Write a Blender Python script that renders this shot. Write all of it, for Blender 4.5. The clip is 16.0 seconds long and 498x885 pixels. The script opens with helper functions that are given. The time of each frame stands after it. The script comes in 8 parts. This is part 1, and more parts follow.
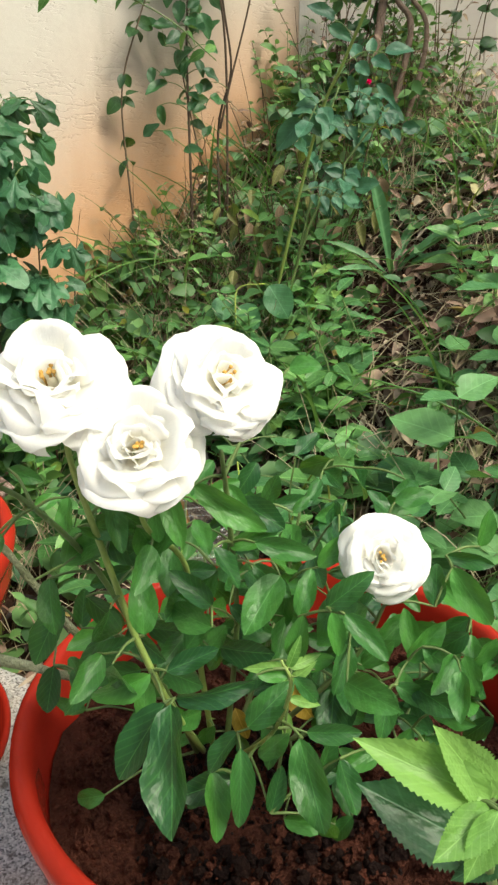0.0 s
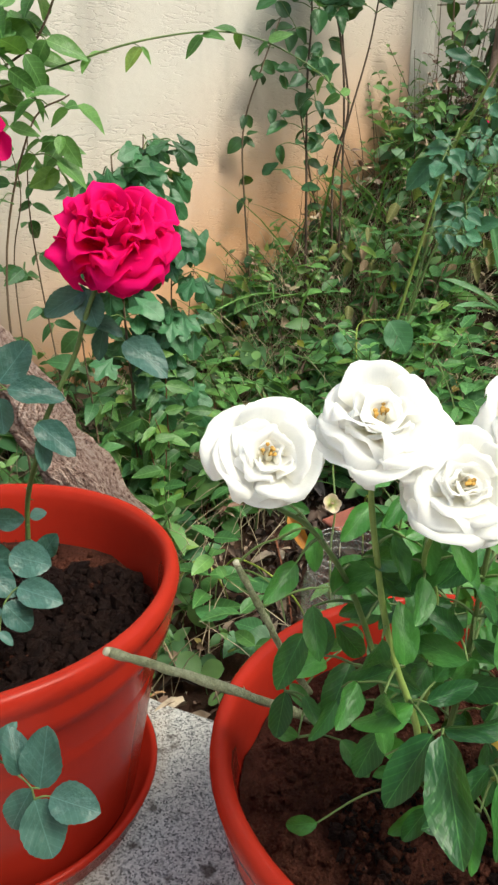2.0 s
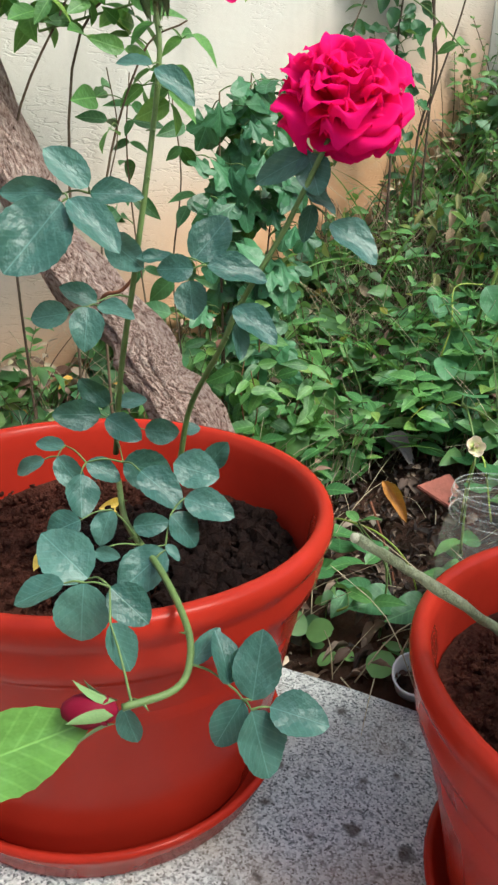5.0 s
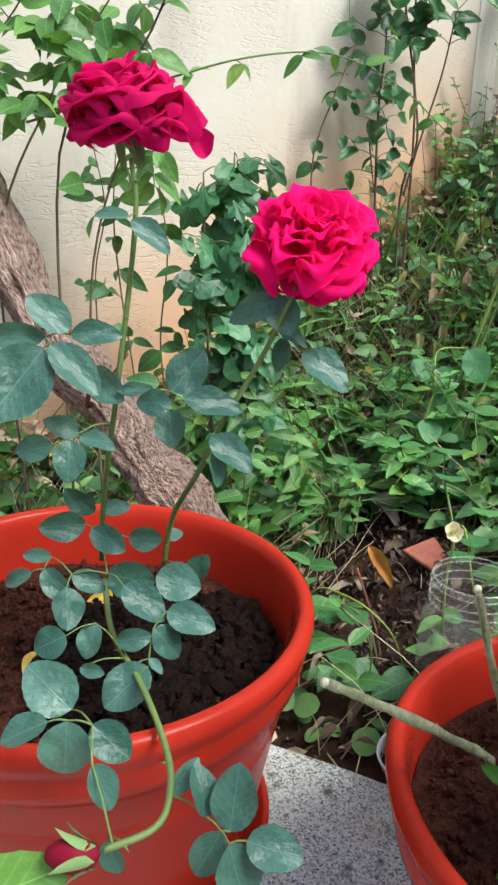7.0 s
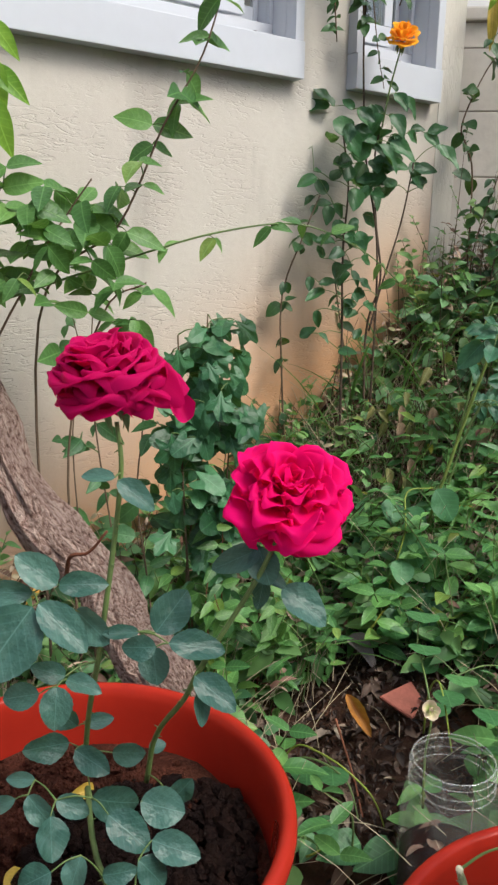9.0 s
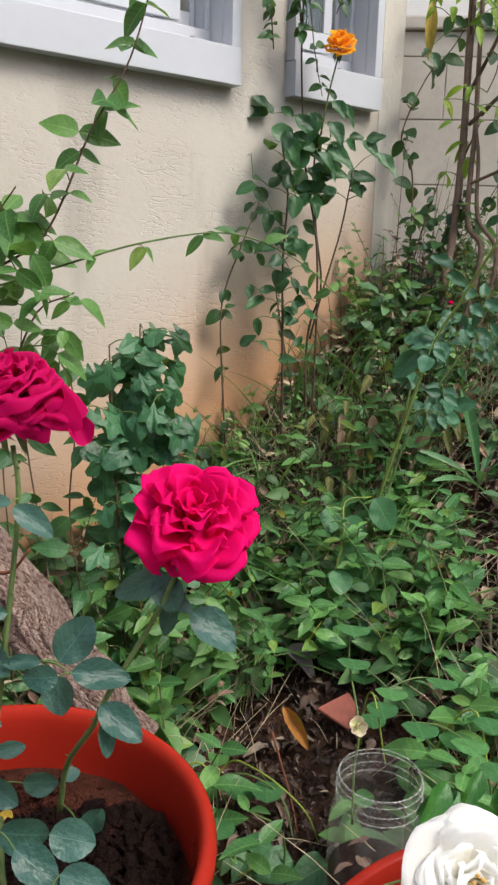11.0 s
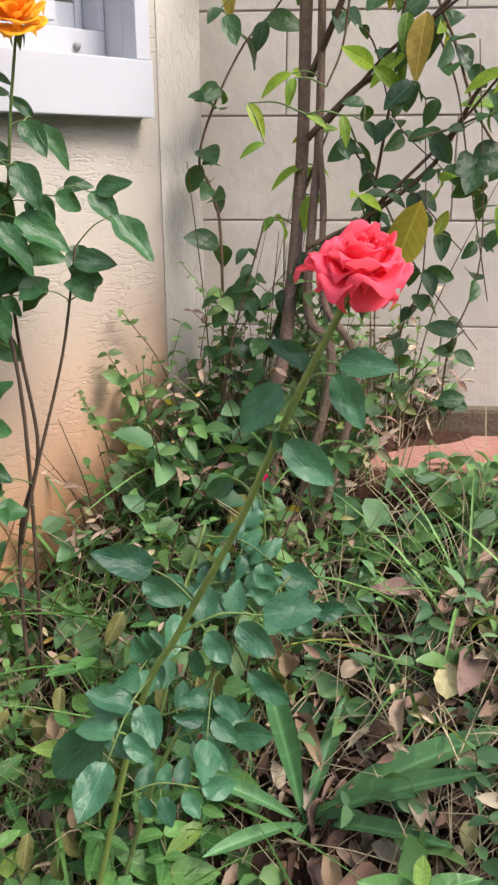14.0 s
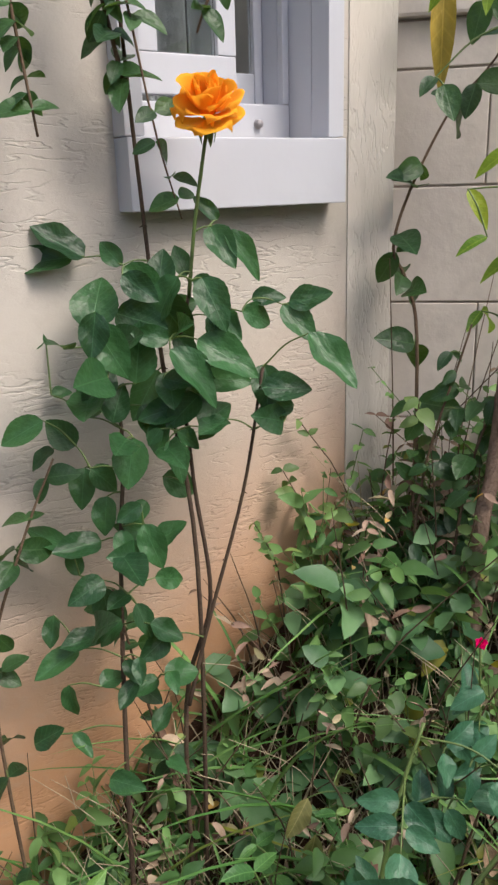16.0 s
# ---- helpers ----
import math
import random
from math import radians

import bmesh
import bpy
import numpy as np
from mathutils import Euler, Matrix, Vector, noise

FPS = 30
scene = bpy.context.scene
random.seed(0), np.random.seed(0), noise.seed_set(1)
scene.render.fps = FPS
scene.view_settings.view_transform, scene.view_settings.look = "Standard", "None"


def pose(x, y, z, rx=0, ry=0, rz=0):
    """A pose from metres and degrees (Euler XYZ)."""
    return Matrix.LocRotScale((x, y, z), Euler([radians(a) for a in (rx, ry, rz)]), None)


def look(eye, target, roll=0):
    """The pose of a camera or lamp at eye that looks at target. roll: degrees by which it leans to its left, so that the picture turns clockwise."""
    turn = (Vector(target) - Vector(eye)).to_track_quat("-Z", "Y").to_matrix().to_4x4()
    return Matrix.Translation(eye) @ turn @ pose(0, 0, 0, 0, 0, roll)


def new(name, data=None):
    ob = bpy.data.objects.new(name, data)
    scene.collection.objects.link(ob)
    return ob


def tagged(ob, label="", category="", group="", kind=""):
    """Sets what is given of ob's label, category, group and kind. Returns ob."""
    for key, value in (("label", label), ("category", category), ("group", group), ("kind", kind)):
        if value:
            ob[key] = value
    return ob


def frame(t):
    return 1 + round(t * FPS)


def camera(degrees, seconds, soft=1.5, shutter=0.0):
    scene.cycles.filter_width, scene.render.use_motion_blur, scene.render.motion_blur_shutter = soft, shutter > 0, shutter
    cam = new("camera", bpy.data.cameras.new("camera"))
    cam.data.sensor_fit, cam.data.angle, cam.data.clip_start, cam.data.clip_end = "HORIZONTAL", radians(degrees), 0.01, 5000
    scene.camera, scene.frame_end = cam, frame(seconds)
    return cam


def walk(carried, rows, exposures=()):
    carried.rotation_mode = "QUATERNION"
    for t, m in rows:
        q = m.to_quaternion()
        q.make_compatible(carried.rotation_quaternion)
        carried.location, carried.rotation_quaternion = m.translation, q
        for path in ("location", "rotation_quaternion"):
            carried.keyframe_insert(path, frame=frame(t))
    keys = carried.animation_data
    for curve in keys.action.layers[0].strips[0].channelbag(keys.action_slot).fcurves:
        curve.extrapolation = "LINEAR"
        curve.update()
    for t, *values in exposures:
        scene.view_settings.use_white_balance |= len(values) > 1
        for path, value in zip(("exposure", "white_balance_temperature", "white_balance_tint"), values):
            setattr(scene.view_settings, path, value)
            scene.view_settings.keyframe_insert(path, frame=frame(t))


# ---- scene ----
# ---------------------------------------------------------------- camera
cam = camera(35.0, 16.0, soft=2.5)
# seconds, x, y, z, pitch, roll, yaw
PATH = [
    (0, 0.0357, 0.0389, 0.5715, -23.85, -0.54, 52.78),
    (0.5, 0.0332, 0.0247, 0.5867, -22.90, -1.24, 50.97),
    (1, 0.0454, 0.0246, 0.5954, -22.48, -1.15, 51.13),
    (1.5, 0.0371, -0.0057, 0.6005, -21.76, -1.19, 53.42),
    (2, -0.0129, -0.0495, 0.5795, -21.61, -0.45, 56.67),
    (2.5, -0.0679, -0.0920, 0.5767, -20.61, 1.09, 57.34),
    (3, -0.1111, -0.1236, 0.5788, -19.32, 1.91, 56.72),
    (3.5, -0.1345, -0.1463, 0.5683, -18.70, 1.99, 56.49),
    (4, -0.1287, -0.1540, 0.5491, -18.38, 2.18, 56.41),
    (4.5, -0.1188, -0.1537, 0.5172, -19.38, 2.02, 55.83),
    (4.7, -0.1133, -0.1555, 0.5036, -19.82, 2.11, 55.73),
    (5.3, -0.1020, -0.1560, 0.4790, -21.00, 2.10, 55.70),
    (6.2, -0.0900, -0.1530, 0.4780, -21.60, 2.10, 55.80),
    (6.8, -0.0900, -0.1503, 0.5213, -20.40, 2.00, 55.80),
    (7, -0.1051, -0.1444, 0.5593, -19.31, 1.50, 55.50),
    (7.5, -0.1206, -0.1405, 0.6451, -16.50, 0.83, 55.01),
    (8, -0.1200, -0.1457, 0.6740, -15.21, 0.86, 54.17),
    (8.2, -0.1175, -0.1455, 0.6738, -14.89, 0.97, 53.88),
    (10.5, -0.1324, -0.1299, 0.6795, -14.19, 1.27, 52.80),
    (11, -0.1114, -0.1068, 0.6855, -14.33, 1.44, 50.49),
    (11.5, -0.0512, -0.0670, 0.7386, -14.56, 2.34, 47.83),
    (12, -0.0303, -0.0356, 0.7471, -14.36, 3.06, 45.66),
    (12.5, -0.0011, 0.0225, 0.8156, -15.98, 2.66, 47.29),
    (12.7, -0.0300, 0.0600, 0.8210, -16.40, 2.60, 47.40),
    (13, -0.2015, 0.2903, 0.8549, -19.86, 1.78, 48.99),
    (13.5, -0.3790, 0.5016, 0.8721, -20.98, 0.32, 49.87),
    (14, -0.4347, 0.5774, 0.8862, -19.42, -0.07, 49.19),
    (14.5, -0.4555, 0.5961, 0.8917, -16.64, -0.16, 48.86),
    (15, -0.4737, 0.6010, 0.8966, -14.28, -1.43, 54.81),
    (15.5, -0.5187, 0.5345, 0.9618, -16.50, -0.77, 55.14),
    (16, -0.6104, 0.6108, 0.9549, -18.15, -1.73, 57.49),
]
walk(cam, [(t, pose(x, y, z, 90 + pitch, 0, yaw) @ pose(0, 0, 0, 0, 0, roll)) for t, x, y, z, pitch, roll, yaw in PATH],
     exposures=[(0, 1.06, 6950, -1), (1.5, 1.02, 6850, -1), (2.5, 1.03, 6350, -1), (3.0, 1.04, 6150, -2), (4.0, 1.08, 6110, -2), (4.5, 1.19, 6100, -2), (7.0, 1.26, 6130, 0), (7.5, 0.93, 6250, 3), (8.2, 0.82, 6320, 5), (10.5, 0.73, 6380, 6), (11.5, 0.72, 6550, 9),
                (12.5, 0.64, 6900, 10), (13.5, 1.07, 6700, 11), (14.0, 1.13, 6500, 12), (14.5, 1.08, 6450, 12), (15.0, 1.02, 6450, 12), (16, 0.72, 6550, 12)])

# ---------------------------------------------------------------- world and sun
world = bpy.data.worlds.new("world")
scene.world = world
world.use_nodes = True
wn = world.node_tree.nodes
sky = wn.new("ShaderNodeTexSky")
sky.sky_type = "NISHITA"
sky.sun_disc = False
sky.sun_elevation = radians(50)
sky.sun_rotation = radians(71)
sky.air_density, sky.dust_density, sky.ozone_density = 1.0, 3.5, 1.0
wn["Background"].inputs["Strength"].default_value = 0.15
world.node_tree.links.new(sky.outputs[0], wn["Background"].inputs["Color"])
sun = new("sun", bpy.data.lights.new("sun", "SUN"))
sun.data.energy, sun.data.angle, sun.data.color = 1.9, radians(24), (1.0, 0.95, 0.88)
sun.matrix_world = look((2.3, 0.8, 3.2), (0, 0, 0))


# ---------------------------------------------------------------- materials
def mat(name):
    m = bpy.data.materials.new(name)
    m.use_nodes = True
    return m, m.node_tree.nodes, m.node_tree.links, m.node_tree.nodes["Principled BSDF"]


def node(nodes, kind, **values):
    n = nodes.new("ShaderNode" + kind)
    for key, value in values.items():
        if key in n.inputs:
            n.inputs[key].default_value = value
        else:
            setattr(n, key, value)
    return n


def ramp(nodes, links, source, stops):
    r = nodes.new("ShaderNodeValToRGB")
    e = r.color_ramp.elements
    while len(e) < len(stops):
        e.new(0.5)
    for el, (at, c) in zip(e, stops):
        el.position, el.color = at, (*c, 1)
    links.new(source, r.inputs[0])
    return r


def mix(nodes, links, a, b, fac, blend="MIX"):
    m = nodes.new("ShaderNodeMix")
    m.data_type, m.blend_type = "RGBA", blend
    for sock, v in ((m.inputs[6], a), (m.inputs[7], b), (m.inputs[0], fac)):
        if isinstance(v, bpy.types.NodeSocket):
            links.new(v, sock)
        elif isinstance(v, (int, float)):
            sock.default_value = v
        else:
            sock.default_value = (*v, 1)
    return m.outputs[2]


def noise_of(nodes, links, scale, detail=4.0, rough=0.55, space="Object", stretch=None):
    tc = nodes.new("ShaderNodeTexCoord")
    out = tc.outputs[space]
    if stretch:
        mp = nodes.new("ShaderNodeMapping")
        mp.inputs["Scale"].default_value = stretch
        links.new(out, mp.inputs[0])
        out = mp.outputs[0]
    n = node(nodes, "TexNoise", Scale=scale, Detail=detail, Roughness=rough)
    links.new(out, n.inputs["Vector"])
    return n.outputs["Fac"]


def bump(nodes, links, bsdf, height, strength, distance):
    b = node(nodes, "Bump", Strength=strength, Distance=distance)
    links.new(height, b.inputs["Height"])
    links.new(b.outputs[0], bsdf.inputs["Normal"])
    return b


def leaf_material(name, dark, light, rough=0.45, spots=0.0, island=False, yellow=0.0, thin=0.27):
    """A leaf: colour varied leaf by leaf and over each leaf, veins, a little light through it."""
    m, n, l, bsdf = mat(name)
    if island:
        rnd = n.new("ShaderNodeNewGeometry").outputs["Random Per Island"]
    else:
        rnd = n.new("ShaderNodeObjectInfo").outputs["Random"]
    base = ramp(n, l, rnd, [(0.0, dark), (0.55, [(a + b) / 2 for a, b in zip(dark, light)]), (0.93, light),
                            (1.0, (0.30 * yellow + light[0] * (1 - yellow), 0.22 * yellow + light[1] * (1 - yellow), light[2] * (1 - yellow)))])
    blotch = noise_of(n, l, 22 if island else 3.0, 3)
    c = mix(n, l, base.outputs[0], [v * 0.62 for v in dark], ramp(n, l, blotch, [(0.42, (0, 0, 0)), (0.75, (0.55, 0.55, 0.55))]).outputs[0])
    if spots:
        sp = noise_of(n, l, 14 if not island else 90, 5, 0.7)
        c = mix(n, l, c, (0.30, 0.38, 0.30), ramp(n, l, sp, [(0.55, (0, 0, 0)), (0.75, (spots,) * 3)]).outputs[0])
    l.new(c, bsdf.inputs["Base Color"])
    bsdf.inputs["Roughness"].default_value = rough
    bsdf.inputs["Specular IOR Level"].default_value = 0.42
    if island:
        bump(n, l, bsdf, noise_of(n, l, 160, 4, 0.6), 0.2, 0.003)
    else:
        at = n.new("ShaderNodeSeparateXYZ")
        l.new(n.new("ShaderNodeTexCoord").outputs["Object"], at.inputs[0])
        far = node(n, "Math", operation="ABSOLUTE")
        l.new(at.outputs[0], far.inputs[0])
        slant = node(n, "Math", operation="MULTIPLY_ADD")
        slant.inputs[1].default_value = -0.75
        l.new(far.outputs[0], slant.inputs[0])
        l.new(at.outputs[1], slant.inputs[2])
        waves = node(n, "Math", operation="MULTIPLY")
        waves.inputs[1].default_value = 44.0
        l.new(slant.outputs[0], waves.inputs[0])
        side = node(n, "Math", operation="SINE")
        l.new(waves.outputs[0], side.inputs[0])
        rib = ramp(n, l, far.outputs[0], [(0.004, (0.45, 0.45, 0.45)), (0.018, (0, 0, 0))]).outputs[0]
        veins = ramp(n, l, side.outputs[0], [(0.72, (0, 0, 0)), (1.0, (0.16,) * 3)]).outputs[0]
        c = mix(n, l, c, [min(1.0, v * 1.5 + 0.03) for v in light], mix(n, l, veins, (1, 1, 1), rib))
        l.new(c, bsdf.inputs["Base Color"])
        bump(n, l, bsdf, mix(n, l, noise_of(n, l, 4.0, 3, 0.5), (0, 0, 0), rib), 0.16, 0.03)
    tr = n.new("ShaderNodeBsdfTranslucent")
    l.new(mix(n, l, c, (0.20, 0.36, 0.03), 0.45), tr.inputs["Color"])
    ms = n.new("ShaderNodeMixShader")
    ms.inputs[0].default_value = thin
    l.new(bsdf.outputs[0], ms.inputs[1])
    l.new(tr.outputs[0], ms.inputs[2])
    l.new(ms.outputs[0], n["Material Output"].inputs[0])
    return m


def petal_material(name, inner, outer, through_tint, rough=0.55, fac=0.3, sheen=0.0):
    m, n, l, bsdf = mat(name)
    tc = n.new("ShaderNodeTexCoord")
    sep = n.new("ShaderNodeSeparateXYZ")
    l.new(tc.outputs["UV"], sep.inputs[0])
    c = ramp(n, l, sep.outputs[1], [(0.0, inner), (0.5, [(a + 2 * b) / 3 for a, b in zip(inner, outer)]), (1.0, outer)]).outputs[0]
    streak = noise_of(n, l, 3.0, 5, 0.6, "UV", (14, 1.2, 1))
    c = mix(n, l, c, [v * 0.72 for v in outer], ramp(n, l, streak, [(0.45, (0, 0, 0)), (0.8, (0.22,) * 3)]).outputs[0])
    l.new(c, bsdf.inputs["Base Color"])
    bsdf.inputs["Roughness"].default_value = rough
    bsdf.inputs["Specular IOR Level"].default_value = 0.1
    bsdf.inputs["Sheen Weight"].default_value = sheen
    bsdf.inputs["Sheen Roughness"].default_value = 0.4
    bump(n, l, bsdf, streak, 0.12, 0.02)
    tr = n.new("ShaderNodeBsdfTranslucent")
    l.new(mix(n, l, c, through_tint, 0.5), tr.inputs["Color"])
    ms = n.new("ShaderNodeMixShader")
    ms.inputs[0].default_value = fac
    l.new(bsdf.outputs[0], ms.inputs[1])
    l.new(tr.outputs[0], ms.inputs[2])
    l.new(ms.outputs[0], n["Material Output"].inputs[0])
    return m


def plain(name, colour, rough=0.5, vary=0.25, scale=8.0, strength=0.2, distance=0.004, spec=0.5, second=None):
    m, n, l, bsdf = mat(name)
    f = noise_of(n, l, scale, 5, 0.6)
    other = second or [v * (1 - vary) for v in colour]
    c = ramp(n, l, f, [(0.3, colour), (0.7, other)]).outputs[0]
    g = noise_of(n, l, scale * 9, 4, 0.6)
    c = mix(n, l, c, [v * (1 - vary) for v in colour], ramp(n, l, g, [(0.45, (0, 0, 0)), (0.7, (0.6,) * 3)]).outputs[0])
    l.new(c, bsdf.inputs["Base Color"])
    bsdf.inputs["Roughness"].default_value = rough
    bsdf.inputs["Specular IOR Level"].default_value = spec
    bump(n, l, bsdf, g, strength, distance)
    return m


# rough plaster of the house: cream, grey weather streaks, red-earth splash low down
m_wall, n, l, bsdf = mat("wall_plaster")
tc = n.new("ShaderNodeTexCoord")
sep = n.new("ShaderNodeSeparateXYZ")
l.new(tc.outputs["Object"], sep.inputs[0])
big = noise_of(n, l, 3.2, 5)
fine = noise_of(n, l, 60, 6, 0.7, "Object", (1, 0.8, 1.1))
c = ramp(n, l, big, [(0.3, (0.525, 0.490, 0.438)), (0.7, (0.465, 0.425, 0.375))]).outputs[0]
streak = noise_of(n, l, 7, 4, 0.6, "Object", (1, 1, 0.22))
c = mix(n, l, c, (0.27, 0.25, 0.215), ramp(n, l, streak, [(0.56, (0, 0, 0)), (0.78, (0.70,) * 3)]).outputs[0])
up = node(n, "Math", operation="MULTIPLY_ADD")
up.inputs[1].default_value, up.inputs[2].default_value = -0.50, 0.0
l.new(sep.outputs[1], up.inputs[0])
hgt = node(n, "Math", operation="ADD")
l.new(sep.outputs[2], hgt.inputs[0])
l.new(up.outputs[0], hgt.inputs[1])
wob = node(n, "Math", operation="MULTIPLY_ADD")
wob.inputs[1].default_value = 0.22
l.new(big, wob.inputs[0])
l.new(hgt.outputs[0], wob.inputs[2])
soil_stain = ramp(n, l, wob.outputs[0], [(0.12, (1, 1, 1)), (0.23, (0.60, 0.60, 0.60)), (0.34, (0.20, 0.20, 0.20)), (0.46, (0, 0, 0))]).outputs[0]
c = mix(n, l, c, (0.52, 0.290, 0.160), soil_stain)
g = mix(n, l, c, (0.40, 0.35, 0.29), ramp(n, l, fine, [(0.5, (0, 0, 0)), (0.8, (0.30,) * 3)]).outputs[0])


def trowel_marks(nodes, links, across, down, sparse):
    """Height of short shallow gouges left by the trowel: thin bands of a stretched noise, present in patches only."""
    worm = noise_of(nodes, links, 1.0, 2.5, 0.55, "Object", (60, across, down))
    gouge = ramp(nodes, links, worm, [(0.455, (1, 1, 1)), (0.485, (0, 0, 0)), (0.505, (0, 0, 0)), (0.535, (1, 1, 1))]).outputs[0]
    patch = ramp(nodes, links, noise_of(nodes, links, 13, 3), [(sparse, (0, 0, 0)), (sparse + 0.12, (1, 1, 1))]).outputs[0]
    return mix(nodes, links, (1, 1, 1), gouge, patch)


marks = trowel_marks(n, l, 24, 96, 0.46)
l.new(g, bsdf.inputs["Base Color"])
bsdf.inputs["Roughness"].default_value = 0.9
bsdf.inputs["Specular IOR Level"].default_value = 0.2
bump(n, l, bsdf, mix(n, l, fine, marks, 0.5), 0.42, 0.004)

m_pil, n, l, bsdf = mat("weathered_plaster")
big = noise_of(n, l, 9, 5)
fine = noise_of(n, l, 60, 6, 0.7, "Object", (1, 1, 0.7))
down_streak = noise_of(n, l, 20, 5, 0.65, "Object", (1, 1, 0.14))
c = ramp(n, l, big, [(0.3, (0.60, 0.56, 0.50)), (0.7, (0.52, 0.48, 0.42))]).outputs[0]
c = mix(n, l, c, (0.24, 0.22, 0.18), ramp(n, l, down_streak, [(0.52, (0, 0, 0)), (0.78, (0.55,) * 3)]).outputs[0])
marks = trowel_marks(n, l, 90, 24, 0.42)
l.new(c, bsdf.inputs["Base Color"])
bsdf.inputs["Roughness"].default_value = 0.9
bsdf.inputs["Specular IOR Level"].default_value = 0.2
bump(n, l, bsdf, mix(n, l, fine, marks, 0.6), 0.45, 0.003)
m_white = plain("white_paint", (0.50, 0.515, 0.555), 0.42, 0.06, 6, 0.08, 0.002, 0.5)
m_block = plain("block_paint", (0.62, 0.57, 0.52), 0.75, 0.22, 6, 0.35, 0.003, 0.3)
m_joint = plain("mortar", (0.46, 0.40, 0.35), 0.9, 0.3, 30, 0.5, 0.003, 0.2)
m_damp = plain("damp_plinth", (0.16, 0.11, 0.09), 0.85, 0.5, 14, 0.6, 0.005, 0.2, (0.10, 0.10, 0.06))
m_brick = plain("red_paving", (0.40, 0.22, 0.18), 0.85, 0.5, 14, 0.6, 0.004, 0.2, (0.30, 0.13, 0.10))
m_pot = plain("red_plastic", (0.345, 0.022, 0.012), 0.20, 0.18, 5, 0.04, 0.002, 0.09)
m_soil = plain("pot_soil", (0.105, 0.036, 0.023), 0.95, 0.6, 26, 1.0, 0.012, 0.05, (0.036, 0.014, 0.010))
m_clod = plain("dark_compost", (0.0075, 0.0045, 0.0045), 0.5, 0.6, 60, 0.8, 0.004, 0.05, (0.016, 0.008, 0.006))
m_bark, n, l, bsdf = mat("fissured_bark")
uv = n.new("ShaderNodeTexCoord")
warp = node(n, "TexNoise", Scale=6.0, Detail=4.0)
l.new(uv.outputs["UV"], warp.inputs["Vector"])
bent = node(n, "VectorMath", operation="MULTIPLY_ADD")
bent.inputs[1].default_value = (0.10, 0.18, 0)
l.new(warp.outputs["Color"], bent.inputs[0])
l.new(uv.outputs["UV"], bent.inputs[2])
longer = n.new("ShaderNodeMapping")
longer.inputs["Scale"].default_value = (34, 10, 1)
l.new(bent.outputs[0], longer.inputs[0])
plates = node(n, "TexVoronoi", feature="DISTANCE_TO_EDGE", Scale=1.0)
l.new(longer.outputs[0], plates.inputs["Vector"])
fibre = noise_of(n, l, 1.0, 6, 0.65, "UV", (80, 34, 1))
high = node(n, "Math", operation="MINIMUM")
high.inputs[1].default_value = 0.35
l.new(plates.outputs["Distance"], high.inputs[0])
crack = mix(n, l, high.outputs[0], fibre, 0.62)
strip = noise_of(n, l, 14, 4, 0.6)
c = ramp(n, l, crack, [(0.23, (0.075, 0.033, 0.024)), (0.29, (0.35, 0.215, 0.172)), (0.37, (0.60, 0.425, 0.360)), (0.49, (0.74, 0.585, 0.510))]).outputs[0]
c = mix(n, l, c, (0.20, 0.105, 0.085), ramp(n, l, strip, [(0.50, (0, 0, 0)), (0.72, (0.4,) * 3)]).outputs[0])
l.new(c, bsdf.inputs["Base Color"])
bsdf.inputs["Roughness"].default_value = 0.9
bsdf.inputs["Specular IOR Level"].default_value = 0.2
bump(n, l, bsdf, crack, 1.0, 0.05)
m_treebark = plain("tree_bark", (0.17, 0.115, 0.085), 0.9, 0.5, 40, 0.7, 0.004, 0.2, (0.24, 0.17, 0.13))
m_twig = plain("brown_stem", (0.10, 0.065, 0.042), 0.8, 0.5, 40, 0.6, 0.003, 0.2, (0.16, 0.11, 0.07))
m_dark_twig = plain("dark_rose_wood", (0.055, 0.034, 0.026), 0.75, 0.4, 40, 0.5, 0.003, 0.25, (0.085, 0.060, 0.036))
m_stem = plain("green_stem", (0.13, 0.20, 0.055), 0.55, 0.4, 30, 0.3, 0.002, 0.35, (0.09, 0.13, 0.045))
m_young = plain("young_green_stem", (0.25, 0.34, 0.085), 0.5, 0.35, 30, 0.2, 0.002, 0.35)
m_cutstem = plain("cut_stem", (0.46, 0.47, 0.31), 0.8, 0.6, 70, 0.9, 0.004, 0.2, (0.17, 0.19, 0.085))
m_cut = plain("cut_end", (0.66, 0.62, 0.45), 0.8, 0.3, 60, 0.4, 0.002, 0.2)
m_tendril = plain("yellow_green_tendril", (0.30, 0.38, 0.06), 0.5, 0.3, 30, 0.2, 0.002, 0.35)
m_redtwig = plain("red_brown_twig", (0.20, 0.075, 0.042), 0.8, 0.4, 40, 0.5, 0.003, 0.2)
m_straw = plain("straw", (0.56, 0.46, 0.31), 0.8, 0.4, 30, 0.3, 0.002, 0.2)
m_terra = plain("terracotta", (0.34, 0.115, 0.085), 0.85, 0.4, 25, 0.3, 0.002, 0.2)
m_cup = plain("white_plastic", (0.75, 0.75, 0.73), 0.35, 0.15, 12, 0.05, 0.001, 0.5)
m_wrap = plain("grey_plastic", (0.34, 0.32, 0.33), 0.4, 0.35, 20, 0.3, 0.003, 0.5)
m_black = plain("black_plastic", (0.02, 0.02, 0.025), 0.4, 0.3, 20, 0.1, 0.002, 0.5)
# near-black colour that stands in for the shade inside the room
m_unlit_room = plain("unlit_room_back", (0.05, 0.055, 0.06), 0.9, 0.3, 3, 0.0, 0.001, 0.1)
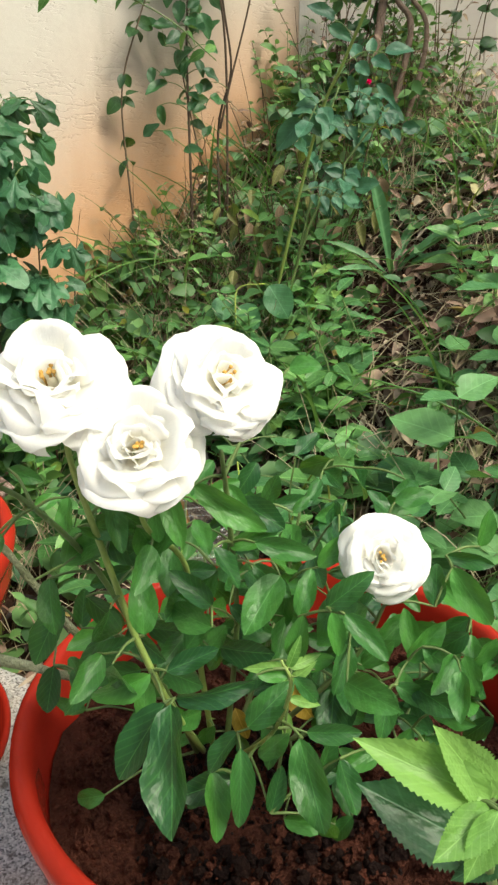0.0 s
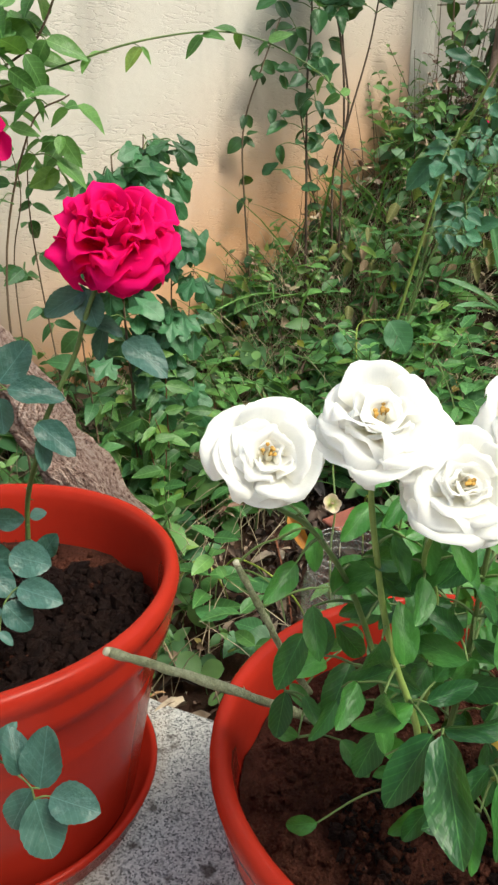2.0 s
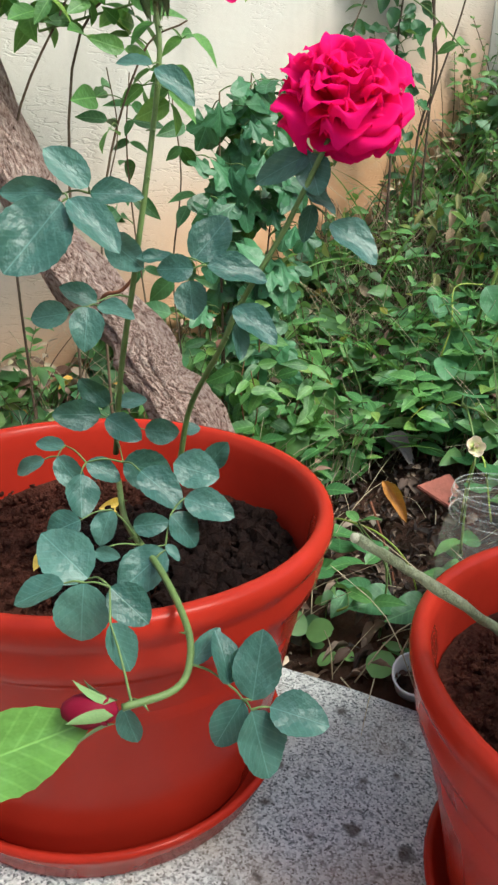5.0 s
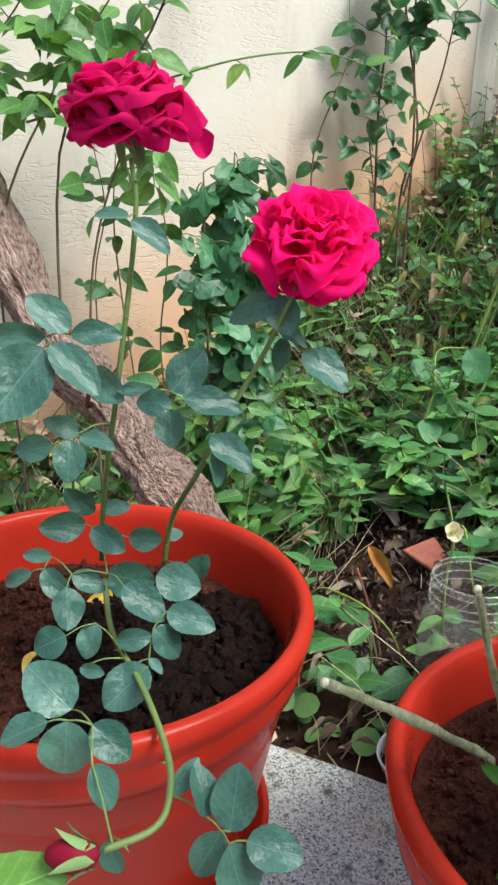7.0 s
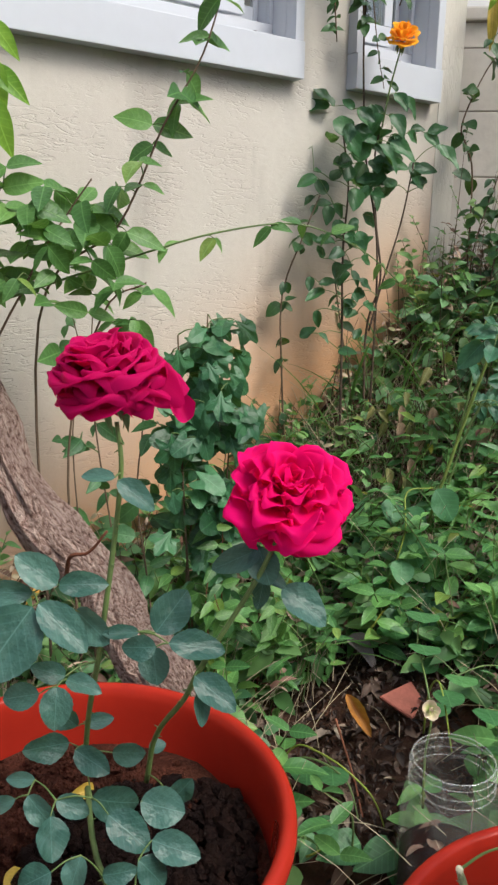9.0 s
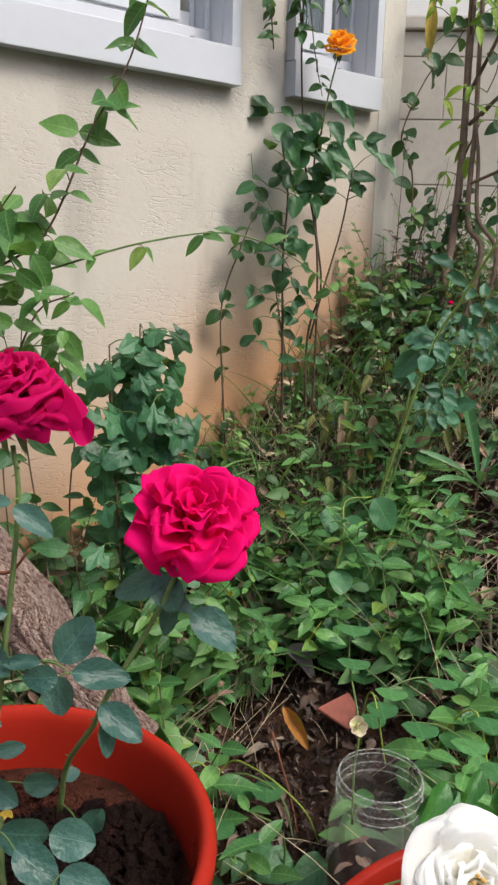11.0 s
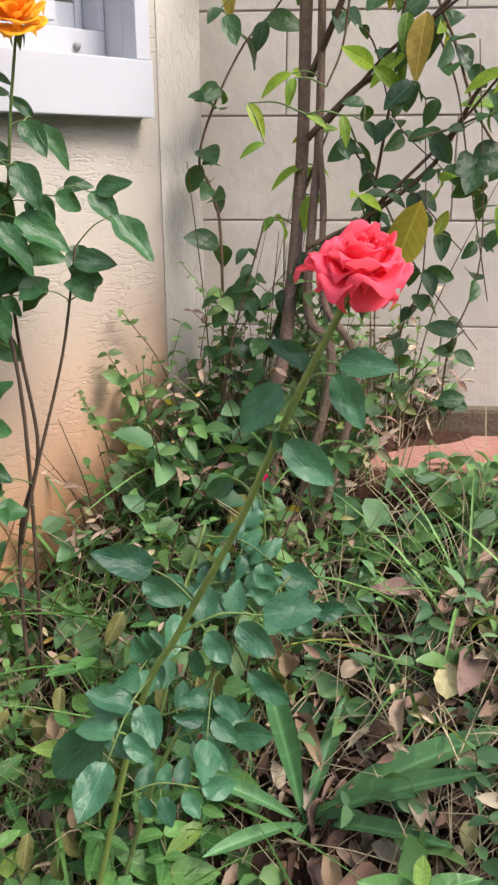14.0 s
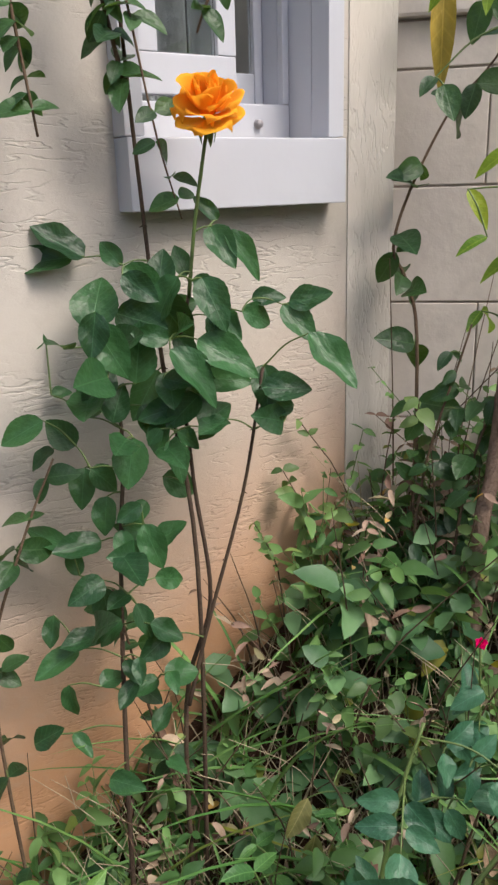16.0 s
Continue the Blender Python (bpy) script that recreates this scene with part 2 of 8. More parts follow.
m_curtain = plain("grey_curtain", (0.30, 0.32, 0.33), 0.9, 0.3, 9, 0.3, 0.01, 0.1)
m_far = plain("pale_far_wall", (0.88, 0.84, 0.78), 0.85, 0.15, 2, 0.1, 0.003, 0.2)

# ground: red-brown earth
m_ground, n, l, bsdf = mat("garden_soil")
f = noise_of(n, l, 9, 6, 0.65)
c = ramp(n, l, f, [(0.3, (0.110, 0.050, 0.032)), (0.55, (0.055, 0.028, 0.019)), (0.75, (0.17, 0.090, 0.058))]).outputs[0]
f2 = noise_of(n, l, 90, 5, 0.7)
c = mix(n, l, c, (0.045, 0.028, 0.020), ramp(n, l, f2, [(0.45, (0, 0, 0)), (0.7, (0.8,) * 3)]).outputs[0])
l.new(c, bsdf.inputs["Base Color"])
bsdf.inputs["Roughness"].default_value = 0.95
bsdf.inputs["Specular IOR Level"].default_value = 0.15
bump(n, l, bsdf, f2, 1.0, 0.01)

# granite slab
m_granite, n, l, bsdf = mat("granite")
v = node(n, "TexVoronoi", Scale=560)
tc = n.new("ShaderNodeTexCoord")
l.new(tc.outputs["Object"], v.inputs["Vector"])
hue = n.new("ShaderNodeSeparateColor")
l.new(v.outputs["Color"], hue.inputs[0])
c = ramp(n, l, hue.outputs[0], [(0.0, (0.07, 0.07, 0.074)), (0.18, (0.24, 0.24, 0.245)), (0.55, (0.47, 0.47, 0.46)), (1.0, (0.64, 0.635, 0.62))]).outputs[0]
dirt = noise_of(n, l, 8, 5)
c = mix(n, l, c, (0.36, 0.25, 0.16), ramp(n, l, dirt, [(0.50, (0, 0, 0)), (0.75, (0.65,) * 3)]).outputs[0])
spot = noise_of(n, l, 34, 3)
c = mix(n, l, c, (0.05, 0.035, 0.025), ramp(n, l, spot, [(0.60, (0, 0, 0)), (0.70, (0.85,) * 3)]).outputs[0])
l.new(c, bsdf.inputs["Base Color"])
bsdf.inputs["Roughness"].default_value = 0.8
bump(n, l, bsdf, spot, 0.3, 0.003)

# glass
m_glass, n, l, bsdf = mat("window_glass")
bsdf.inputs["Base Color"].default_value = (0.92, 0.95, 0.95, 1)
bsdf.inputs["Roughness"].default_value = 0.03
bsdf.inputs["Transmission Weight"].default_value = 1.0
bsdf.inputs["IOR"].default_value = 1.45
m_jar, n, l, bsdf = mat("dusty_clear_plastic")
bsdf.inputs["Base Color"].default_value = (0.62, 0.62, 0.58, 1)
bsdf.inputs["Roughness"].default_value = 0.16
clear = n.new("ShaderNodeBsdfTransparent")
film = n.new("ShaderNodeMixShader")
l.new(ramp(n, l, noise_of(n, l, 24, 5, 0.6), [(0.35, (0.05,) * 3), (0.75, (0.15,) * 3)]).outputs[0], film.inputs[0])
l.new(clear.outputs[0], film.inputs[1])
l.new(bsdf.outputs[0], film.inputs[2])
shine = n.new("ShaderNodeMixShader")
edge = n.new("ShaderNodeLayerWeight")
edge.inputs["Blend"].default_value = 0.25
gloss = n.new("ShaderNodeBsdfGlossy")
gloss.inputs["Roughness"].default_value = 0.12
l.new(ramp(n, l, edge.outputs["Facing"], [(0.0, (0.03,) * 3), (0.5, (0.08,) * 3), (1.0, (0.45,) * 3)]).outputs[0], shine.inputs[0])
l.new(film.outputs[0], shine.inputs[1])
l.new(gloss.outputs[0], shine.inputs[2])
l.new(shine.outputs[0], n["Material Output"].inputs[0])

# whiter plastic that puts the neck's bright highlights into the rings' colour
m_rim_highlight, n, l, bsdf = mat("plastic_rim_highlight")
bsdf.inputs["Base Color"].default_value = (0.70, 0.71, 0.68, 1)
bsdf.inputs["Roughness"].default_value = 0.12
clear = n.new("ShaderNodeBsdfTransparent")
film = n.new("ShaderNodeMixShader")
film.inputs[0].default_value = 0.15
l.new(clear.outputs[0], film.inputs[1])
l.new(bsdf.outputs[0], film.inputs[2])
l.new(film.outputs[0], n["Material Output"].inputs[0])

# dry leaves
m_dry, n, l, bsdf = mat("dry_leaf")
rnd = n.new("ShaderNodeNewGeometry").outputs["Random Per Island"]
c = ramp(n, l, rnd, [(0.0, (0.050, 0.028, 0.022)), (0.25, (0.115, 0.066, 0.045)), (0.48, (0.21, 0.130, 0.098)), (0.70, (0.30, 0.205, 0.150)), (0.88, (0.42, 0.325, 0.235)), (0.97, (0.56, 0.47, 0.36)), (1.0, (0.46, 0.20, 0.05))]).outputs[0]
f = noise_of(n, l, 70, 5)
c = mix(n, l, c, (0.07, 0.04, 0.03), ramp(n, l, f, [(0.45, (0, 0, 0)), (0.75, (0.7,) * 3)]).outputs[0])
l.new(c, bsdf.inputs["Base Color"])
bsdf.inputs["Roughness"].default_value = 0.8
bsdf.inputs["Specular IOR Level"].default_value = 0.2
bump(n, l, bsdf, f, 0.6, 0.004)

# pale dry leaves of the top layer
m_dry_pale, n, l, bsdf = mat("pale_dry_leaf")
rnd = n.new("ShaderNodeNewGeometry").outputs["Random Per Island"]
c = ramp(n, l, rnd, [(0.0, (0.16, 0.085, 0.060)), (0.30, (0.29, 0.195, 0.150)), (0.60, (0.38, 0.285, 0.205)), (0.85, (0.47, 0.375, 0.270)), (0.95, (0.34, 0.33, 0.15)), (1.0, (0.56, 0.32, 0.07))]).outputs[0]
f = noise_of(n, l, 70, 5)
c = mix(n, l, c, (0.14, 0.085, 0.06), ramp(n, l, f, [(0.48, (0, 0, 0)), (0.78, (0.6,) * 3)]).outputs[0])
l.new(c, bsdf.inputs["Base Color"])
bsdf.inputs["Roughness"].default_value = 0.8
bsdf.inputs["Specular IOR Level"].default_value = 0.2
bump(n, l, bsdf, f, 0.5, 0.004)

# rotting leaf mulch: shade put into its near-black colour, a few brown and pale flakes
m_shaded_mulch, n, l, bsdf = mat("leaf_mulch")
rnd = n.new("ShaderNodeNewGeometry").outputs["Random Per Island"]
c = ramp(n, l, rnd, [(0.0, (0.022, 0.014, 0.012)), (0.45, (0.050, 0.030, 0.023)), (0.80, (0.105, 0.066, 0.048)), (0.95, (0.24, 0.175, 0.13)), (1.0, (0.36, 0.29, 0.22))]).outputs[0]
f = noise_of(n, l, 70, 5)
c = mix(n, l, c, (0.035, 0.022, 0.018), ramp(n, l, f, [(0.45, (0, 0, 0)), (0.75, (0.7,) * 3)]).outputs[0])
l.new(c, bsdf.inputs["Base Color"])
bsdf.inputs["Roughness"].default_value = 0.65
bsdf.inputs["Specular IOR Level"].default_value = 0.3
bump(n, l, bsdf, f, 0.6, 0.004)

m_rose_dark = leaf_material("blue_green_leaf", (0.024, 0.078, 0.064), (0.070, 0.160, 0.132), 0.40, 0.16, thin=0.2)
m_rose_green = leaf_material("glossy_green_leaf", (0.012, 0.068, 0.022), (0.072, 0.250, 0.042), 0.40, 0.03, thin=0.32)
m_rose_mid = leaf_material("rose_green_leaf", (0.011, 0.048, 0.019), (0.042, 0.138, 0.045), 0.40, 0.06)
m_rose_blue = leaf_material("bluish_rose_leaf", (0.020, 0.086, 0.048), (0.064, 0.190, 0.102), 0.40, 0.12)
m_lime = leaf_material("light_green_leaf", (0.10, 0.25, 0.045), (0.20, 0.38, 0.085), 0.5, 0.05)
m_jas = leaf_material("jasmine_leaf", (0.040, 0.125, 0.034), (0.150, 0.310, 0.075), 0.42, 0.05, yellow=0.35, thin=0.38)
m_tree = leaf_material("tree_leaf", (0.09, 0.21, 0.02), (0.34, 0.50, 0.04), 0.45, 0.0, yellow=0.9, thin=0.5)
m_creeper = leaf_material("creeper_leaf", (0.012, 0.045, 0.018), (0.04, 0.11, 0.03), 0.4)
m_weed = leaf_material("weed_leaf", (0.056, 0.150, 0.047), (0.250, 0.455, 0.152), 0.45, 0.10, island=True, yellow=0.8, thin=0.36)
m_weed2 = leaf_material("low_weed_leaf", (0.048, 0.140, 0.062), (0.200, 0.370, 0.165), 0.48, 0.16, island=True, thin=0.34)
m_grass = leaf_material("grass_blade", (0.07, 0.19, 0.045), (0.22, 0.40, 0.12), 0.5, 0.0, island=True, yellow=0.8)
m_creeper_mass = leaf_material("undergrowth_leaf", (0.046, 0.105, 0.034), (0.200, 0.310, 0.098), 0.48, 0.08, island=True, yellow=0.9, thin=0.36)
m_weed3 = leaf_material("lobed_leaf", (0.055, 0.170, 0.060), (0.140, 0.320, 0.110), 0.45, 0.05, island=True)
m_weed_part = leaf_material("shoot_leaf", (0.045, 0.150, 0.055), (0.110, 0.280, 0.090), 0.45)
m_yleaf2 = leaf_material("orange_dead_leaf", (0.24, 0.085, 0.015), (0.44, 0.18, 0.03), 0.6, 0.3)
m_brownleaf = plain("brown_dead_leaf", (0.30, 0.185, 0.140), 0.7, 0.5, 40, 0.5, 0.003, 0.25, (0.16, 0.080, 0.055))
m_pinkleaf = plain("pinkish_dead_leaf", (0.42, 0.285, 0.250), 0.7, 0.45, 40, 0.5, 0.003, 0.25, (0.24, 0.145, 0.120))
m_tanleaf = plain("tan_dead_leaf", (0.50, 0.365, 0.245), 0.7, 0.4, 40, 0.5, 0.003, 0.25, (0.30, 0.19, 0.115))
m_yleaf = leaf_material("yellowed_leaf", (0.40, 0.27, 0.04), (0.56, 0.38, 0.06), 0.5)

m_white_petal = petal_material("white_petal", (0.96, 0.92, 0.76), (0.97, 0.97, 0.975), (1.0, 0.995, 0.97), 0.6, 0.50)
m_red_petal = petal_material("crimson_petal", (0.56, 0.001, 0.095), (0.82, 0.001, 0.175), (1.0, 0.005, 0.20), 0.65, 0.45, 0.0)
m_deep_petal = petal_material("deep_red_petal", (0.34, 0.001, 0.055), (0.56, 0.002, 0.120), (0.9, 0.005, 0.16), 0.65, 0.45, 0.0)
m_yellow_petal = petal_material("orange_yellow_petal", (0.88, 0.26, 0.008), (0.96, 0.48, 0.04), (1.0, 0.55, 0.04), 0.55, 0.45)
m_coral_petal = petal_material("coral_petal", (0.84, 0.06, 0.10), (0.95, 0.125, 0.195), (1.0, 0.17, 0.20), 0.55, 0.42)
m_pale = petal_material("pale_petal", (0.50, 0.62, 0.16), (0.78, 0.62, 0.52), (0.9, 0.7, 0.6), 0.6, 0.3)
m_anther = plain("brown_anther", (0.80, 0.47, 0.12), 0.8, 0.5, 60, 0.5, 0.001, 0.2)
m_sepal = plain("sepal", (0.17, 0.27, 0.10), 0.6, 0.3, 30, 0.3, 0.002, 0.3)


# ---------------------------------------------------------------- building helpers
R = random.Random(11)


def thing(name, place, label, category, group="", kind=""):
    ob = new(name)
    ob.empty_display_size = 0.02
    ob.location = place
    return tagged(ob, label, category, group, kind)


def base_of(ob):
    """Where ob stands in the world, through its parents; things are placed without turns."""
    at = Vector((0, 0, 0))
    while ob:
        at += Vector(ob.location)
        ob = ob.parent
    return at


def mesh_of(name, bm, material, smooth=True):
    me = bpy.data.meshes.new(name)
    bm.to_mesh(me)
    bm.free()
    me.materials.append(material)
    if smooth:
        me.polygons.foreach_set("use_smooth", [True] * len(me.polygons))
    return me


def mesh_from(name, verts, faces, material, smooth=True):
    me = bpy.data.meshes.new(name)
    me.from_pydata(verts, [], faces)
    me.materials.append(material)
    if smooth:
        me.polygons.foreach_set("use_smooth", [True] * len(me.polygons))
    return me


def part(name, data, parent, label="", m=None, material=None, smooth=True):
    """One mesh as a part of a thing. A bmesh is in world places; a mesh is set at m in the world."""
    if isinstance(data, bmesh.types.BMesh):
        data = mesh_of(name, data, material, smooth)
        m = Matrix.Identity(4)
    ob = new(name, data)
    ob.parent = parent
    ob.matrix_basis = (Matrix.Translation(-base_of(parent)) if parent else Matrix.Identity(4)) @ (m or Matrix.Identity(4))
    if label:
        ob["label"] = label
    return ob


def box(bm, lo, hi, bevel=0.0):
    made = bmesh.ops.create_cube(bm, size=1.0, matrix=Matrix.LocRotScale(
        [(a + b) / 2 for a, b in zip(lo, hi)], None, [b - a for a, b in zip(lo, hi)]))
    if bevel:
        edges = {e for v in made["verts"] for e in v.link_edges}
        bmesh.ops.bevel(bm, geom=list(edges), offset=bevel, segments=2, affect="EDGES", profile=0.6)
    return bm


def smooth_path(points, per=6):
    """Catmull-Rom through the points."""
    p = [Vector(q) for q in points]
    p = [p[0] * 2 - p[1]] + p + [p[-1] * 2 - p[-2]]
    out = []
    for i in range(1, len(p) - 2):
        a, b, c, d = p[i - 1:i + 3]
        for k in range(per):
            t = k / per
            out.append(0.5 * (2 * b + (c - a) * t + (2 * a - 5 * b + 4 * c - d) * t * t + (3 * b - a - 3 * c + d) * t ** 3))
    out.append(p[-2])
    return out


def tube(bm, points, r0, r1, sides=6, per=6, rough=0.0, cap=True):
    """A tapering round stem through the points, added to bm."""
    line = smooth_path(points, per) if per > 1 else [Vector(q) for q in points]
    n = len(line)
    side = None
    rings = []
    for i, p in enumerate(line):
        d = (line[min(i + 1, n - 1)] - line[max(i - 1, 0)]).normalized()
        if side is None:
            side = d.orthogonal().normalized()
        side = (side - d * side.dot(d)).normalized()
        other = d.cross(side)
        r = r0 + (r1 - r0) * i / (n - 1)
        ring = []
        for k in range(sides):
            a = 2 * math.pi * k / sides
            q = r * (1 + rough * (noise.noise((p * 40) + Vector((math.cos(a), math.sin(a), i * 0.15)) * 2.2)))
            ring.append(bm.verts.new(p + q * (math.cos(a) * side + math.sin(a) * other)))
        rings.append(ring)
    for a, b in zip(rings, rings[1:]):
        for k in range(sides):
            bm.faces.new((a[k], a[(k + 1) % sides], b[(k + 1) % sides], b[k]))
    if cap:
        bm.faces.new(rings[0][::-1])
        bm.faces.new(rings[-1])
    return bm


def lathe(bm, profile, centre, steps=48, wob=0.0):
    rings = []
    for r, z in profile:
        rings.append([bm.verts.new((centre[0] + r * math.cos(2 * math.pi * k / steps), centre[1] + r * math.sin(2 * math.pi * k / steps), centre[2] + z))
                      for k in range(steps)])
    for a, b in zip(rings, rings[1:]):
        for k in range(steps):
            bm.faces.new((a[k], a[(k + 1) % steps], b[(k + 1) % steps], b[k]))
    return rings


def leaf_shape(width, rows=7, serrate=0.0, fold=0.16, bend=0.18, belly=0.42, across=2, wave=0.0, tip=1.0):
    """Points and faces of a leaf from the origin along +y, one long, its upper side +z."""
    verts, faces = [], []
    cols = 2 * across + 1
    for i in range(rows + 1):
        t = i / rows
        w = width / 2 * (math.sin(math.pi * t ** (math.log(0.5) / math.log(belly))) ** (0.60 if t < belly else 0.74 * tip)) if 0 < i < rows else width * 0.012
        if serrate and 0 < i < rows:
            w *= 1 + (serrate if i % 2 else -serrate)
        z = -bend * t * t
        for k in range(cols):
            u = (k - across) / across
            verts.append((u * w, t + abs(u) * serrate * 0.12, z + abs(u) ** 1.3 * w * fold * 2 + wave * w * math.sin(t * 9 + u * 2) * abs(u)))
    for i in range(rows):
        for k in range(cols - 1):
            a = i * cols + k
            faces.append((a, a + 1, a + cols + 1, a + cols))
    return verts, faces


def leaf_frame(base, tip, face=(0.55, -0.40, 0.73), width=1.0, twist=0.0):
    """The pose of a leaf from base to tip that turns its upper side towards face."""
    base, tip = Vector(base), Vector(tip)
    y = tip - base
    length = y.length
    y.normalize()
    z = Vector(face)
    z = (z - y * z.dot(y))
    if z.length < 0.05:
        z = y.orthogonal()
    z.normalize()
    x = y.cross(z)
    m = Matrix((x, y, z)).transposed().to_4x4()
    return Matrix.Translation(base) @ m @ Matrix.Rotation(twist, 4, "Y") @ Matrix.Diagonal((length * width, length, length, 1))


ROSE_SHAPES = [leaf_shape(1.0, 16, 0.018, 0.12, b, 0.46, 2, w, 0.82) for b, w in ((0.08, 0.05), (0.2, 0.10), (0.3, 0.08), (-0.05, 0.12))]
POINTED_SHAPES = [leaf_shape(0.92, 16, 0.018, 0.14, b, 0.42, 2, w, 1.05) for b, w in ((0.08, 0.05), (0.22, 0.12), (0.34, 0.10), (-0.05, 0.14))]
LEAVES = {}


def leaf_mesh(kind, i, shape, material):
    if (kind, i) not in LEAVES:
        LEAVES[kind, i] = mesh_from("leaflet", *shape, material)
    return LEAVES[kind, i]


BUSH = {}


def rose_leaf(bush, base, tip, width, name="leaflet"):
    """One leaflet on a bush, and the short stalk that joins it to the nearest stem."""
    kind = BUSH[bush.name]["leaf"]
    i = R.randrange(len(ROSE_SHAPES))
    me = leaf_mesh(kind.name, i, (ROSE_SHAPES if kind in (m_rose_dark, m_rose_green) else POINTED_SHAPES)[i], kind)
    face = Vector((0.72, -0.42, 0.58)) + Vector((R.uniform(-0.35, 0.35), R.uniform(-0.35, 0.35), R.uniform(-0.25, 0.3)))
    part(name, me, bush, m=leaf_frame(base, tip, face, width * (0.89 if kind is m_rose_green else 1.06), R.uniform(-0.25, 0.25)))
    BUSH[bush.name]["bases"].append(Vector(base))


def start_bush(name, place, label, category, leaf):
    ob = thing(name, place, label, category)
    BUSH[ob.name] = {"leaf": leaf, "bases": [], "stems": []}
    return ob


def stem(bush, points, r0, r1, material=None, name="stem", sides=7, thorns=0, rough=0.12):
    bm = bmesh.new()
    tube(bm, points, r0, r1, sides, 6 if rough < 0.3 else 14, rough)
    line = smooth_path(points, 6)
    for k in range(thorns):
        i = R.randrange(2, len(line) - 2)
        d = (line[i + 1] - line[i]).normalized()
        out = d.orthogonal()
        out.rotate(Matrix.Rotation(R.uniform(0, 6.28), 3, d))
        tube(bm, [line[i], line[i] + out.normalized() * (r0 * 2.2) - d * r0 * 0.8], r0 * 0.55, r0 * 0.05, 4, 1)
    BUSH[bush.name]["stems"].append(line)
    return part(name, bm, bush, material=material or m_stem)


def join_stalks(bush, radius=0.0006, reach=0.14):
    """Leaf stalks: each leaflet hangs on the nearest stem, or on a leaflet that hangs there already."""
    data = BUSH[bush.name]
    pts = [(p, 0.0) for line in data["stems"] for p in line]
    for b in sorted(data["bases"], key=lambda b: min((p - b).length for p, _ in pts)):
        near, _ = min(pts, key=lambda e: (e[0] - b).length + e[1] + max(0.0, e[0].z - b.z) * 0.6)
        if 0.003 < (near - b).length < reach:
            mid = (near + b) / 2 + Vector((0, 0, 0.10 * (near - b).length))
            part("leaf_stalk", tube(bmesh.new(), [near, mid, b], radius * 1.3, radius * 0.8, 5, 4, 0, False), bush, material=m_stem)
        pts.append((b, 0.006))


def petal_mesh(name, width, cup, curl, ruffle, material, seed, rows=9, cols=10, point=0.0):
    """A broad petal from the origin along +y, one long, hollow towards +z, its rounded rim rolled back."""
    rnd = random.Random(seed)
    ph = rnd.uniform(0, 6)
    notch = rnd.uniform(-0.02, 0.05)
    verts, faces, uvs = [], [], []
    for i in range(rows + 1):
        t = i / rows
        w = width * (0.20 + 0.80 * math.sin(min(1.0, t * 1.35) * math.pi / 2))
        for k in range(cols + 1):
            u = 2 * k / cols - 1
            a = abs(u)
            y = t * (1 - 0.42 * a ** 2.3 * t) - notch * t ** 6 * max(0.0, 1 - 4 * a)
            x = w * math.sin(u * 1.25) / 0.95 * (1 - 0.10 * t ** 4)
            y += point * t ** 3 * max(0.0, 1 - 1.9 * abs(u - 0.16 * math.sin(ph))) ** 1.3
            z = cup * (0.75 * x * x / max(width, 0.01) + 0.42 * y * y)
            rim = max(0.0, t - 0.66) / 0.34
            z -= curl * 0.20 * rim ** 2 * (0.8 + 0.4 * math.cos(u * 2.2 + ph))
            y -= curl * 0.10 * rim ** 3
            z -= curl * 0.16 * max(0.0, a - 0.6) ** 2 * t * 5
            z += ruffle * (t * t * math.sin(u * 4 + ph) * 0.6 + 0.25 * t ** 3 * math.sin(u * 8 + 2 * ph))
            verts.append((x, y, z))
            uvs.append((k / cols, t))
    for i in range(rows):
        for k in range(cols):
            a = i * (cols + 1) + k
            faces.append((a, a + 1, a + cols + 2, a + cols + 1))
    me = mesh_from(name, verts, faces, material)
    layer = me.uv_layers.new(name="UVMap")
    for li, loop in enumerate(me.loops):
        layer.data[li].uv = uvs[loop.vertex_index]
    return me


def petal_set(material, seed, ruffle=0.05, wide=0.5, roll=1.0, point=0.0):
    """Petals from the tight heart (first) to the open rim (last)."""
    return [petal_mesh("petal", wide + 0.035 * (i % 3), (1.5, 1.2, 0.85, 0.6, 0.45, 0.35)[i], (0.25, 0.35, 0.7, 0.95, 1.15, 1.2)[i] * roll, ruffle * (0.5 + 0.2 * i), material, seed + i, point=point) for i in range(6)]


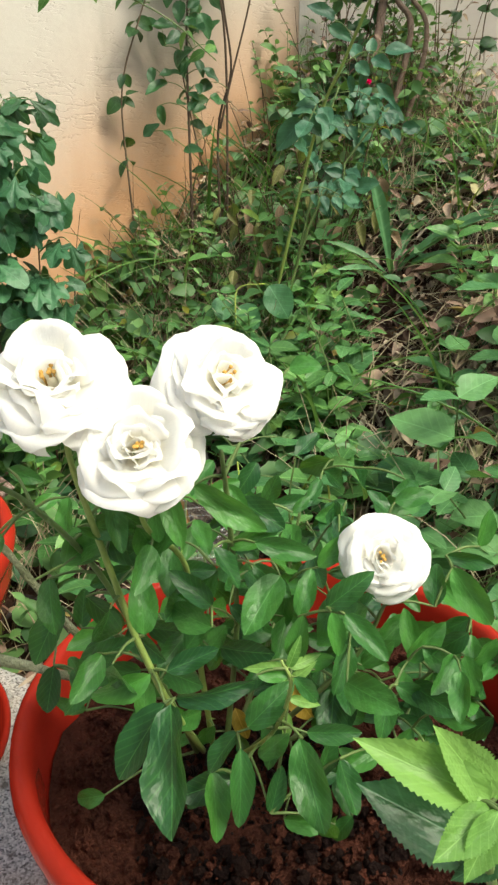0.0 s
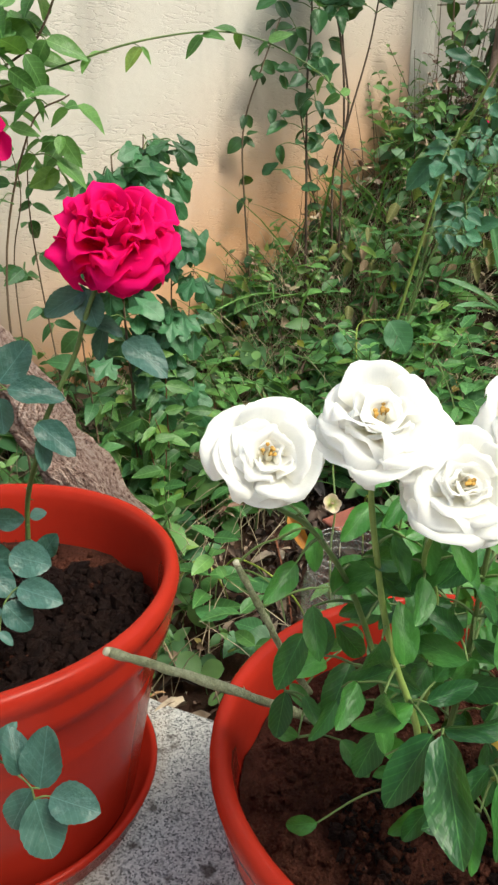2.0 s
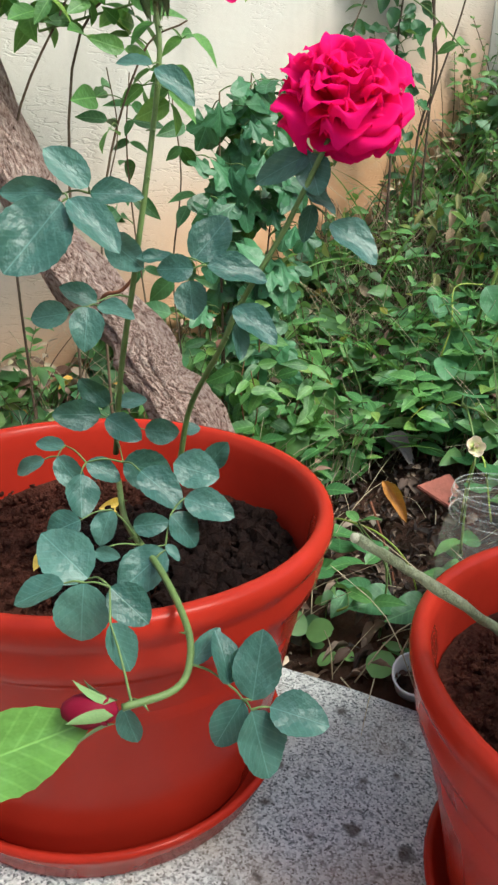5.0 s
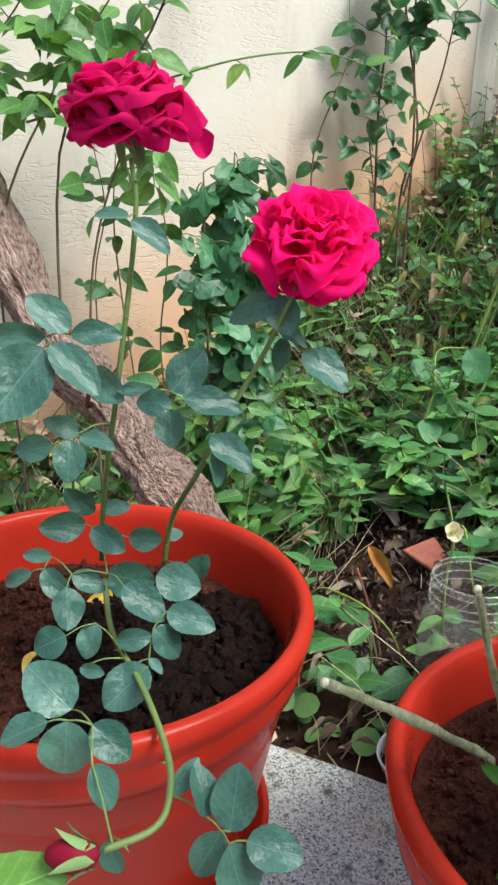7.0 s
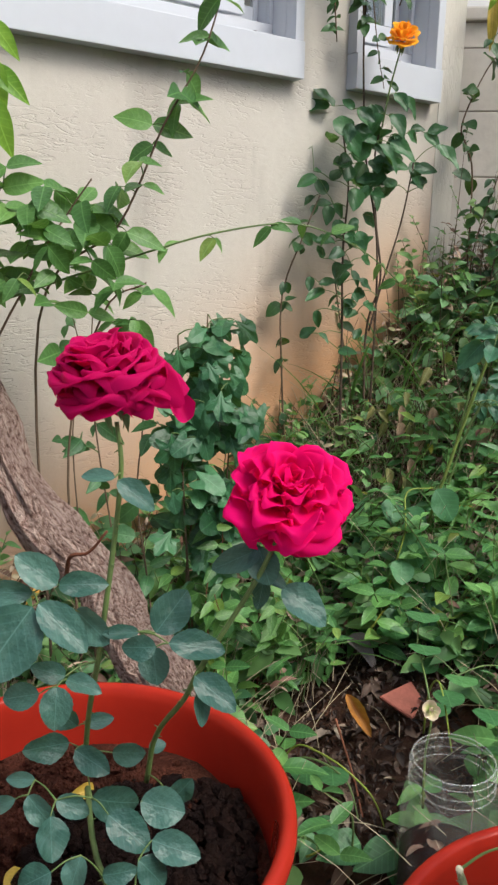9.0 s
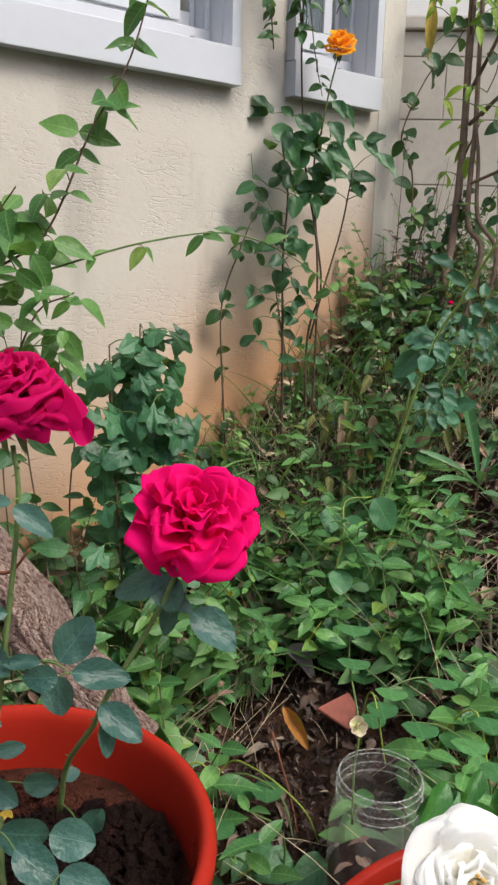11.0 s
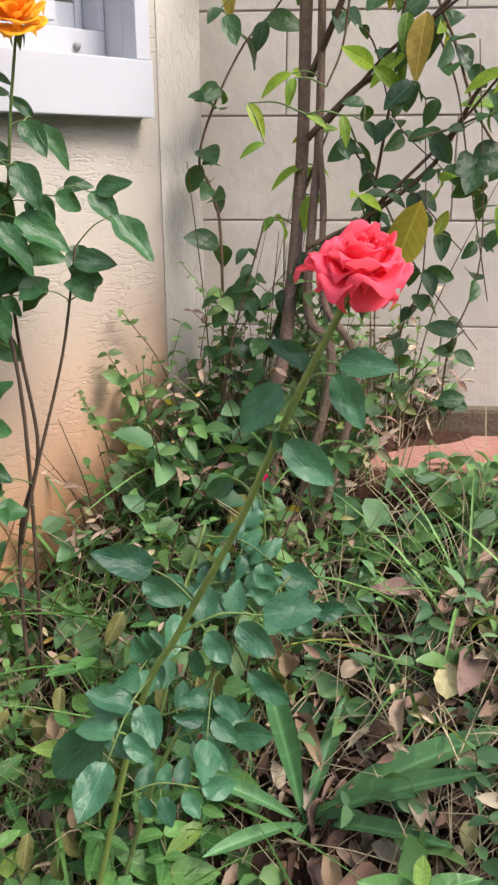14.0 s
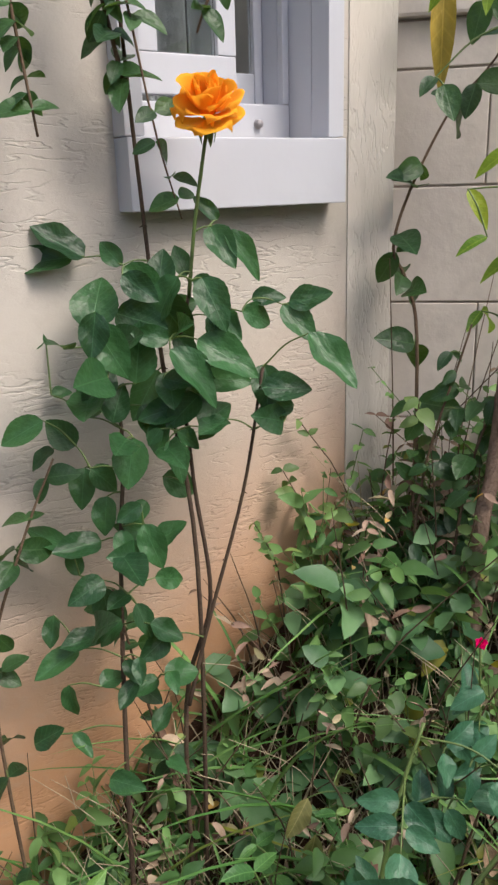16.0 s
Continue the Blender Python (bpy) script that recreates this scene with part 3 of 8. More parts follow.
def bloom(parent, centre, axis, size, rings, petals, label, spin=0.0, seed=1, hip=None, sepals=True, heart=0.12, wild=1.0):
    """A rose flower as one part with its petals: rings of (count, length, lift in degrees, start height, variant)."""
    rnd = random.Random(seed)
    centre, axis = Vector(centre), Vector(axis).normalized()
    turn = axis.to_track_quat("Z", "Y").to_matrix().to_4x4()
    base = Matrix.Translation(centre) @ turn @ Matrix.Rotation(spin, 4, "Z")
    bm = bmesh.new()
    lathe(bm, [(0.001, -0.24 * size), (0.045 * size, -0.22 * size), (0.07 * size, -0.15 * size), (0.06 * size, -0.08 * size), (0.04 * size, -0.05 * size), (0.001, -0.04 * size)], (0, 0, 0), 12)
    bm.transform(base)
    flower = part("flower", bm, parent, label, material=hip or m_sepal)
    bm = bmesh.new()
    w = heart * size
    lathe(bm, [(0.001, -0.05 * size), (w * 0.8, -0.02 * size), (w, 0.06 * size), (w * 0.75, 0.14 * size), (0.001, 0.18 * size)], (0, 0, 0), 12)
    bm.transform(base)
    part("heart", bm, flower, material=petals[0].materials[0])
    for count, length, lift, height, inset, variant in rings:
        off = rnd.uniform(0, 6.28)
        for k in range(count):
            a = off + 2 * math.pi * (k + rnd.uniform(-0.18, 0.18)) / count
            up = radians(lift + rnd.uniform(-9, 9) * wild)
            s = size * length * (0.97 + rnd.uniform(-0.13, 0.13) * wild)
            m = (base @ Matrix.Rotation(a, 4, "Z") @ Matrix.Translation((0, inset * size, height * size))
                 @ Matrix.Rotation(up, 4, "X") @ Matrix.Rotation(rnd.uniform(-0.2, 0.2), 4, "Y") @ Matrix.Diagonal((s, s, s, 1)))
            part("petal", petals[min(len(petals) - 1, variant + rnd.randrange(2))], flower, m=m)
    if sepals:
        for k in range(5):
            a = 1.25 * k + spin
            m = (base @ Matrix.Rotation(a, 4, "Z") @ Matrix.Translation((0, 0.045 * size, -0.10 * size)) @ Matrix.Rotation(radians(-66 + rnd.uniform(-15, 15)), 4, "X")
                 @ Matrix.Diagonal((0.22 * size, 0.30 * size, 0.3 * size, 1)))
            part("sepal", SEPAL, flower, m=m)
    return flower


SEPAL = mesh_from("sepal", *leaf_shape(0.42, 5, 0, 0.2, 0.3, 0.35, 1), m_sepal)


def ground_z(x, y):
    """Height of the bed: level by the slab, then flat ground raised wallward for the camera."""
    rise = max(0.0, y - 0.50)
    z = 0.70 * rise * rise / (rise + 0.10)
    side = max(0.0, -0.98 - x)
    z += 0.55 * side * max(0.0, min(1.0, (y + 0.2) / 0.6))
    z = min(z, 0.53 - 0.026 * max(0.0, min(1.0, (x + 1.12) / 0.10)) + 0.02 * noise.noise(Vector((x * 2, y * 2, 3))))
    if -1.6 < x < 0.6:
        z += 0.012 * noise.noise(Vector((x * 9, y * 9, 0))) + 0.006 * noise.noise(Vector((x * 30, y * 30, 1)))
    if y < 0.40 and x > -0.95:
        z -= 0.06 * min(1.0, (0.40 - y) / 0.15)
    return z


def scatter(name, label, category, shape, material, places, kind="stuff"):
    """Many leaves in one mesh: a base shape set at each pose."""
    v = np.array(shape[0], dtype=float)
    f = np.array(shape[1])
    vs, fs = [], []
    for i, m in enumerate(places):
        a = np.array(m)
        vs.append(v @ a[:3, :3].T + a[:3, 3])
        fs.append(f + i * len(v))
    me = mesh_from(name, np.concatenate(vs).tolist(), np.concatenate(fs).tolist(), material)
    return tagged(new(name, me), label, category, kind=kind)


def leaf_at(p, size, width=1.0, tilt=0.5, yaw=None, rnd=R):
    """A leaf pose at p whose upper side looks up, tipped by about tilt."""
    a = rnd.uniform(0, 6.28) if yaw is None else yaw
    return (Matrix.Translation(p) @ Matrix.Rotation(a, 4, "Z") @ Matrix.Rotation(rnd.uniform(-tilt, tilt), 4, "X")
            @ Matrix.Rotation(rnd.uniform(-tilt, tilt), 4, "Y") @ Matrix.Diagonal((size * width, size, size, 1)))


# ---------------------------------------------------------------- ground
# flat garden ground, tilted up towards the walls to match the camera's view
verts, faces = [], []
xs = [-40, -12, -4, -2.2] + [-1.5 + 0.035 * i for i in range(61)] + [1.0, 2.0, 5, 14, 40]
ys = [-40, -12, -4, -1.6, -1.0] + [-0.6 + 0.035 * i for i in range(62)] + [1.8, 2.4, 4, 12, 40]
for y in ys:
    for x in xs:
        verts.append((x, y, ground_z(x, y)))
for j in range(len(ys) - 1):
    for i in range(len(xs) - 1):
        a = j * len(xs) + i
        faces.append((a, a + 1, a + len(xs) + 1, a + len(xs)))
tagged(new("ground", mesh_from("ground", verts, faces, m_ground)), "red-brown garden earth, flat ground tilted up to the walls to suit the view", "ground", kind="structure")

# granite slab under the pots, with rough broken edges
bm = bmesh.new()
corners = [(-0.98, 0.12), (-0.665, 0.272), (-0.60, 0.312), (-0.54, 0.345), (-0.30, 0.47), (-0.02, 0.62), (0.5, 0.35), (0.3, -0.9), (-0.9, -0.7), (-1.02, -0.1)]
top = []
for k, (x, y) in enumerate(corners):
    top.append(bm.verts.new((x, y, -0.02)))
face = bm.faces.new(top)
if face.normal.z < 0:
    face.normal_flip()
down = bmesh.ops.extrude_face_region(bm, geom=[face])
bmesh.ops.translate(bm, verts=[v for v in down["geom"] if isinstance(v, bmesh.types.BMVert)], vec=(0, 0, -0.09))
bmesh.ops.recalc_face_normals(bm, faces=bm.faces)
bmesh.ops.bevel(bm, geom=[e for e in bm.edges if all(abs(v.co.z + 0.02) < 1e-4 for v in e.verts)], offset=0.008, segments=2, affect="EDGES")
tagged(part("pavement_slab", bm, None, material=m_granite, smooth=False), "speckled grey granite slab under the flower pots", "slab", kind="structure")

# ---------------------------------------------------------------- house wall, windows, pilaster
WX = -1.252
WIN2 = (0.897, 1.122)
WIN1 = (-0.62, 0.777)
SILL, HEAD = 0.935, 2.1


def wall_piece(name, y0, y1, z0, z1, x0=WX - 0.22, x1=WX, material=None):
    bm = bmesh.new()
    box(bm, (x0, y0, z0), (x1, y1, z1))
    return tagged(part(name, bm, None, material=material or m_wall, smooth=False), "house wall of cream textured plaster stained by red earth, its room back darkened", "wall", kind="structure")


wall_piece("wall_west_low", -3.0, 1.145, -0.3, 0.985)
wall_piece("wall_west_pier_south", -3.0, WIN1[0] + 0.02, 0.985, HEAD)
wall_piece("wall_west_pier", WIN1[1] - 0.012, WIN2[0] + 0.018, 0.985, HEAD)
wall_piece("wall_west_pier_north", WIN2[1] - 0.010, 1.145, 0.985, HEAD)
wall_piece("wall_west_top", -3.0, 1.145, HEAD, 2.9)
wall_piece("wall_pilaster", 1.145, 1.206, -0.3, 2.9, WX - 0.22, WX + 0.0015, m_pil)
# added dark sheet: the unlit room's shade is in its colour
wall_piece("wall_room_back", -3.0, 1.2, -0.3, 2.9, WX - 1.2, WX - 1.1, m_unlit_room)
bm = bmesh.new()
box(bm, (WX - 1.2, -3.0, 2.9), (WX + 0.25, 1.206, 3.05), 0.01)
tagged(part("ceiling_eave", bm, None, material=m_white, smooth=False), "white underside of the roof edge", "roof", kind="structure")


def window(name, y0, y1, panes, left):
    """A white casement set back in its opening: apron, casing, stepped reveals, sashes and glass."""
    w = thing(name, (WX, (y0 + y1) / 2, SILL), "white painted window with a deep sill board", "window", kind="structure")

    def bar(part_name, lo, hi, material=None):
        bm = bmesh.new()
        box(bm, lo, hi, 0.0012)
        return part(part_name, bm, w, material=material or m_white, smooth=False)

    edge = y1 - 0.018
    bar("window_sill", (WX - 0.01, y0, SILL), (WX + 0.026, y1, SILL + 0.058))
    bar("window_frame", (WX - 0.004, edge, SILL + 0.059), (WX + 0.022, y1, HEAD))
    bar("window_frame", (WX - 0.004, y0, SILL + 0.059), (WX + 0.022, y0 + left, HEAD))
    bar("reveal", (WX - 0.048, edge + 0.0005, SILL + 0.040), (WX - 0.005, edge + 0.007, HEAD))
    bar("ledge", (WX - 0.14, y0 + 0.02, SILL + 0.040), (WX - 0.040, edge, SILL + 0.092))
    bar("sash_stile", (WX - 0.048, edge - 0.0075, SILL + 0.0925), (WX - 0.040, edge, HEAD))
    bar("reveal", (WX - 0.080, edge - 0.0070, SILL + 0.0925), (WX - 0.049, edge - 0.001, HEAD))
    bar("sash_stile", (WX - 0.086, edge - 0.0175, SILL + 0.0925), (WX - 0.074, edge - 0.0075, HEAD))
    bar("sash_rail", (WX - 0.086, edge - 0.09, SILL + 0.0925), (WX - 0.074, edge - 0.018, SILL + 0.123))
    pane = bar("pane", (WX - 0.081, edge - 0.09, SILL + 0.1235), (WX - 0.078, edge - 0.018, HEAD), m_glass)
    pane.visible_shadow = False
    bar("sash_rail", (WX - 0.054, y0 + left, SILL + 0.098), (WX - 0.042, edge - 0.059, SILL + 0.132))
    for a, b in panes:
        bar("sash_stile", (WX - 0.054, b, SILL + 0.1325), (WX - 0.042, b + 0.020, HEAD))
        pane = bar("pane", (WX - 0.0495, a, SILL + 0.1325), (WX - 0.0465, b, HEAD), m_glass)
        pane.visible_shadow = False
    bar("sash_stile", (WX - 0.054, y0 + 0.02, SILL + 0.1325), (WX - 0.042, min(a for a, b in panes), HEAD))
    # curtain in soft folds
    verts, faces, cols = [], [], 90
    for k in range(cols + 1):
        y = y0 - 0.03 + (y1 - y0 + 0.06) * k / cols
        x = WX - 0.15 + 0.012 * math.sin(y * 170) + 0.006 * math.sin(y * 61)
        verts += [(x, y, SILL - 0.02), (x, y, HEAD + 0.02)]
    for k in range(cols):
        faces.append((2 * k, 2 * k + 2, 2 * k + 3, 2 * k + 1))
    part("curtain", mesh_from("curtain", verts, faces, m_curtain), w, "grey curtain behind the glass", Matrix.Identity(4))
    return w


w2 = window("window_2", WIN2[0], WIN2[1], [(0.964, 1.0255)], 0.018)
w1 = window("window_1", WIN1[0], WIN1[1], [(0.56, 0.6805), (0.18, 0.54), (-0.25, 0.16)], 0.03)
for w, y in ((w2, 1.066), (w1, 0.721)):
    bm = bmesh.new()
    tube(bm, [(WX - 0.0405, y, SILL + 0.074), (WX - 0.035, y, SILL + 0.074)], 0.0045, 0.0035, 10, 1)
    part("screw_cap", bm, w, "small grey screw cap", material=m_wrap)

# ---------------------------------------------------------------- back wall of painted blocks
# it meets the house corner at a slant
BACK = Matrix.Translation((-1.25, 1.36, 0)) @ Matrix.Rotation(radians(45), 4, "Z")


def back_box(name, lo, hi, material, label, category, bevel=0.004):
    bm = bmesh.new()
    box(bm, lo, hi, bevel)
    bm.transform(BACK)
    return tagged(part(name, bm, None, material=material, smooth=False), label, category, kind="structure")


wall_back = back_box("wall_back", (-0.19, 0.0003, -0.3), (3.2, 0.16, 1.120), m_joint, "grey-cream painted concrete block wall", "wall", 0)
back_box("trim_coping", (-0.19, -0.012, 1.121), (3.2, 0.17, 1.148), m_block, "pale coping on the block wall", "coping")
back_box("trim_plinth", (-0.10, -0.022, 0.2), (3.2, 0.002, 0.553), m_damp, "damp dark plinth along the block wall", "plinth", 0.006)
back_box("pavement_strip", (0.10, -0.16, 0.40), (3.2, -0.023, 0.515), m_brick, "strip of red paving at the foot of the block wall", "paving", 0.005)
BLOCK_Z = [0.30, 0.520, 0.668, 0.813, 0.946, 1.070, 1.119]
for row, (z0, z1) in enumerate(zip(BLOCK_Z, BLOCK_Z[1:])):
    bm = bmesh.new()
    box(bm, (-0.2246, -0.02, -(z1 - z0) / 2 + 0.0013), (0.2246, 0.02, (z1 - z0) / 2 - 0.0013), 0.0012)
    block = mesh_of("block", bm, m_block, False)
    for k in range(8):
        at = (0.215 if row % 2 else 0.44) + 0.45 * (k - 1) + 0.225
        if at > 0.03:
            part("block", block, wall_back, m=BACK @ Matrix.Translation((at, 0.018, (z0 + z1) / 2)))
    first = 0.2135 if row % 2 else 0.4385
    edge = first - 0.45 if first > 0.3 else first
    if edge > -0.18:
        bm = bmesh.new()
        box(bm, (-0.19, -0.002, z0 + 0.0013), (edge, 0.038, z1 - 0.0013), 0.0012)
        bm.transform(BACK)
        part("block", bm, wall_back, material=m_block, smooth=False)

# unseen plain walls added behind the camera to cut horizon light and reflections
for name, lo, hi in (("wall_east", (3.0, -3.4, -0.3), (3.2, 5.5, 2.4)), ("wall_south", (-1.47, -3.4, -0.3), (3.0, -3.2, 2.4))):
    bm = bmesh.new()
    box(bm, lo, hi)
    tagged(part(name, bm, None, material=m_pil, smooth=False), "weathered plaster wall added out of view to block low sky light", "wall", kind="structure")

# pale house beyond the wall
FAR = Matrix.Translation((-3.3, 4.2, 0)) @ Matrix.Rotation(radians(45), 4, "Z")
far_house = thing("far_house", (-3.3, 4.2, 0.0), "pale house with a white window beyond the garden wall", "house")


def far_part(name, lo, hi, material, bevel=0.01):
    bm = bmesh.new()
    box(bm, lo, hi, bevel)
    bm.transform(FAR)
    return part(name, bm, far_house, material=material, smooth=False)


far_part("house_wall", (-3.0, 0.0, -0.3), (1.6, 0.3, 3.4), m_far)
far_part("roof_slab", (-3.2, -0.3, 3.4), (1.9, 0.6, 3.6), m_white, 0.02)
for a, b, z0, z1 in ((-0.92, -0.86, 1.5, 2.9), (-0.56, -0.50, 1.5, 2.9), (-0.86, -0.56, 1.5, 1.56), (-0.86, -0.56, 2.84, 2.9)):
    far_part("window_frame", (a, -0.04, z0), (b, -0.002, z1), m_white, 0.004)
far_part("pane", (-0.86, -0.02, 1.56), (-0.56, -0.003, 2.84), m_wrap, 0)

# ---------------------------------------------------------------- flower pots
def pot(place, radius, height, soil_drop, label):
    x, y, z = place
    p = thing("flower_pot", place, label, "flower pot", "red plastic flower pots")
    r = radius
    prof = [(0.001, 0.012), (r * 0.72, 0.012), (r * 0.73, 0.018), (r * 0.905, height - 0.058), (r * 0.92, height - 0.052), (r * 0.955, height - 0.047), (r * 0.968, height - 0.036),
            (r * 0.966, height - 0.026), (r * 0.972, height - 0.021), (r * 0.992, height - 0.016), (r * 1.0, height - 0.009), (r * 0.994, height - 0.003), (r * 0.975, height + 0.001), (r * 0.950, height + 0.0015), (r * 0.930, height - 0.002),
            (r * 0.916, height - 0.010), (r * 0.908, height - 0.022), (r * 0.895, height - 0.05), (r * 0.875, height - 0.09), (r * 0.69, 0.03), (0.001, 0.03)]
    bm = bmesh.new()
    lathe(bm, prof, place, 64)
    part("pot_body", bm, p, material=m_pot)
    bm = bmesh.new()
    s = r * 0.84
    lathe(bm, [(0.001, 0.002), (s * 0.88, 0.002), (s * 0.93, 0.006), (s * 0.985, 0.028), (s, 0.032), (s * 0.985, 0.036), (s * 0.955, 0.034), (s * 0.90, 0.011), (0.001, 0.0105)], place, 56)
    part("saucer", bm, p, "red plastic saucer", material=m_pot)
    # uneven soil
    verts, faces, rings = [], [], 14
    for i in range(rings + 1):
        for k in range(40):
            a = 2 * math.pi * k / 40
            q = r * 0.890 * i / rings
            px, py = x + q * math.cos(a), y + q * math.sin(a)
            h = z + height - soil_drop + 0.010 * noise.noise(Vector((px * 18, py * 18, z))) + 0.006 * noise.noise(Vector((px * 60, py * 60, z)))
            verts.append((px, py, h))
    for i in range(rings):
        for k in range(40):
            faces.append((i * 40 + k, i * 40 + (k + 1) % 40, (i + 1) * 40 + (k + 1) % 40, (i + 1) * 40 + k))
    part("soil", mesh_from("soil", verts, faces, m_soil), p, "red-brown potting soil", Matrix.Identity(4))
    return p


pot_b = pot((-0.645, 0.069, -0.02), 0.187, 0.246, 0.062, "glossy red plastic pot on a saucer holding a red rose bush")
pot_w = pot((-0.279, 0.308, -0.02), 0.181, 0.219, 0.050, "glossy red plastic pot on a saucer holding a white rose bush")


def clods(owner, centre, spread, count, size, material, seed, top, inside=None):
    """Loose crumbs of soil heaped over a round patch."""
    rnd = random.Random(seed)
    ball = bmesh.new()
    bmesh.ops.create_icosphere(ball, subdivisions=1, radius=1.0)
    shape = [v.co.copy() for v in ball.verts]
    tris = [[v.index for v in f.verts] for f in ball.faces]
    ball.free()
    verts, faces = [], []
    while len(verts) < count * len(shape):
        a, q = rnd.uniform(0, 6.28), spread * math.sqrt(rnd.random())
        x, y = centre[0] + q * math.cos(a), centre[1] + q * math.sin(a)
        if inside and (x - inside[0]) ** 2 + (y - inside[1]) ** 2 > inside[2] ** 2:
            continue
        s = size * (0.35 + 1.5 * rnd.random() ** 3)
        m = Matrix.Translation((x, y, top + 0.009 * noise.noise(Vector((x * 45, y * 45, seed))) + rnd.uniform(-0.003, 0.005))) @ Euler(
            [rnd.uniform(0, 6) for _ in range(3)]).to_matrix().to_4x4() @ Matrix.Diagonal((s, s * rnd.uniform(0.6, 1), s * rnd.uniform(0.55, 0.95), 1))
        start = len(verts)
        verts.extend(m @ (v * rnd.uniform(0.62, 1.25)) for v in shape)
        faces.extend([start + i for i in f] for f in tris)
    return tagged(part("compost", mesh_from("compost", verts, faces, material, False), owner, m=Matrix.Identity(4)), "crumbly dark soil", kind="stuff")


clods(pot_b, (-0.590, 0.120), 0.112, 2600, 0.0062, m_clod, 1, 0.174, (-0.645, 0.069, 0.154))
clods(pot_b, (-0.665, 0.060), 0.150, 2200, 0.0034, m_soil, 2, 0.168, (-0.645, 0.069, 0.158))
clods(pot_w, (-0.279, 0.308), 0.15, 2200, 0.0034, m_soil, 3, 0.155, (-0.279, 0.308, 0.152))
clods(pot_w, (-0.24, 0.26), 0.085, 900, 0.0036, m_clod, 4, 0.155)

# ---------------------------------------------------------------- red rose bush
RED = petal_set(m_red_petal, 20, 0.19, 0.44, 1.2, 0.08)
DEEP = petal_set(m_deep_petal, 30, 0.09, 0.54, 1.35, 0.0)
red_bush = start_bush("rose_bush", (-0.645, 0.069, 0.16), "red rose bush with blue-green leaves and two open blooms", "rose bush", m_rose_dark)
stem(red_bush, [(-0.624, 0.075, 0.266), (-0.596, 0.068, 0.338), (-0.565, 0.064, 0.407), (-0.557, 0.074, 0.495), (-0.554, 0.077, 0.535), (-0.559, 0.077, 0.562)], 0.0022, 0.0015, thorns=10)
stem(red_bush, [(-0.595, 0.114, 0.260), (-0.579, 0.114, 0.311), (-0.538, 0.113, 0.363), (-0.523, 0.116, 0.392), (-0.505, 0.135, 0.440), (-0.489, 0.138, 0.467), (-0.482, 0.147, 0.493)], 0.0022, 0.0015, thorns=10)
stem(red_bush, [(-0.647, 0.087, 0.233), (-0.579, 0.062, 0.230), (-0.501, 0.048, 0.235), (-0.445, 0.035, 0.233), (-0.414, 0.021, 0.232), (-0.399, 0.004, 0.228), (-0.400, -0.025, 0.228)], 0.0024, 0.0019, thorns=8)
rose_leaf(red_bush, (-0.559, 0.033, 0.462), (-0.571, 0.012, 0.483), 0.62)
rose_leaf(red_bush, (-0.566, 0.020, 0.458), (-0.584, -0.013, 0.459), 0.42)
rose_leaf(red_bush, (-0.555, 0.015, 0.454), (-0.554, -0.021, 0.415), 0.72)
rose_leaf(red_bush, (-0.553, 0.018, 0.456), (-0.526, 0.037, 0.430), 0.50)
rose_leaf(red_bush, (-0.567, 0.037, 0.458), (-0.548, 0.062, 0.460), 0.50)
rose_leaf(red_bush, (-0.581, 0.054, 0.430), (-0.553, 0.066, 0.414), 0.60)
rose_leaf(red_bush, (-0.564, 0.038, 0.394), (-0.567, 0.018, 0.405), 0.60)
rose_leaf(red_bush, (-0.562, 0.019, 0.389), (-0.575, -0.001, 0.385), 0.70)
rose_leaf(red_bush, (-0.557, 0.029, 0.393), (-0.543, 0.021, 0.372), 0.75)
rose_leaf(red_bush, (-0.563, 0.038, 0.392), (-0.542, 0.052, 0.390), 0.50)
rose_leaf(red_bush, (-0.539, 0.092, 0.420), (-0.538, 0.116, 0.445), 0.70)
rose_leaf(red_bush, (-0.528, 0.086, 0.417), (-0.537, 0.066, 0.417), 0.75)
rose_leaf(red_bush, (-0.524, 0.093, 0.419), (-0.503, 0.124, 0.415), 0.50)
rose_leaf(red_bush, (-0.545, 0.093, 0.407), (-0.533, 0.089, 0.385), 0.80)
rose_leaf(red_bush, (-0.545, 0.083, 0.421), (-0.557, 0.062, 0.420), 0.40)
rose_leaf(red_bush, (-0.516, 0.108, 0.394), (-0.488, 0.122, 0.379), 0.55)
rose_leaf(red_bush, (-0.512, 0.108, 0.385), (-0.502, 0.106, 0.364), 0.50)
rose_leaf(red_bush, (-0.493, 0.144, 0.485), (-0.508, 0.115, 0.470), 0.45)
rose_leaf(red_bush, (-0.494, 0.142, 0.485), (-0.481, 0.141, 0.464), 0.80)
rose_leaf(red_bush, (-0.505, 0.149, 0.463), (-0.491, 0.165, 0.454), 0.50)
rose_leaf(red_bush, (-0.509, 0.159, 0.455), (-0.504, 0.150, 0.435), 0.50)
rose_leaf(red_bush, (-0.507, 0.173, 0.444), (-0.476, 0.188, 0.429), 0.62)
rose_leaf(red_bush, (-0.549, 0.070, 0.529), (-0.562, 0.053, 0.530), 0.45)
rose_leaf(red_bush, (-0.548, 0.071, 0.527), (-0.528, 0.086, 0.513), 0.50)
rose_leaf(red_bush, (-0.638, 0.077, 0.300), (-0.650, 0.058, 0.320), 0.60)
rose_leaf(red_bush, (-0.622, 0.063, 0.300), (-0.631, 0.029, 0.302), 0.62)
rose_leaf(red_bush, (-0.635, 0.082, 0.302), (-0.625, 0.102, 0.305), 0.55)
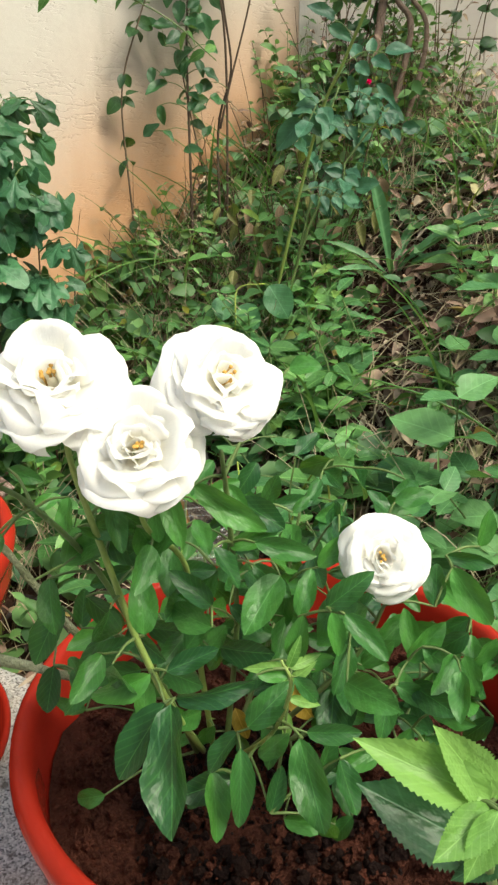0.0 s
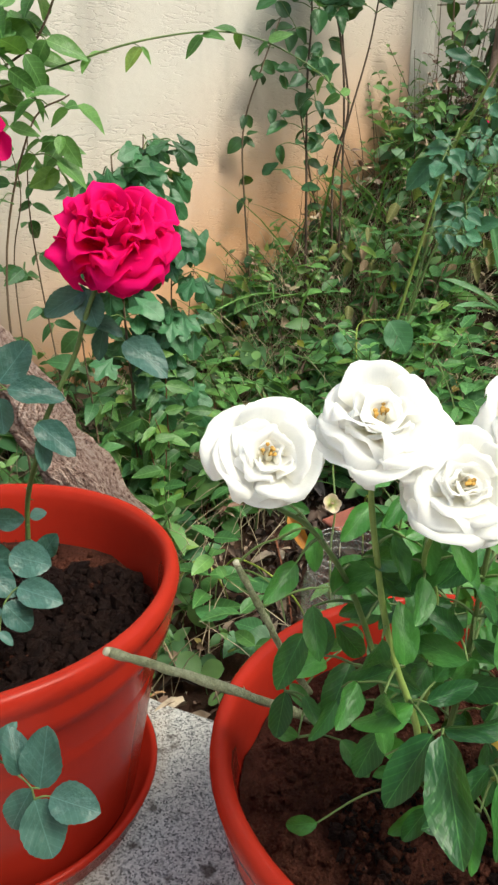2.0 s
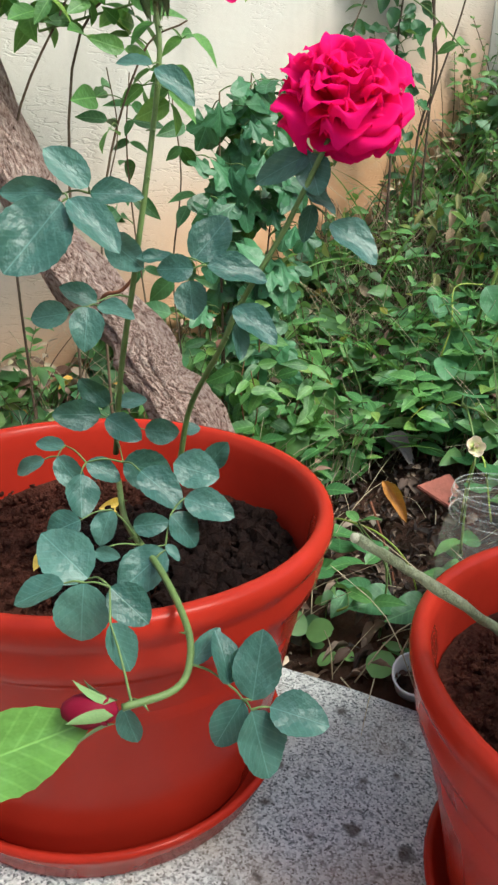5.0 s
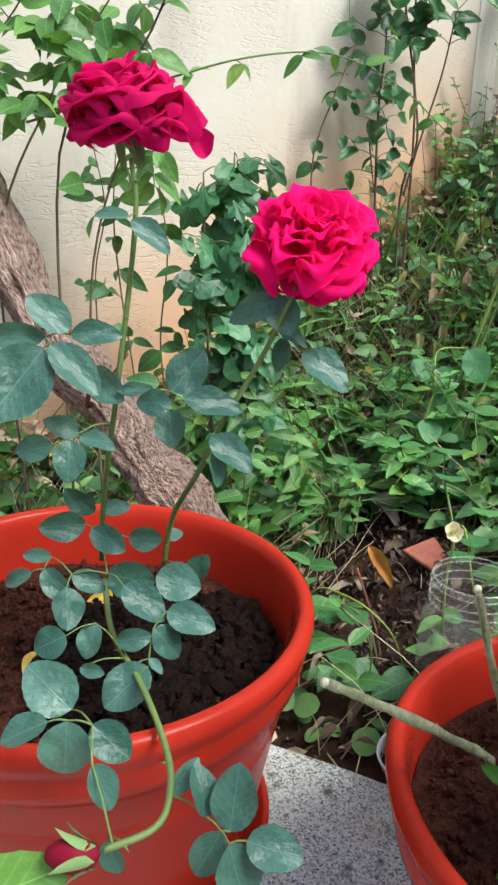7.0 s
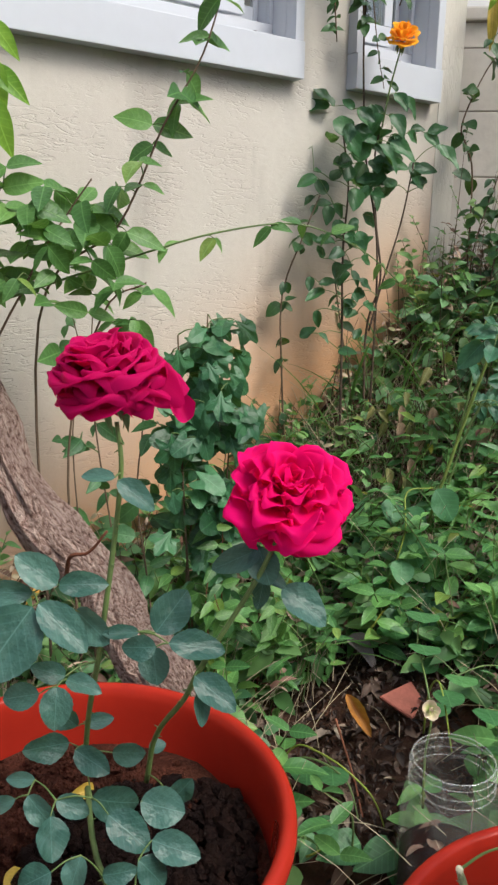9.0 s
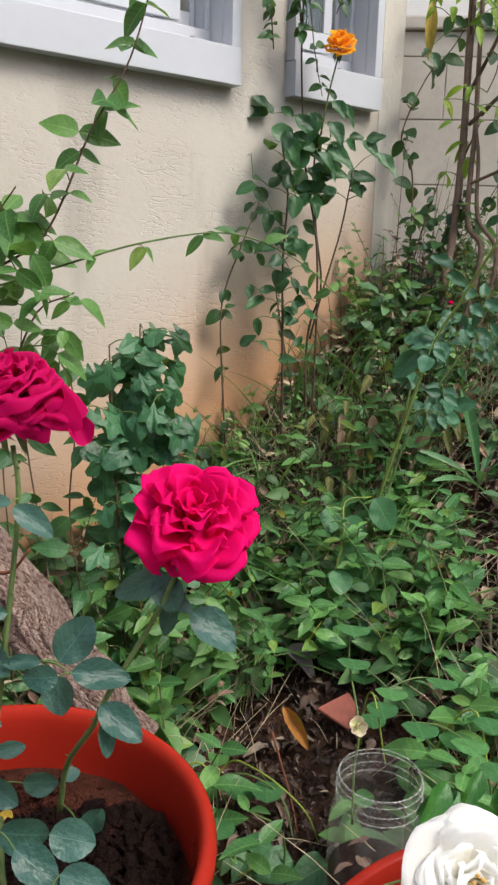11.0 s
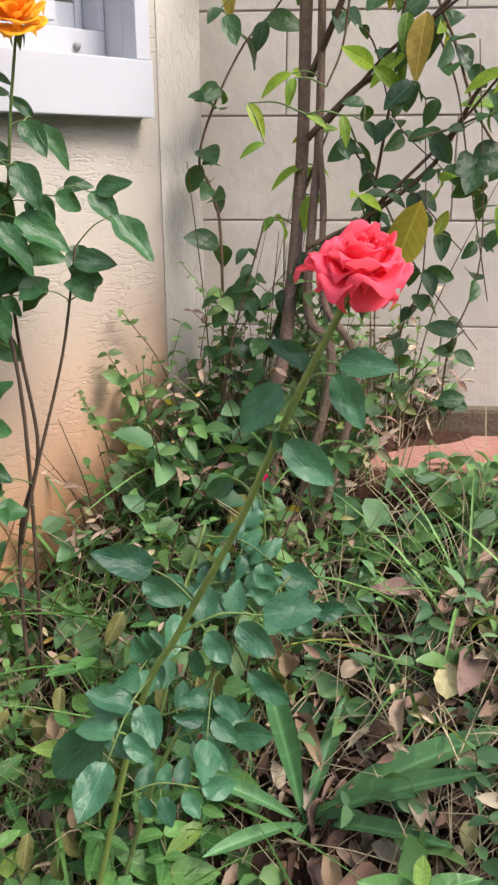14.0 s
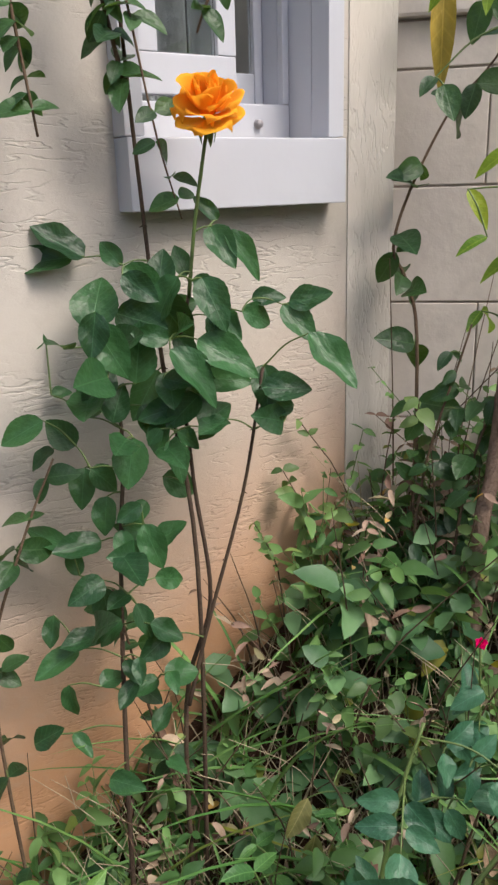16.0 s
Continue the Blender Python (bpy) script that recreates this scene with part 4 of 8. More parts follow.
rose_leaf(red_bush, (-0.610, 0.062, 0.301), (-0.587, 0.079, 0.288), 0.60)
rose_leaf(red_bush, (-0.609, 0.092, 0.287), (-0.594, 0.113, 0.286), 0.75)
rose_leaf(red_bush, (-0.601, 0.120, 0.283), (-0.597, 0.133, 0.286), 0.80)
rose_leaf(red_bush, (-0.620, 0.034, 0.281), (-0.632, 0.016, 0.282), 0.50)
rose_leaf(red_bush, (-0.616, 0.017, 0.275), (-0.629, -0.003, 0.264), 0.45)
rose_leaf(red_bush, (-0.612, 0.025, 0.277), (-0.591, 0.033, 0.258), 0.60)
rose_leaf(red_bush, (-0.599, 0.041, 0.274), (-0.583, 0.060, 0.264), 0.60)
rose_leaf(red_bush, (-0.590, 0.033, 0.270), (-0.577, 0.027, 0.243), 0.75)
rose_leaf(red_bush, (-0.585, 0.063, 0.275), (-0.566, 0.091, 0.265), 0.80)
rose_leaf(red_bush, (-0.557, 0.088, 0.279), (-0.538, 0.114, 0.270), 0.80)
rose_leaf(red_bush, (-0.551, 0.111, 0.273), (-0.540, 0.122, 0.295), 0.60)
rose_leaf(red_bush, (-0.560, 0.064, 0.277), (-0.530, 0.080, 0.263), 0.65)
rose_leaf(red_bush, (-0.537, 0.086, 0.261), (-0.509, 0.108, 0.256), 0.60)
rose_leaf(red_bush, (-0.535, 0.074, 0.252), (-0.521, 0.089, 0.232), 0.75)
rose_leaf(red_bush, (-0.543, 0.050, 0.246), (-0.527, 0.067, 0.251), 0.65)
rose_leaf(red_bush, (-0.527, 0.066, 0.235), (-0.517, 0.072, 0.227), 0.50)
rose_leaf(red_bush, (-0.562, 0.043, 0.252), (-0.555, 0.029, 0.232), 0.70)
rose_leaf(red_bush, (-0.563, 0.021, 0.249), (-0.570, -0.001, 0.241), 0.90)
rose_leaf(red_bush, (-0.543, 0.022, 0.234), (-0.528, 0.034, 0.234), 0.50)
rose_leaf(red_bush, (-0.514, 0.059, 0.239), (-0.517, 0.028, 0.216), 0.72)
rose_leaf(red_bush, (-0.478, -0.009, 0.256), (-0.498, -0.027, 0.281), 0.80)
rose_leaf(red_bush, (-0.462, -0.029, 0.267), (-0.472, -0.054, 0.258), 0.65)
rose_leaf(red_bush, (-0.456, -0.020, 0.268), (-0.449, -0.027, 0.234), 0.80)
rose_leaf(red_bush, (-0.448, -0.009, 0.266), (-0.430, 0.005, 0.249), 0.72)
rose_leaf(red_bush, (-0.428, -0.018, 0.258), (-0.416, -0.012, 0.234), 0.60)
rose_leaf(red_bush, (-0.399, 0.036, 0.218), (-0.410, 0.039, 0.244), 0.60)
rose_leaf(red_bush, (-0.389, 0.045, 0.211), (-0.400, 0.058, 0.245), 0.65)
rose_leaf(red_bush, (-0.392, 0.041, 0.211), (-0.392, 0.023, 0.187), 0.62)
rose_leaf(red_bush, (-0.376, 0.047, 0.215), (-0.351, 0.066, 0.214), 0.70)
rose_leaf(red_bush, (-0.381, 0.039, 0.213), (-0.367, 0.041, 0.179), 0.72)
rose_leaf(red_bush, (-0.420, 0.025, 0.222), (-0.420, 0.043, 0.239), 0.45)
rose_leaf(red_bush, (-0.426, -0.013, 0.205), (-0.418, -0.009, 0.185), 0.60)
join_stalks(red_bush, 0.0006)
FULL = [(4, 0.15, 74, 0.17, 0.01, 1), (5, 0.20, 63, 0.17, 0.04, 2), (7, 0.24, 53, 0.16, 0.075, 2), (8, 0.27, 43, 0.14, 0.105, 3), (9, 0.30, 32, 0.11, 0.13, 3), (10, 0.325, 20, 0.07, 0.155, 4), (12, 0.345, 7, 0.025, 0.17, 4), (12, 0.345, -8, -0.02, 0.16, 4), (9, 0.32, -24, -0.05, 0.13, 4), (7, 0.28, -38, -0.06, 0.10, 3)]
bloom(red_bush, (-0.495, 0.166, 0.512), (0.50, -0.27, 0.82), 0.087, FULL, RED, "open crimson rose with many ruffled petals", 0.3, 5, heart=0.18, wild=1.9)
DOME = [(4, 0.17, 72, 0.12, 0.01, 1), (5, 0.22, 58, 0.12, 0.03, 2), (6, 0.27, 46, 0.11, 0.055, 2), (7, 0.32, 34, 0.09, 0.075, 3), (8, 0.36, 23, 0.06, 0.09, 3), (9, 0.40, 12, 0.03, 0.10, 3), (10, 0.42, 3, 0.0, 0.10, 4), (9, 0.41, -6, -0.025, 0.09, 4), (8, 0.38, -16, -0.05, 0.07, 3), (7, 0.33, -28, -0.06, 0.05, 3)]
bloom(red_bush, (-0.568, 0.077, 0.588), (0.02, -0.22, 1.0), 0.086, DOME, DEEP, "open deep red rose seen from the side", 1.1, 8, heart=0.20, wild=1.2)
SWEEP = petal_mesh("petal", 0.36, 0.45, 0.7, 0.12, m_deep_petal, 37, point=0.14)
for base, tip, face, width in (((-0.560, 0.082, 0.596), (-0.538, 0.112, 0.577), (0.55, -0.20, 0.9), 1.0), ((-0.556, 0.084, 0.603), (-0.538, 0.108, 0.572), (0.9, -0.45, 0.5), 1.0), ((-0.556, 0.074, 0.604), (-0.546, 0.090, 0.566), (0.9, -0.5, 0.35), 1.0)):
    part("petal", SWEEP, red_bush, "wide outer petal that sweeps down", leaf_frame(base, tip, face, width))
part("petal", DEEP[1], red_bush, "petal hanging down", leaf_frame((-0.545, 0.110, 0.584), (-0.542, 0.115, 0.561), (0.8, -0.3, 0.3), 0.6))
bud = (-0.402, -0.037, 0.230)
toward = Vector((-0.55, -0.75, -0.05)).normalized()
pose_bud = Matrix.Translation(bud) @ toward.to_track_quat("Z", "Y").to_matrix().to_4x4()
bm = bmesh.new()
lathe(bm, [(0.001, -0.010), (0.0045, -0.008), (0.0082, 0.0), (0.0090, 0.005), (0.0070, 0.012), (0.0036, 0.017), (0.001, 0.018)], (0, 0, 0), 16)
bm.transform(pose_bud)
m_bud = petal_material("dark_bud_petal", (0.16, 0.004, 0.020), (0.24, 0.004, 0.030), (0.4, 0.004, 0.05), 0.6, 0.12)
rosebud = part("bud", bm, red_bush, "closed dark red rosebud", material=m_bud)
BUD = petal_mesh("petal", 0.5, 1.5, 0.2, 0.03, m_bud, 31)
for k in range(3):
    part("petal", BUD, rosebud, m=pose_bud @ Matrix.Rotation(2.1 * k, 4, "Z") @ Matrix.Translation((0, 0.0072, -0.006)) @ Matrix.Rotation(radians(88), 4, "X") @ Matrix.Diagonal((0.017, 0.022, 0.014, 1)))
for k in range(5):
    part("sepal", SEPAL, rosebud, m=pose_bud @ Matrix.Rotation(1.257 * k, 4, "Z") @ Matrix.Translation((0, 0.006, -0.009)) @ Matrix.Rotation(radians(75), 4, "X") @ Matrix.Diagonal((0.016, 0.022, 0.02, 1)))

# broad light leaf that leans in beside the pot
light_leaf = start_bush("potted_shrub", (-0.50, -0.14, -0.02), "shrub with one broad light green leaf beside the pot", "shrub", m_lime)
rose_leaf(light_leaf, (-0.434, -0.104, 0.196), (-0.410, -0.036, 0.219), 0.55)
stem(light_leaf, [(-0.50, -0.14, -0.02), (-0.485, -0.150, 0.10), (-0.455, -0.140, 0.18), (-0.434, -0.104, 0.196)], 0.0022, 0.0012, m_young)

# ---------------------------------------------------------------- white rose bush
WHITE = petal_set(m_white_petal, 40, 0.20, 0.58, 1.05)
white_bush = start_bush("rose_bush", (-0.279, 0.308, 0.15), "white rose bush with glossy green leaves and five blooms", "rose bush", m_rose_green)
stem(white_bush, [(-0.265, 0.231, 0.214), (-0.224, 0.187, 0.303), (-0.230, 0.175, 0.345), (-0.235, 0.170, 0.372), (-0.233, 0.161, 0.407), (-0.230, 0.153, 0.439), (-0.227, 0.151, 0.456)], 0.0019, 0.0012, m_young, thorns=8)
stem(white_bush, [(-0.261, 0.236, 0.214), (-0.252, 0.222, 0.301), (-0.241, 0.210, 0.364), (-0.226, 0.183, 0.400), (-0.210, 0.170, 0.427)], 0.0018, 0.0010, m_young, thorns=6)
stem(white_bush, [(-0.257, 0.242, 0.214), (-0.244, 0.242, 0.315), (-0.223, 0.223, 0.399), (-0.203, 0.206, 0.439)], 0.0018, 0.0010, thorns=5)
stem(white_bush, [(-0.256, 0.253, 0.203), (-0.212, 0.271, 0.272), (-0.199, 0.291, 0.301), (-0.188, 0.294, 0.334)], 0.0018, 0.0010, thorns=5)
stem(white_bush, [(-0.267, 0.228, 0.214), (-0.258, 0.179, 0.352), (-0.251, 0.143, 0.414), (-0.254, 0.119, 0.436)], 0.0018, 0.0010, thorns=5)
stem(white_bush, [(-0.246, 0.242, 0.218), (-0.196, 0.227, 0.282), (-0.168, 0.215, 0.337), (-0.171, 0.212, 0.351)], 0.0014, 0.0007, m_young, thorns=3)
stem(white_bush, [(-0.365, 0.086, 0.308), (-0.363, 0.127, 0.278), (-0.358, 0.195, 0.225), (-0.359, 0.230, 0.195)], 0.0025, 0.0031, m_cutstem, "cut_stem", 10, 7, 0.6)
stem(white_bush, [(-0.326, 0.148, 0.363), (-0.330, 0.169, 0.319), (-0.332, 0.192, 0.271), (-0.335, 0.207, 0.245)], 0.0019, 0.0025, m_cutstem, "cut_stem", 10, 5, 0.6)
for tip, to, r in (((-0.365, 0.086, 0.308), (-0.3652, 0.0845, 0.3091), 0.0027), ((-0.326, 0.148, 0.363), (-0.3258, 0.1472, 0.3646), 0.0021)):
    part("cut_end", tube(bmesh.new(), [tip, to], r, r * 0.85, 10, 1), white_bush, "pale cut end of the stem", material=m_cut)
rose_leaf(white_bush, (-0.217, 0.174, 0.333), (-0.226, 0.148, 0.322), 0.50)
rose_leaf(white_bush, (-0.202, 0.172, 0.328), (-0.204, 0.146, 0.298), 0.48)
rose_leaf(white_bush, (-0.197, 0.172, 0.331), (-0.158, 0.148, 0.303), 0.44)
rose_leaf(white_bush, (-0.200, 0.176, 0.330), (-0.174, 0.199, 0.337), 0.36)
rose_leaf(white_bush, (-0.216, 0.182, 0.331), (-0.206, 0.204, 0.339), 0.45)
rose_leaf(white_bush, (-0.228, 0.178, 0.346), (-0.235, 0.183, 0.373), 0.55)
rose_leaf(white_bush, (-0.287, 0.164, 0.335), (-0.281, 0.142, 0.313), 0.55)
rose_leaf(white_bush, (-0.254, 0.163, 0.323), (-0.237, 0.176, 0.338), 0.45)
rose_leaf(white_bush, (-0.277, 0.169, 0.325), (-0.284, 0.176, 0.342), 0.60)
rose_leaf(white_bush, (-0.296, 0.159, 0.294), (-0.293, 0.151, 0.269), 0.55)
rose_leaf(white_bush, (-0.289, 0.167, 0.292), (-0.272, 0.164, 0.285), 0.50)
rose_leaf(white_bush, (-0.228, 0.200, 0.327), (-0.227, 0.214, 0.342), 0.55)
rose_leaf(white_bush, (-0.228, 0.214, 0.321), (-0.223, 0.221, 0.335), 0.60)
rose_leaf(white_bush, (-0.227, 0.215, 0.346), (-0.236, 0.201, 0.366), 0.50)
rose_leaf(white_bush, (-0.251, 0.208, 0.330), (-0.245, 0.213, 0.345), 0.60)
rose_leaf(white_bush, (-0.228, 0.241, 0.359), (-0.212, 0.252, 0.344), 0.50)
rose_leaf(white_bush, (-0.203, 0.250, 0.338), (-0.208, 0.262, 0.358), 0.50)
rose_leaf(white_bush, (-0.195, 0.240, 0.322), (-0.192, 0.242, 0.347), 0.50)
rose_leaf(white_bush, (-0.214, 0.272, 0.352), (-0.208, 0.288, 0.368), 0.50)
rose_leaf(white_bush, (-0.190, 0.256, 0.348), (-0.176, 0.268, 0.368), 0.50)
rose_leaf(white_bush, (-0.185, 0.254, 0.349), (-0.176, 0.252, 0.330), 0.48)
rose_leaf(white_bush, (-0.181, 0.259, 0.348), (-0.158, 0.266, 0.332), 0.42)
rose_leaf(white_bush, (-0.175, 0.202, 0.346), (-0.168, 0.214, 0.344), 0.50)
rose_leaf(white_bush, (-0.165, 0.214, 0.345), (-0.156, 0.223, 0.332), 0.45)
rose_leaf(white_bush, (-0.186, 0.205, 0.307), (-0.178, 0.223, 0.327), 0.55)
rose_leaf(white_bush, (-0.169, 0.223, 0.303), (-0.166, 0.216, 0.277), 0.45)
rose_leaf(white_bush, (-0.164, 0.217, 0.310), (-0.140, 0.212, 0.278), 0.48)
rose_leaf(white_bush, (-0.185, 0.200, 0.298), (-0.166, 0.187, 0.273), 0.38)
rose_leaf(white_bush, (-0.194, 0.205, 0.298), (-0.196, 0.187, 0.283), 0.50)
rose_leaf(white_bush, (-0.196, 0.191, 0.281), (-0.175, 0.182, 0.261), 0.50)
rose_leaf(white_bush, (-0.190, 0.215, 0.279), (-0.180, 0.225, 0.297), 0.50)
rose_leaf(white_bush, (-0.180, 0.236, 0.290), (-0.161, 0.254, 0.293), 0.45)
rose_leaf(white_bush, (-0.177, 0.256, 0.263), (-0.162, 0.254, 0.239), 0.50)
rose_leaf(white_bush, (-0.178, 0.292, 0.288), (-0.180, 0.272, 0.289), 0.50)
rose_leaf(white_bush, (-0.173, 0.285, 0.295), (-0.161, 0.269, 0.281), 0.55)
rose_leaf(white_bush, (-0.177, 0.294, 0.290), (-0.162, 0.309, 0.278), 0.50)
rose_leaf(white_bush, (-0.182, 0.309, 0.295), (-0.172, 0.325, 0.316), 0.50)
rose_leaf(white_bush, (-0.172, 0.314, 0.333), (-0.180, 0.323, 0.351), 0.60)
rose_leaf(white_bush, (-0.173, 0.326, 0.351), (-0.152, 0.336, 0.322), 0.45)
rose_leaf(white_bush, (-0.182, 0.332, 0.351), (-0.162, 0.346, 0.350), 0.40)
rose_leaf(white_bush, (-0.178, 0.355, 0.350), (-0.178, 0.361, 0.370), 0.55)
rose_leaf(white_bush, (-0.213, 0.325, 0.372), (-0.200, 0.340, 0.378), 0.60)
rose_leaf(white_bush, (-0.213, 0.321, 0.367), (-0.222, 0.315, 0.379), 0.55)
rose_leaf(white_bush, (-0.213, 0.199, 0.422), (-0.187, 0.216, 0.404), 0.38)
rose_leaf(white_bush, (-0.212, 0.185, 0.425), (-0.198, 0.182, 0.405), 0.45)
rose_leaf(white_bush, (-0.232, 0.169, 0.416), (-0.221, 0.167, 0.397), 0.45)
rose_leaf(white_bush, (-0.230, 0.188, 0.413), (-0.224, 0.187, 0.393), 0.50)
rose_leaf(white_bush, (-0.217, 0.234, 0.379), (-0.195, 0.253, 0.375), 0.40)
rose_leaf(white_bush, (-0.231, 0.229, 0.372), (-0.215, 0.248, 0.382), 0.40)
rose_leaf(white_bush, (-0.231, 0.269, 0.377), (-0.228, 0.278, 0.385), 0.50)
rose_leaf(white_bush, (-0.241, 0.259, 0.381), (-0.236, 0.263, 0.399), 0.55)
rose_leaf(white_bush, (-0.226, 0.261, 0.457), (-0.214, 0.268, 0.461), 0.75)
rose_leaf(white_bush, (-0.311, 0.165, 0.380), (-0.309, 0.179, 0.385), 0.60)
rose_leaf(white_bush, (-0.294, 0.177, 0.390), (-0.286, 0.168, 0.371), 0.50)
rose_leaf(white_bush, (-0.289, 0.148, 0.416), (-0.276, 0.157, 0.412), 0.55)
rose_leaf(white_bush, (-0.230, 0.210, 0.394), (-0.213, 0.205, 0.385), 0.50)
rose_leaf(white_bush, (-0.234, 0.230, 0.404), (-0.220, 0.232, 0.394), 0.50)
rose_leaf(white_bush, (-0.200, 0.283, 0.315), (-0.207, 0.266, 0.312), 0.50)
rose_leaf(white_bush, (-0.196, 0.289, 0.293), (-0.184, 0.299, 0.313), 0.50)
rose_leaf(white_bush, (-0.174, 0.308, 0.255), (-0.175, 0.292, 0.240), 0.50)
rose_leaf(white_bush, (-0.175, 0.339, 0.273), (-0.162, 0.340, 0.257), 0.50)
rose_leaf(white_bush, (-0.187, 0.249, 0.246), (-0.179, 0.257, 0.270), 0.45)
rose_leaf(white_bush, (-0.195, 0.226, 0.230), (-0.198, 0.236, 0.253), 0.45)
rose_leaf(white_bush, (-0.174, 0.358, 0.272), (-0.169, 0.368, 0.290), 0.50)
rose_leaf(white_bush, (-0.270, 0.198, 0.351), (-0.282, 0.193, 0.368), 0.50)
rose_leaf(white_bush, (-0.237, 0.237, 0.321), (-0.226, 0.247, 0.330), 0.50)
rose_leaf(white_bush, (-0.208, 0.323, 0.336), (-0.216, 0.326, 0.356), 0.50)
for _ in range(85):
    a, q = R.uniform(0, 6.28), R.random() ** 0.5
    base = Vector((-0.262 + 0.115 * q * math.cos(a), 0.285 + 0.12 * q * math.sin(a), R.uniform(0.19, 0.345)))
    if base.x > -0.20 and base.y < 0.24 and base.z > 0.27:
        continue
    d = Vector((R.uniform(-0.6, 1.0), R.uniform(-1.0, 0.6), R.uniform(-0.7, 0.3))).normalized()
    rose_leaf(white_bush, base, base + d * R.uniform(0.018, 0.034), R.uniform(0.42, 0.58))
for _ in range(62):
    a, q = R.uniform(0, 6.28), R.random() ** 0.5
    base = Vector((-0.318 + 0.075 * q * math.cos(a), 0.352 + 0.085 * q * math.sin(a), R.uniform(0.215, 0.345)))
    d = Vector((R.uniform(-0.5, 1.0), R.uniform(-1.0, 0.8), R.uniform(-0.6, 0.4))).normalized()
    rose_leaf(white_bush, base, base + d * R.uniform(0.024, 0.036), R.uniform(0.42, 0.58))
for line, count in ((0, 7), (1, 14), (2, 18), (3, 12), (4, 9)):
    spots = [p for p in BUSH[white_bush.name]["stems"][line] if 0.27 < p.z < 0.405]
    for _ in range(count):
        p = R.choice(spots) + Vector((R.uniform(-0.03, 0.02), R.uniform(-0.03, 0.03), R.uniform(-0.02, 0.012)))
        d = Vector((R.uniform(-0.4, 0.9), R.uniform(-1.0, 0.9), R.uniform(-0.9, 0.2))).normalized()
        rose_leaf(white_bush, p, p + d * R.uniform(0.020, 0.034), R.uniform(0.46, 0.6))
stem(white_bush, [(-0.272, 0.262, 0.205), (-0.300, 0.320, 0.265), (-0.318, 0.352, 0.320)], 0.0018, 0.0010, thorns=3)
stem(white_bush, [(-0.270, 0.266, 0.205), (-0.330, 0.330, 0.240), (-0.360, 0.375, 0.290)], 0.0016, 0.0010, thorns=3)
for _ in range(44):
    base = Vector((R.uniform(-0.215, -0.155), R.uniform(0.300, 0.385), R.uniform(0.225, 0.315)))
    d = Vector((R.uniform(-0.5, 1.0), R.uniform(-1.0, 0.6), R.uniform(-0.7, 0.4))).normalized()
    rose_leaf(white_bush, base, base + d * R.uniform(0.020, 0.032), R.uniform(0.44, 0.58))
stem(white_bush, [(-0.250, 0.270, 0.205), (-0.200, 0.320, 0.250), (-0.178, 0.352, 0.290)], 0.0016, 0.0009, thorns=3)
join_stalks(white_bush, 0.0007)
stem(white_bush, [(-0.205, 0.238, 0.235), (-0.190, 0.231, 0.290), (-0.193, 0.236, 0.322)], 0.0010, 0.0006)
FRESH = leaf_shape(0.34, 8, 0.03, 0.25, 0.22, 0.42, 1, 0.04, 1.1)
for dx, dy, dz, k in ((-0.010, -0.018, 0.002, 0), (0.006, 0.016, 0.004, 0), (-0.004, -0.010, 0.012, 1), (0.008, 0.010, 0.012, 1), (-0.002, -0.012, -0.012, 2), (0.010, 0.014, -0.006, 2), (0.004, -0.004, -0.016, 3), (0.002, 0.006, 0.016, 0)):
    p = Vector((-0.192, 0.234, 0.322 - 0.009 * k))
    part("leaflet", leaf_mesh("fresh", 0, FRESH, m_lime), white_bush, "young yellow-green leaflet", leaf_frame(p, p + Vector((dx, dy, dz)), (0.7, -0.4, 0.6), 0.9))
OPEN = [(5, 0.22, 56, 0.06, 0.02, 2), (5, 0.30, 48, 0.05, 0.04, 2), (6, 0.37, 36, 0.02, 0.05, 3), (7, 0.42, 24, 0.0, 0.06, 3), (7, 0.45, 12, -0.02, 0.06, 4), (6, 0.45, -4, -0.05, 0.06, 4)]
for centre, axis, size, spin in (((-0.221, 0.146, 0.474), (0.56, -0.34, 0.80), 0.056, 0.1), ((-0.193, 0.163, 0.455), (0.70, -0.44, 0.52), 0.050, 0.9),
                                 ((-0.189, 0.195, 0.474), (0.74, -0.02, 0.60), 0.049, 1.9), ((-0.243, 0.110, 0.462), (0.70, -0.35, 0.52), 0.049, 2.6),
                                 ((-0.192, 0.294, 0.360), (0.62, -0.50, 0.58), 0.047, 0.5)):
    f = bloom(white_bush, centre, axis, size, OPEN, WHITE, "open white rose with a creamy centre", spin, int(spin * 10) + 3, heart=0.04, wild=2.0)
    turn = Vector(axis).to_track_quat("Z", "Y").to_matrix().to_4x4()
    bm = bmesh.new()
    for k in range(6):
        a, q = R.uniform(0, 6.28), R.uniform(0, 0.05) * size
        foot = Vector((q * math.cos(a), q * math.sin(a), 0.08 * size))
        head = foot * 1.5 + Vector((0, 0, 0.10 * size))
        tube(bm, [foot, head], 0.006 * size, 0.006 * size, 4, 1)
        bmesh.ops.create_icosphere(bm, subdivisions=1, radius=0.018 * size, matrix=Matrix.Translation(head))
    bm.transform(Matrix.Translation(centre) @ turn)
    part("stamens", bm, f, "tawny stamens", material=m_anther)

# serrated light green plant at the pot's rim
lime_plant = start_bush("seedling", (-0.10, 0.22, 0.15), "seedling with bright green saw-edged leaves in the white rose's pot", "seedling", m_lime)
SAW = leaf_shape(1.0, 44, 0.055, 0.12, 0.10, 0.40, 2, 0.05, 1.35)


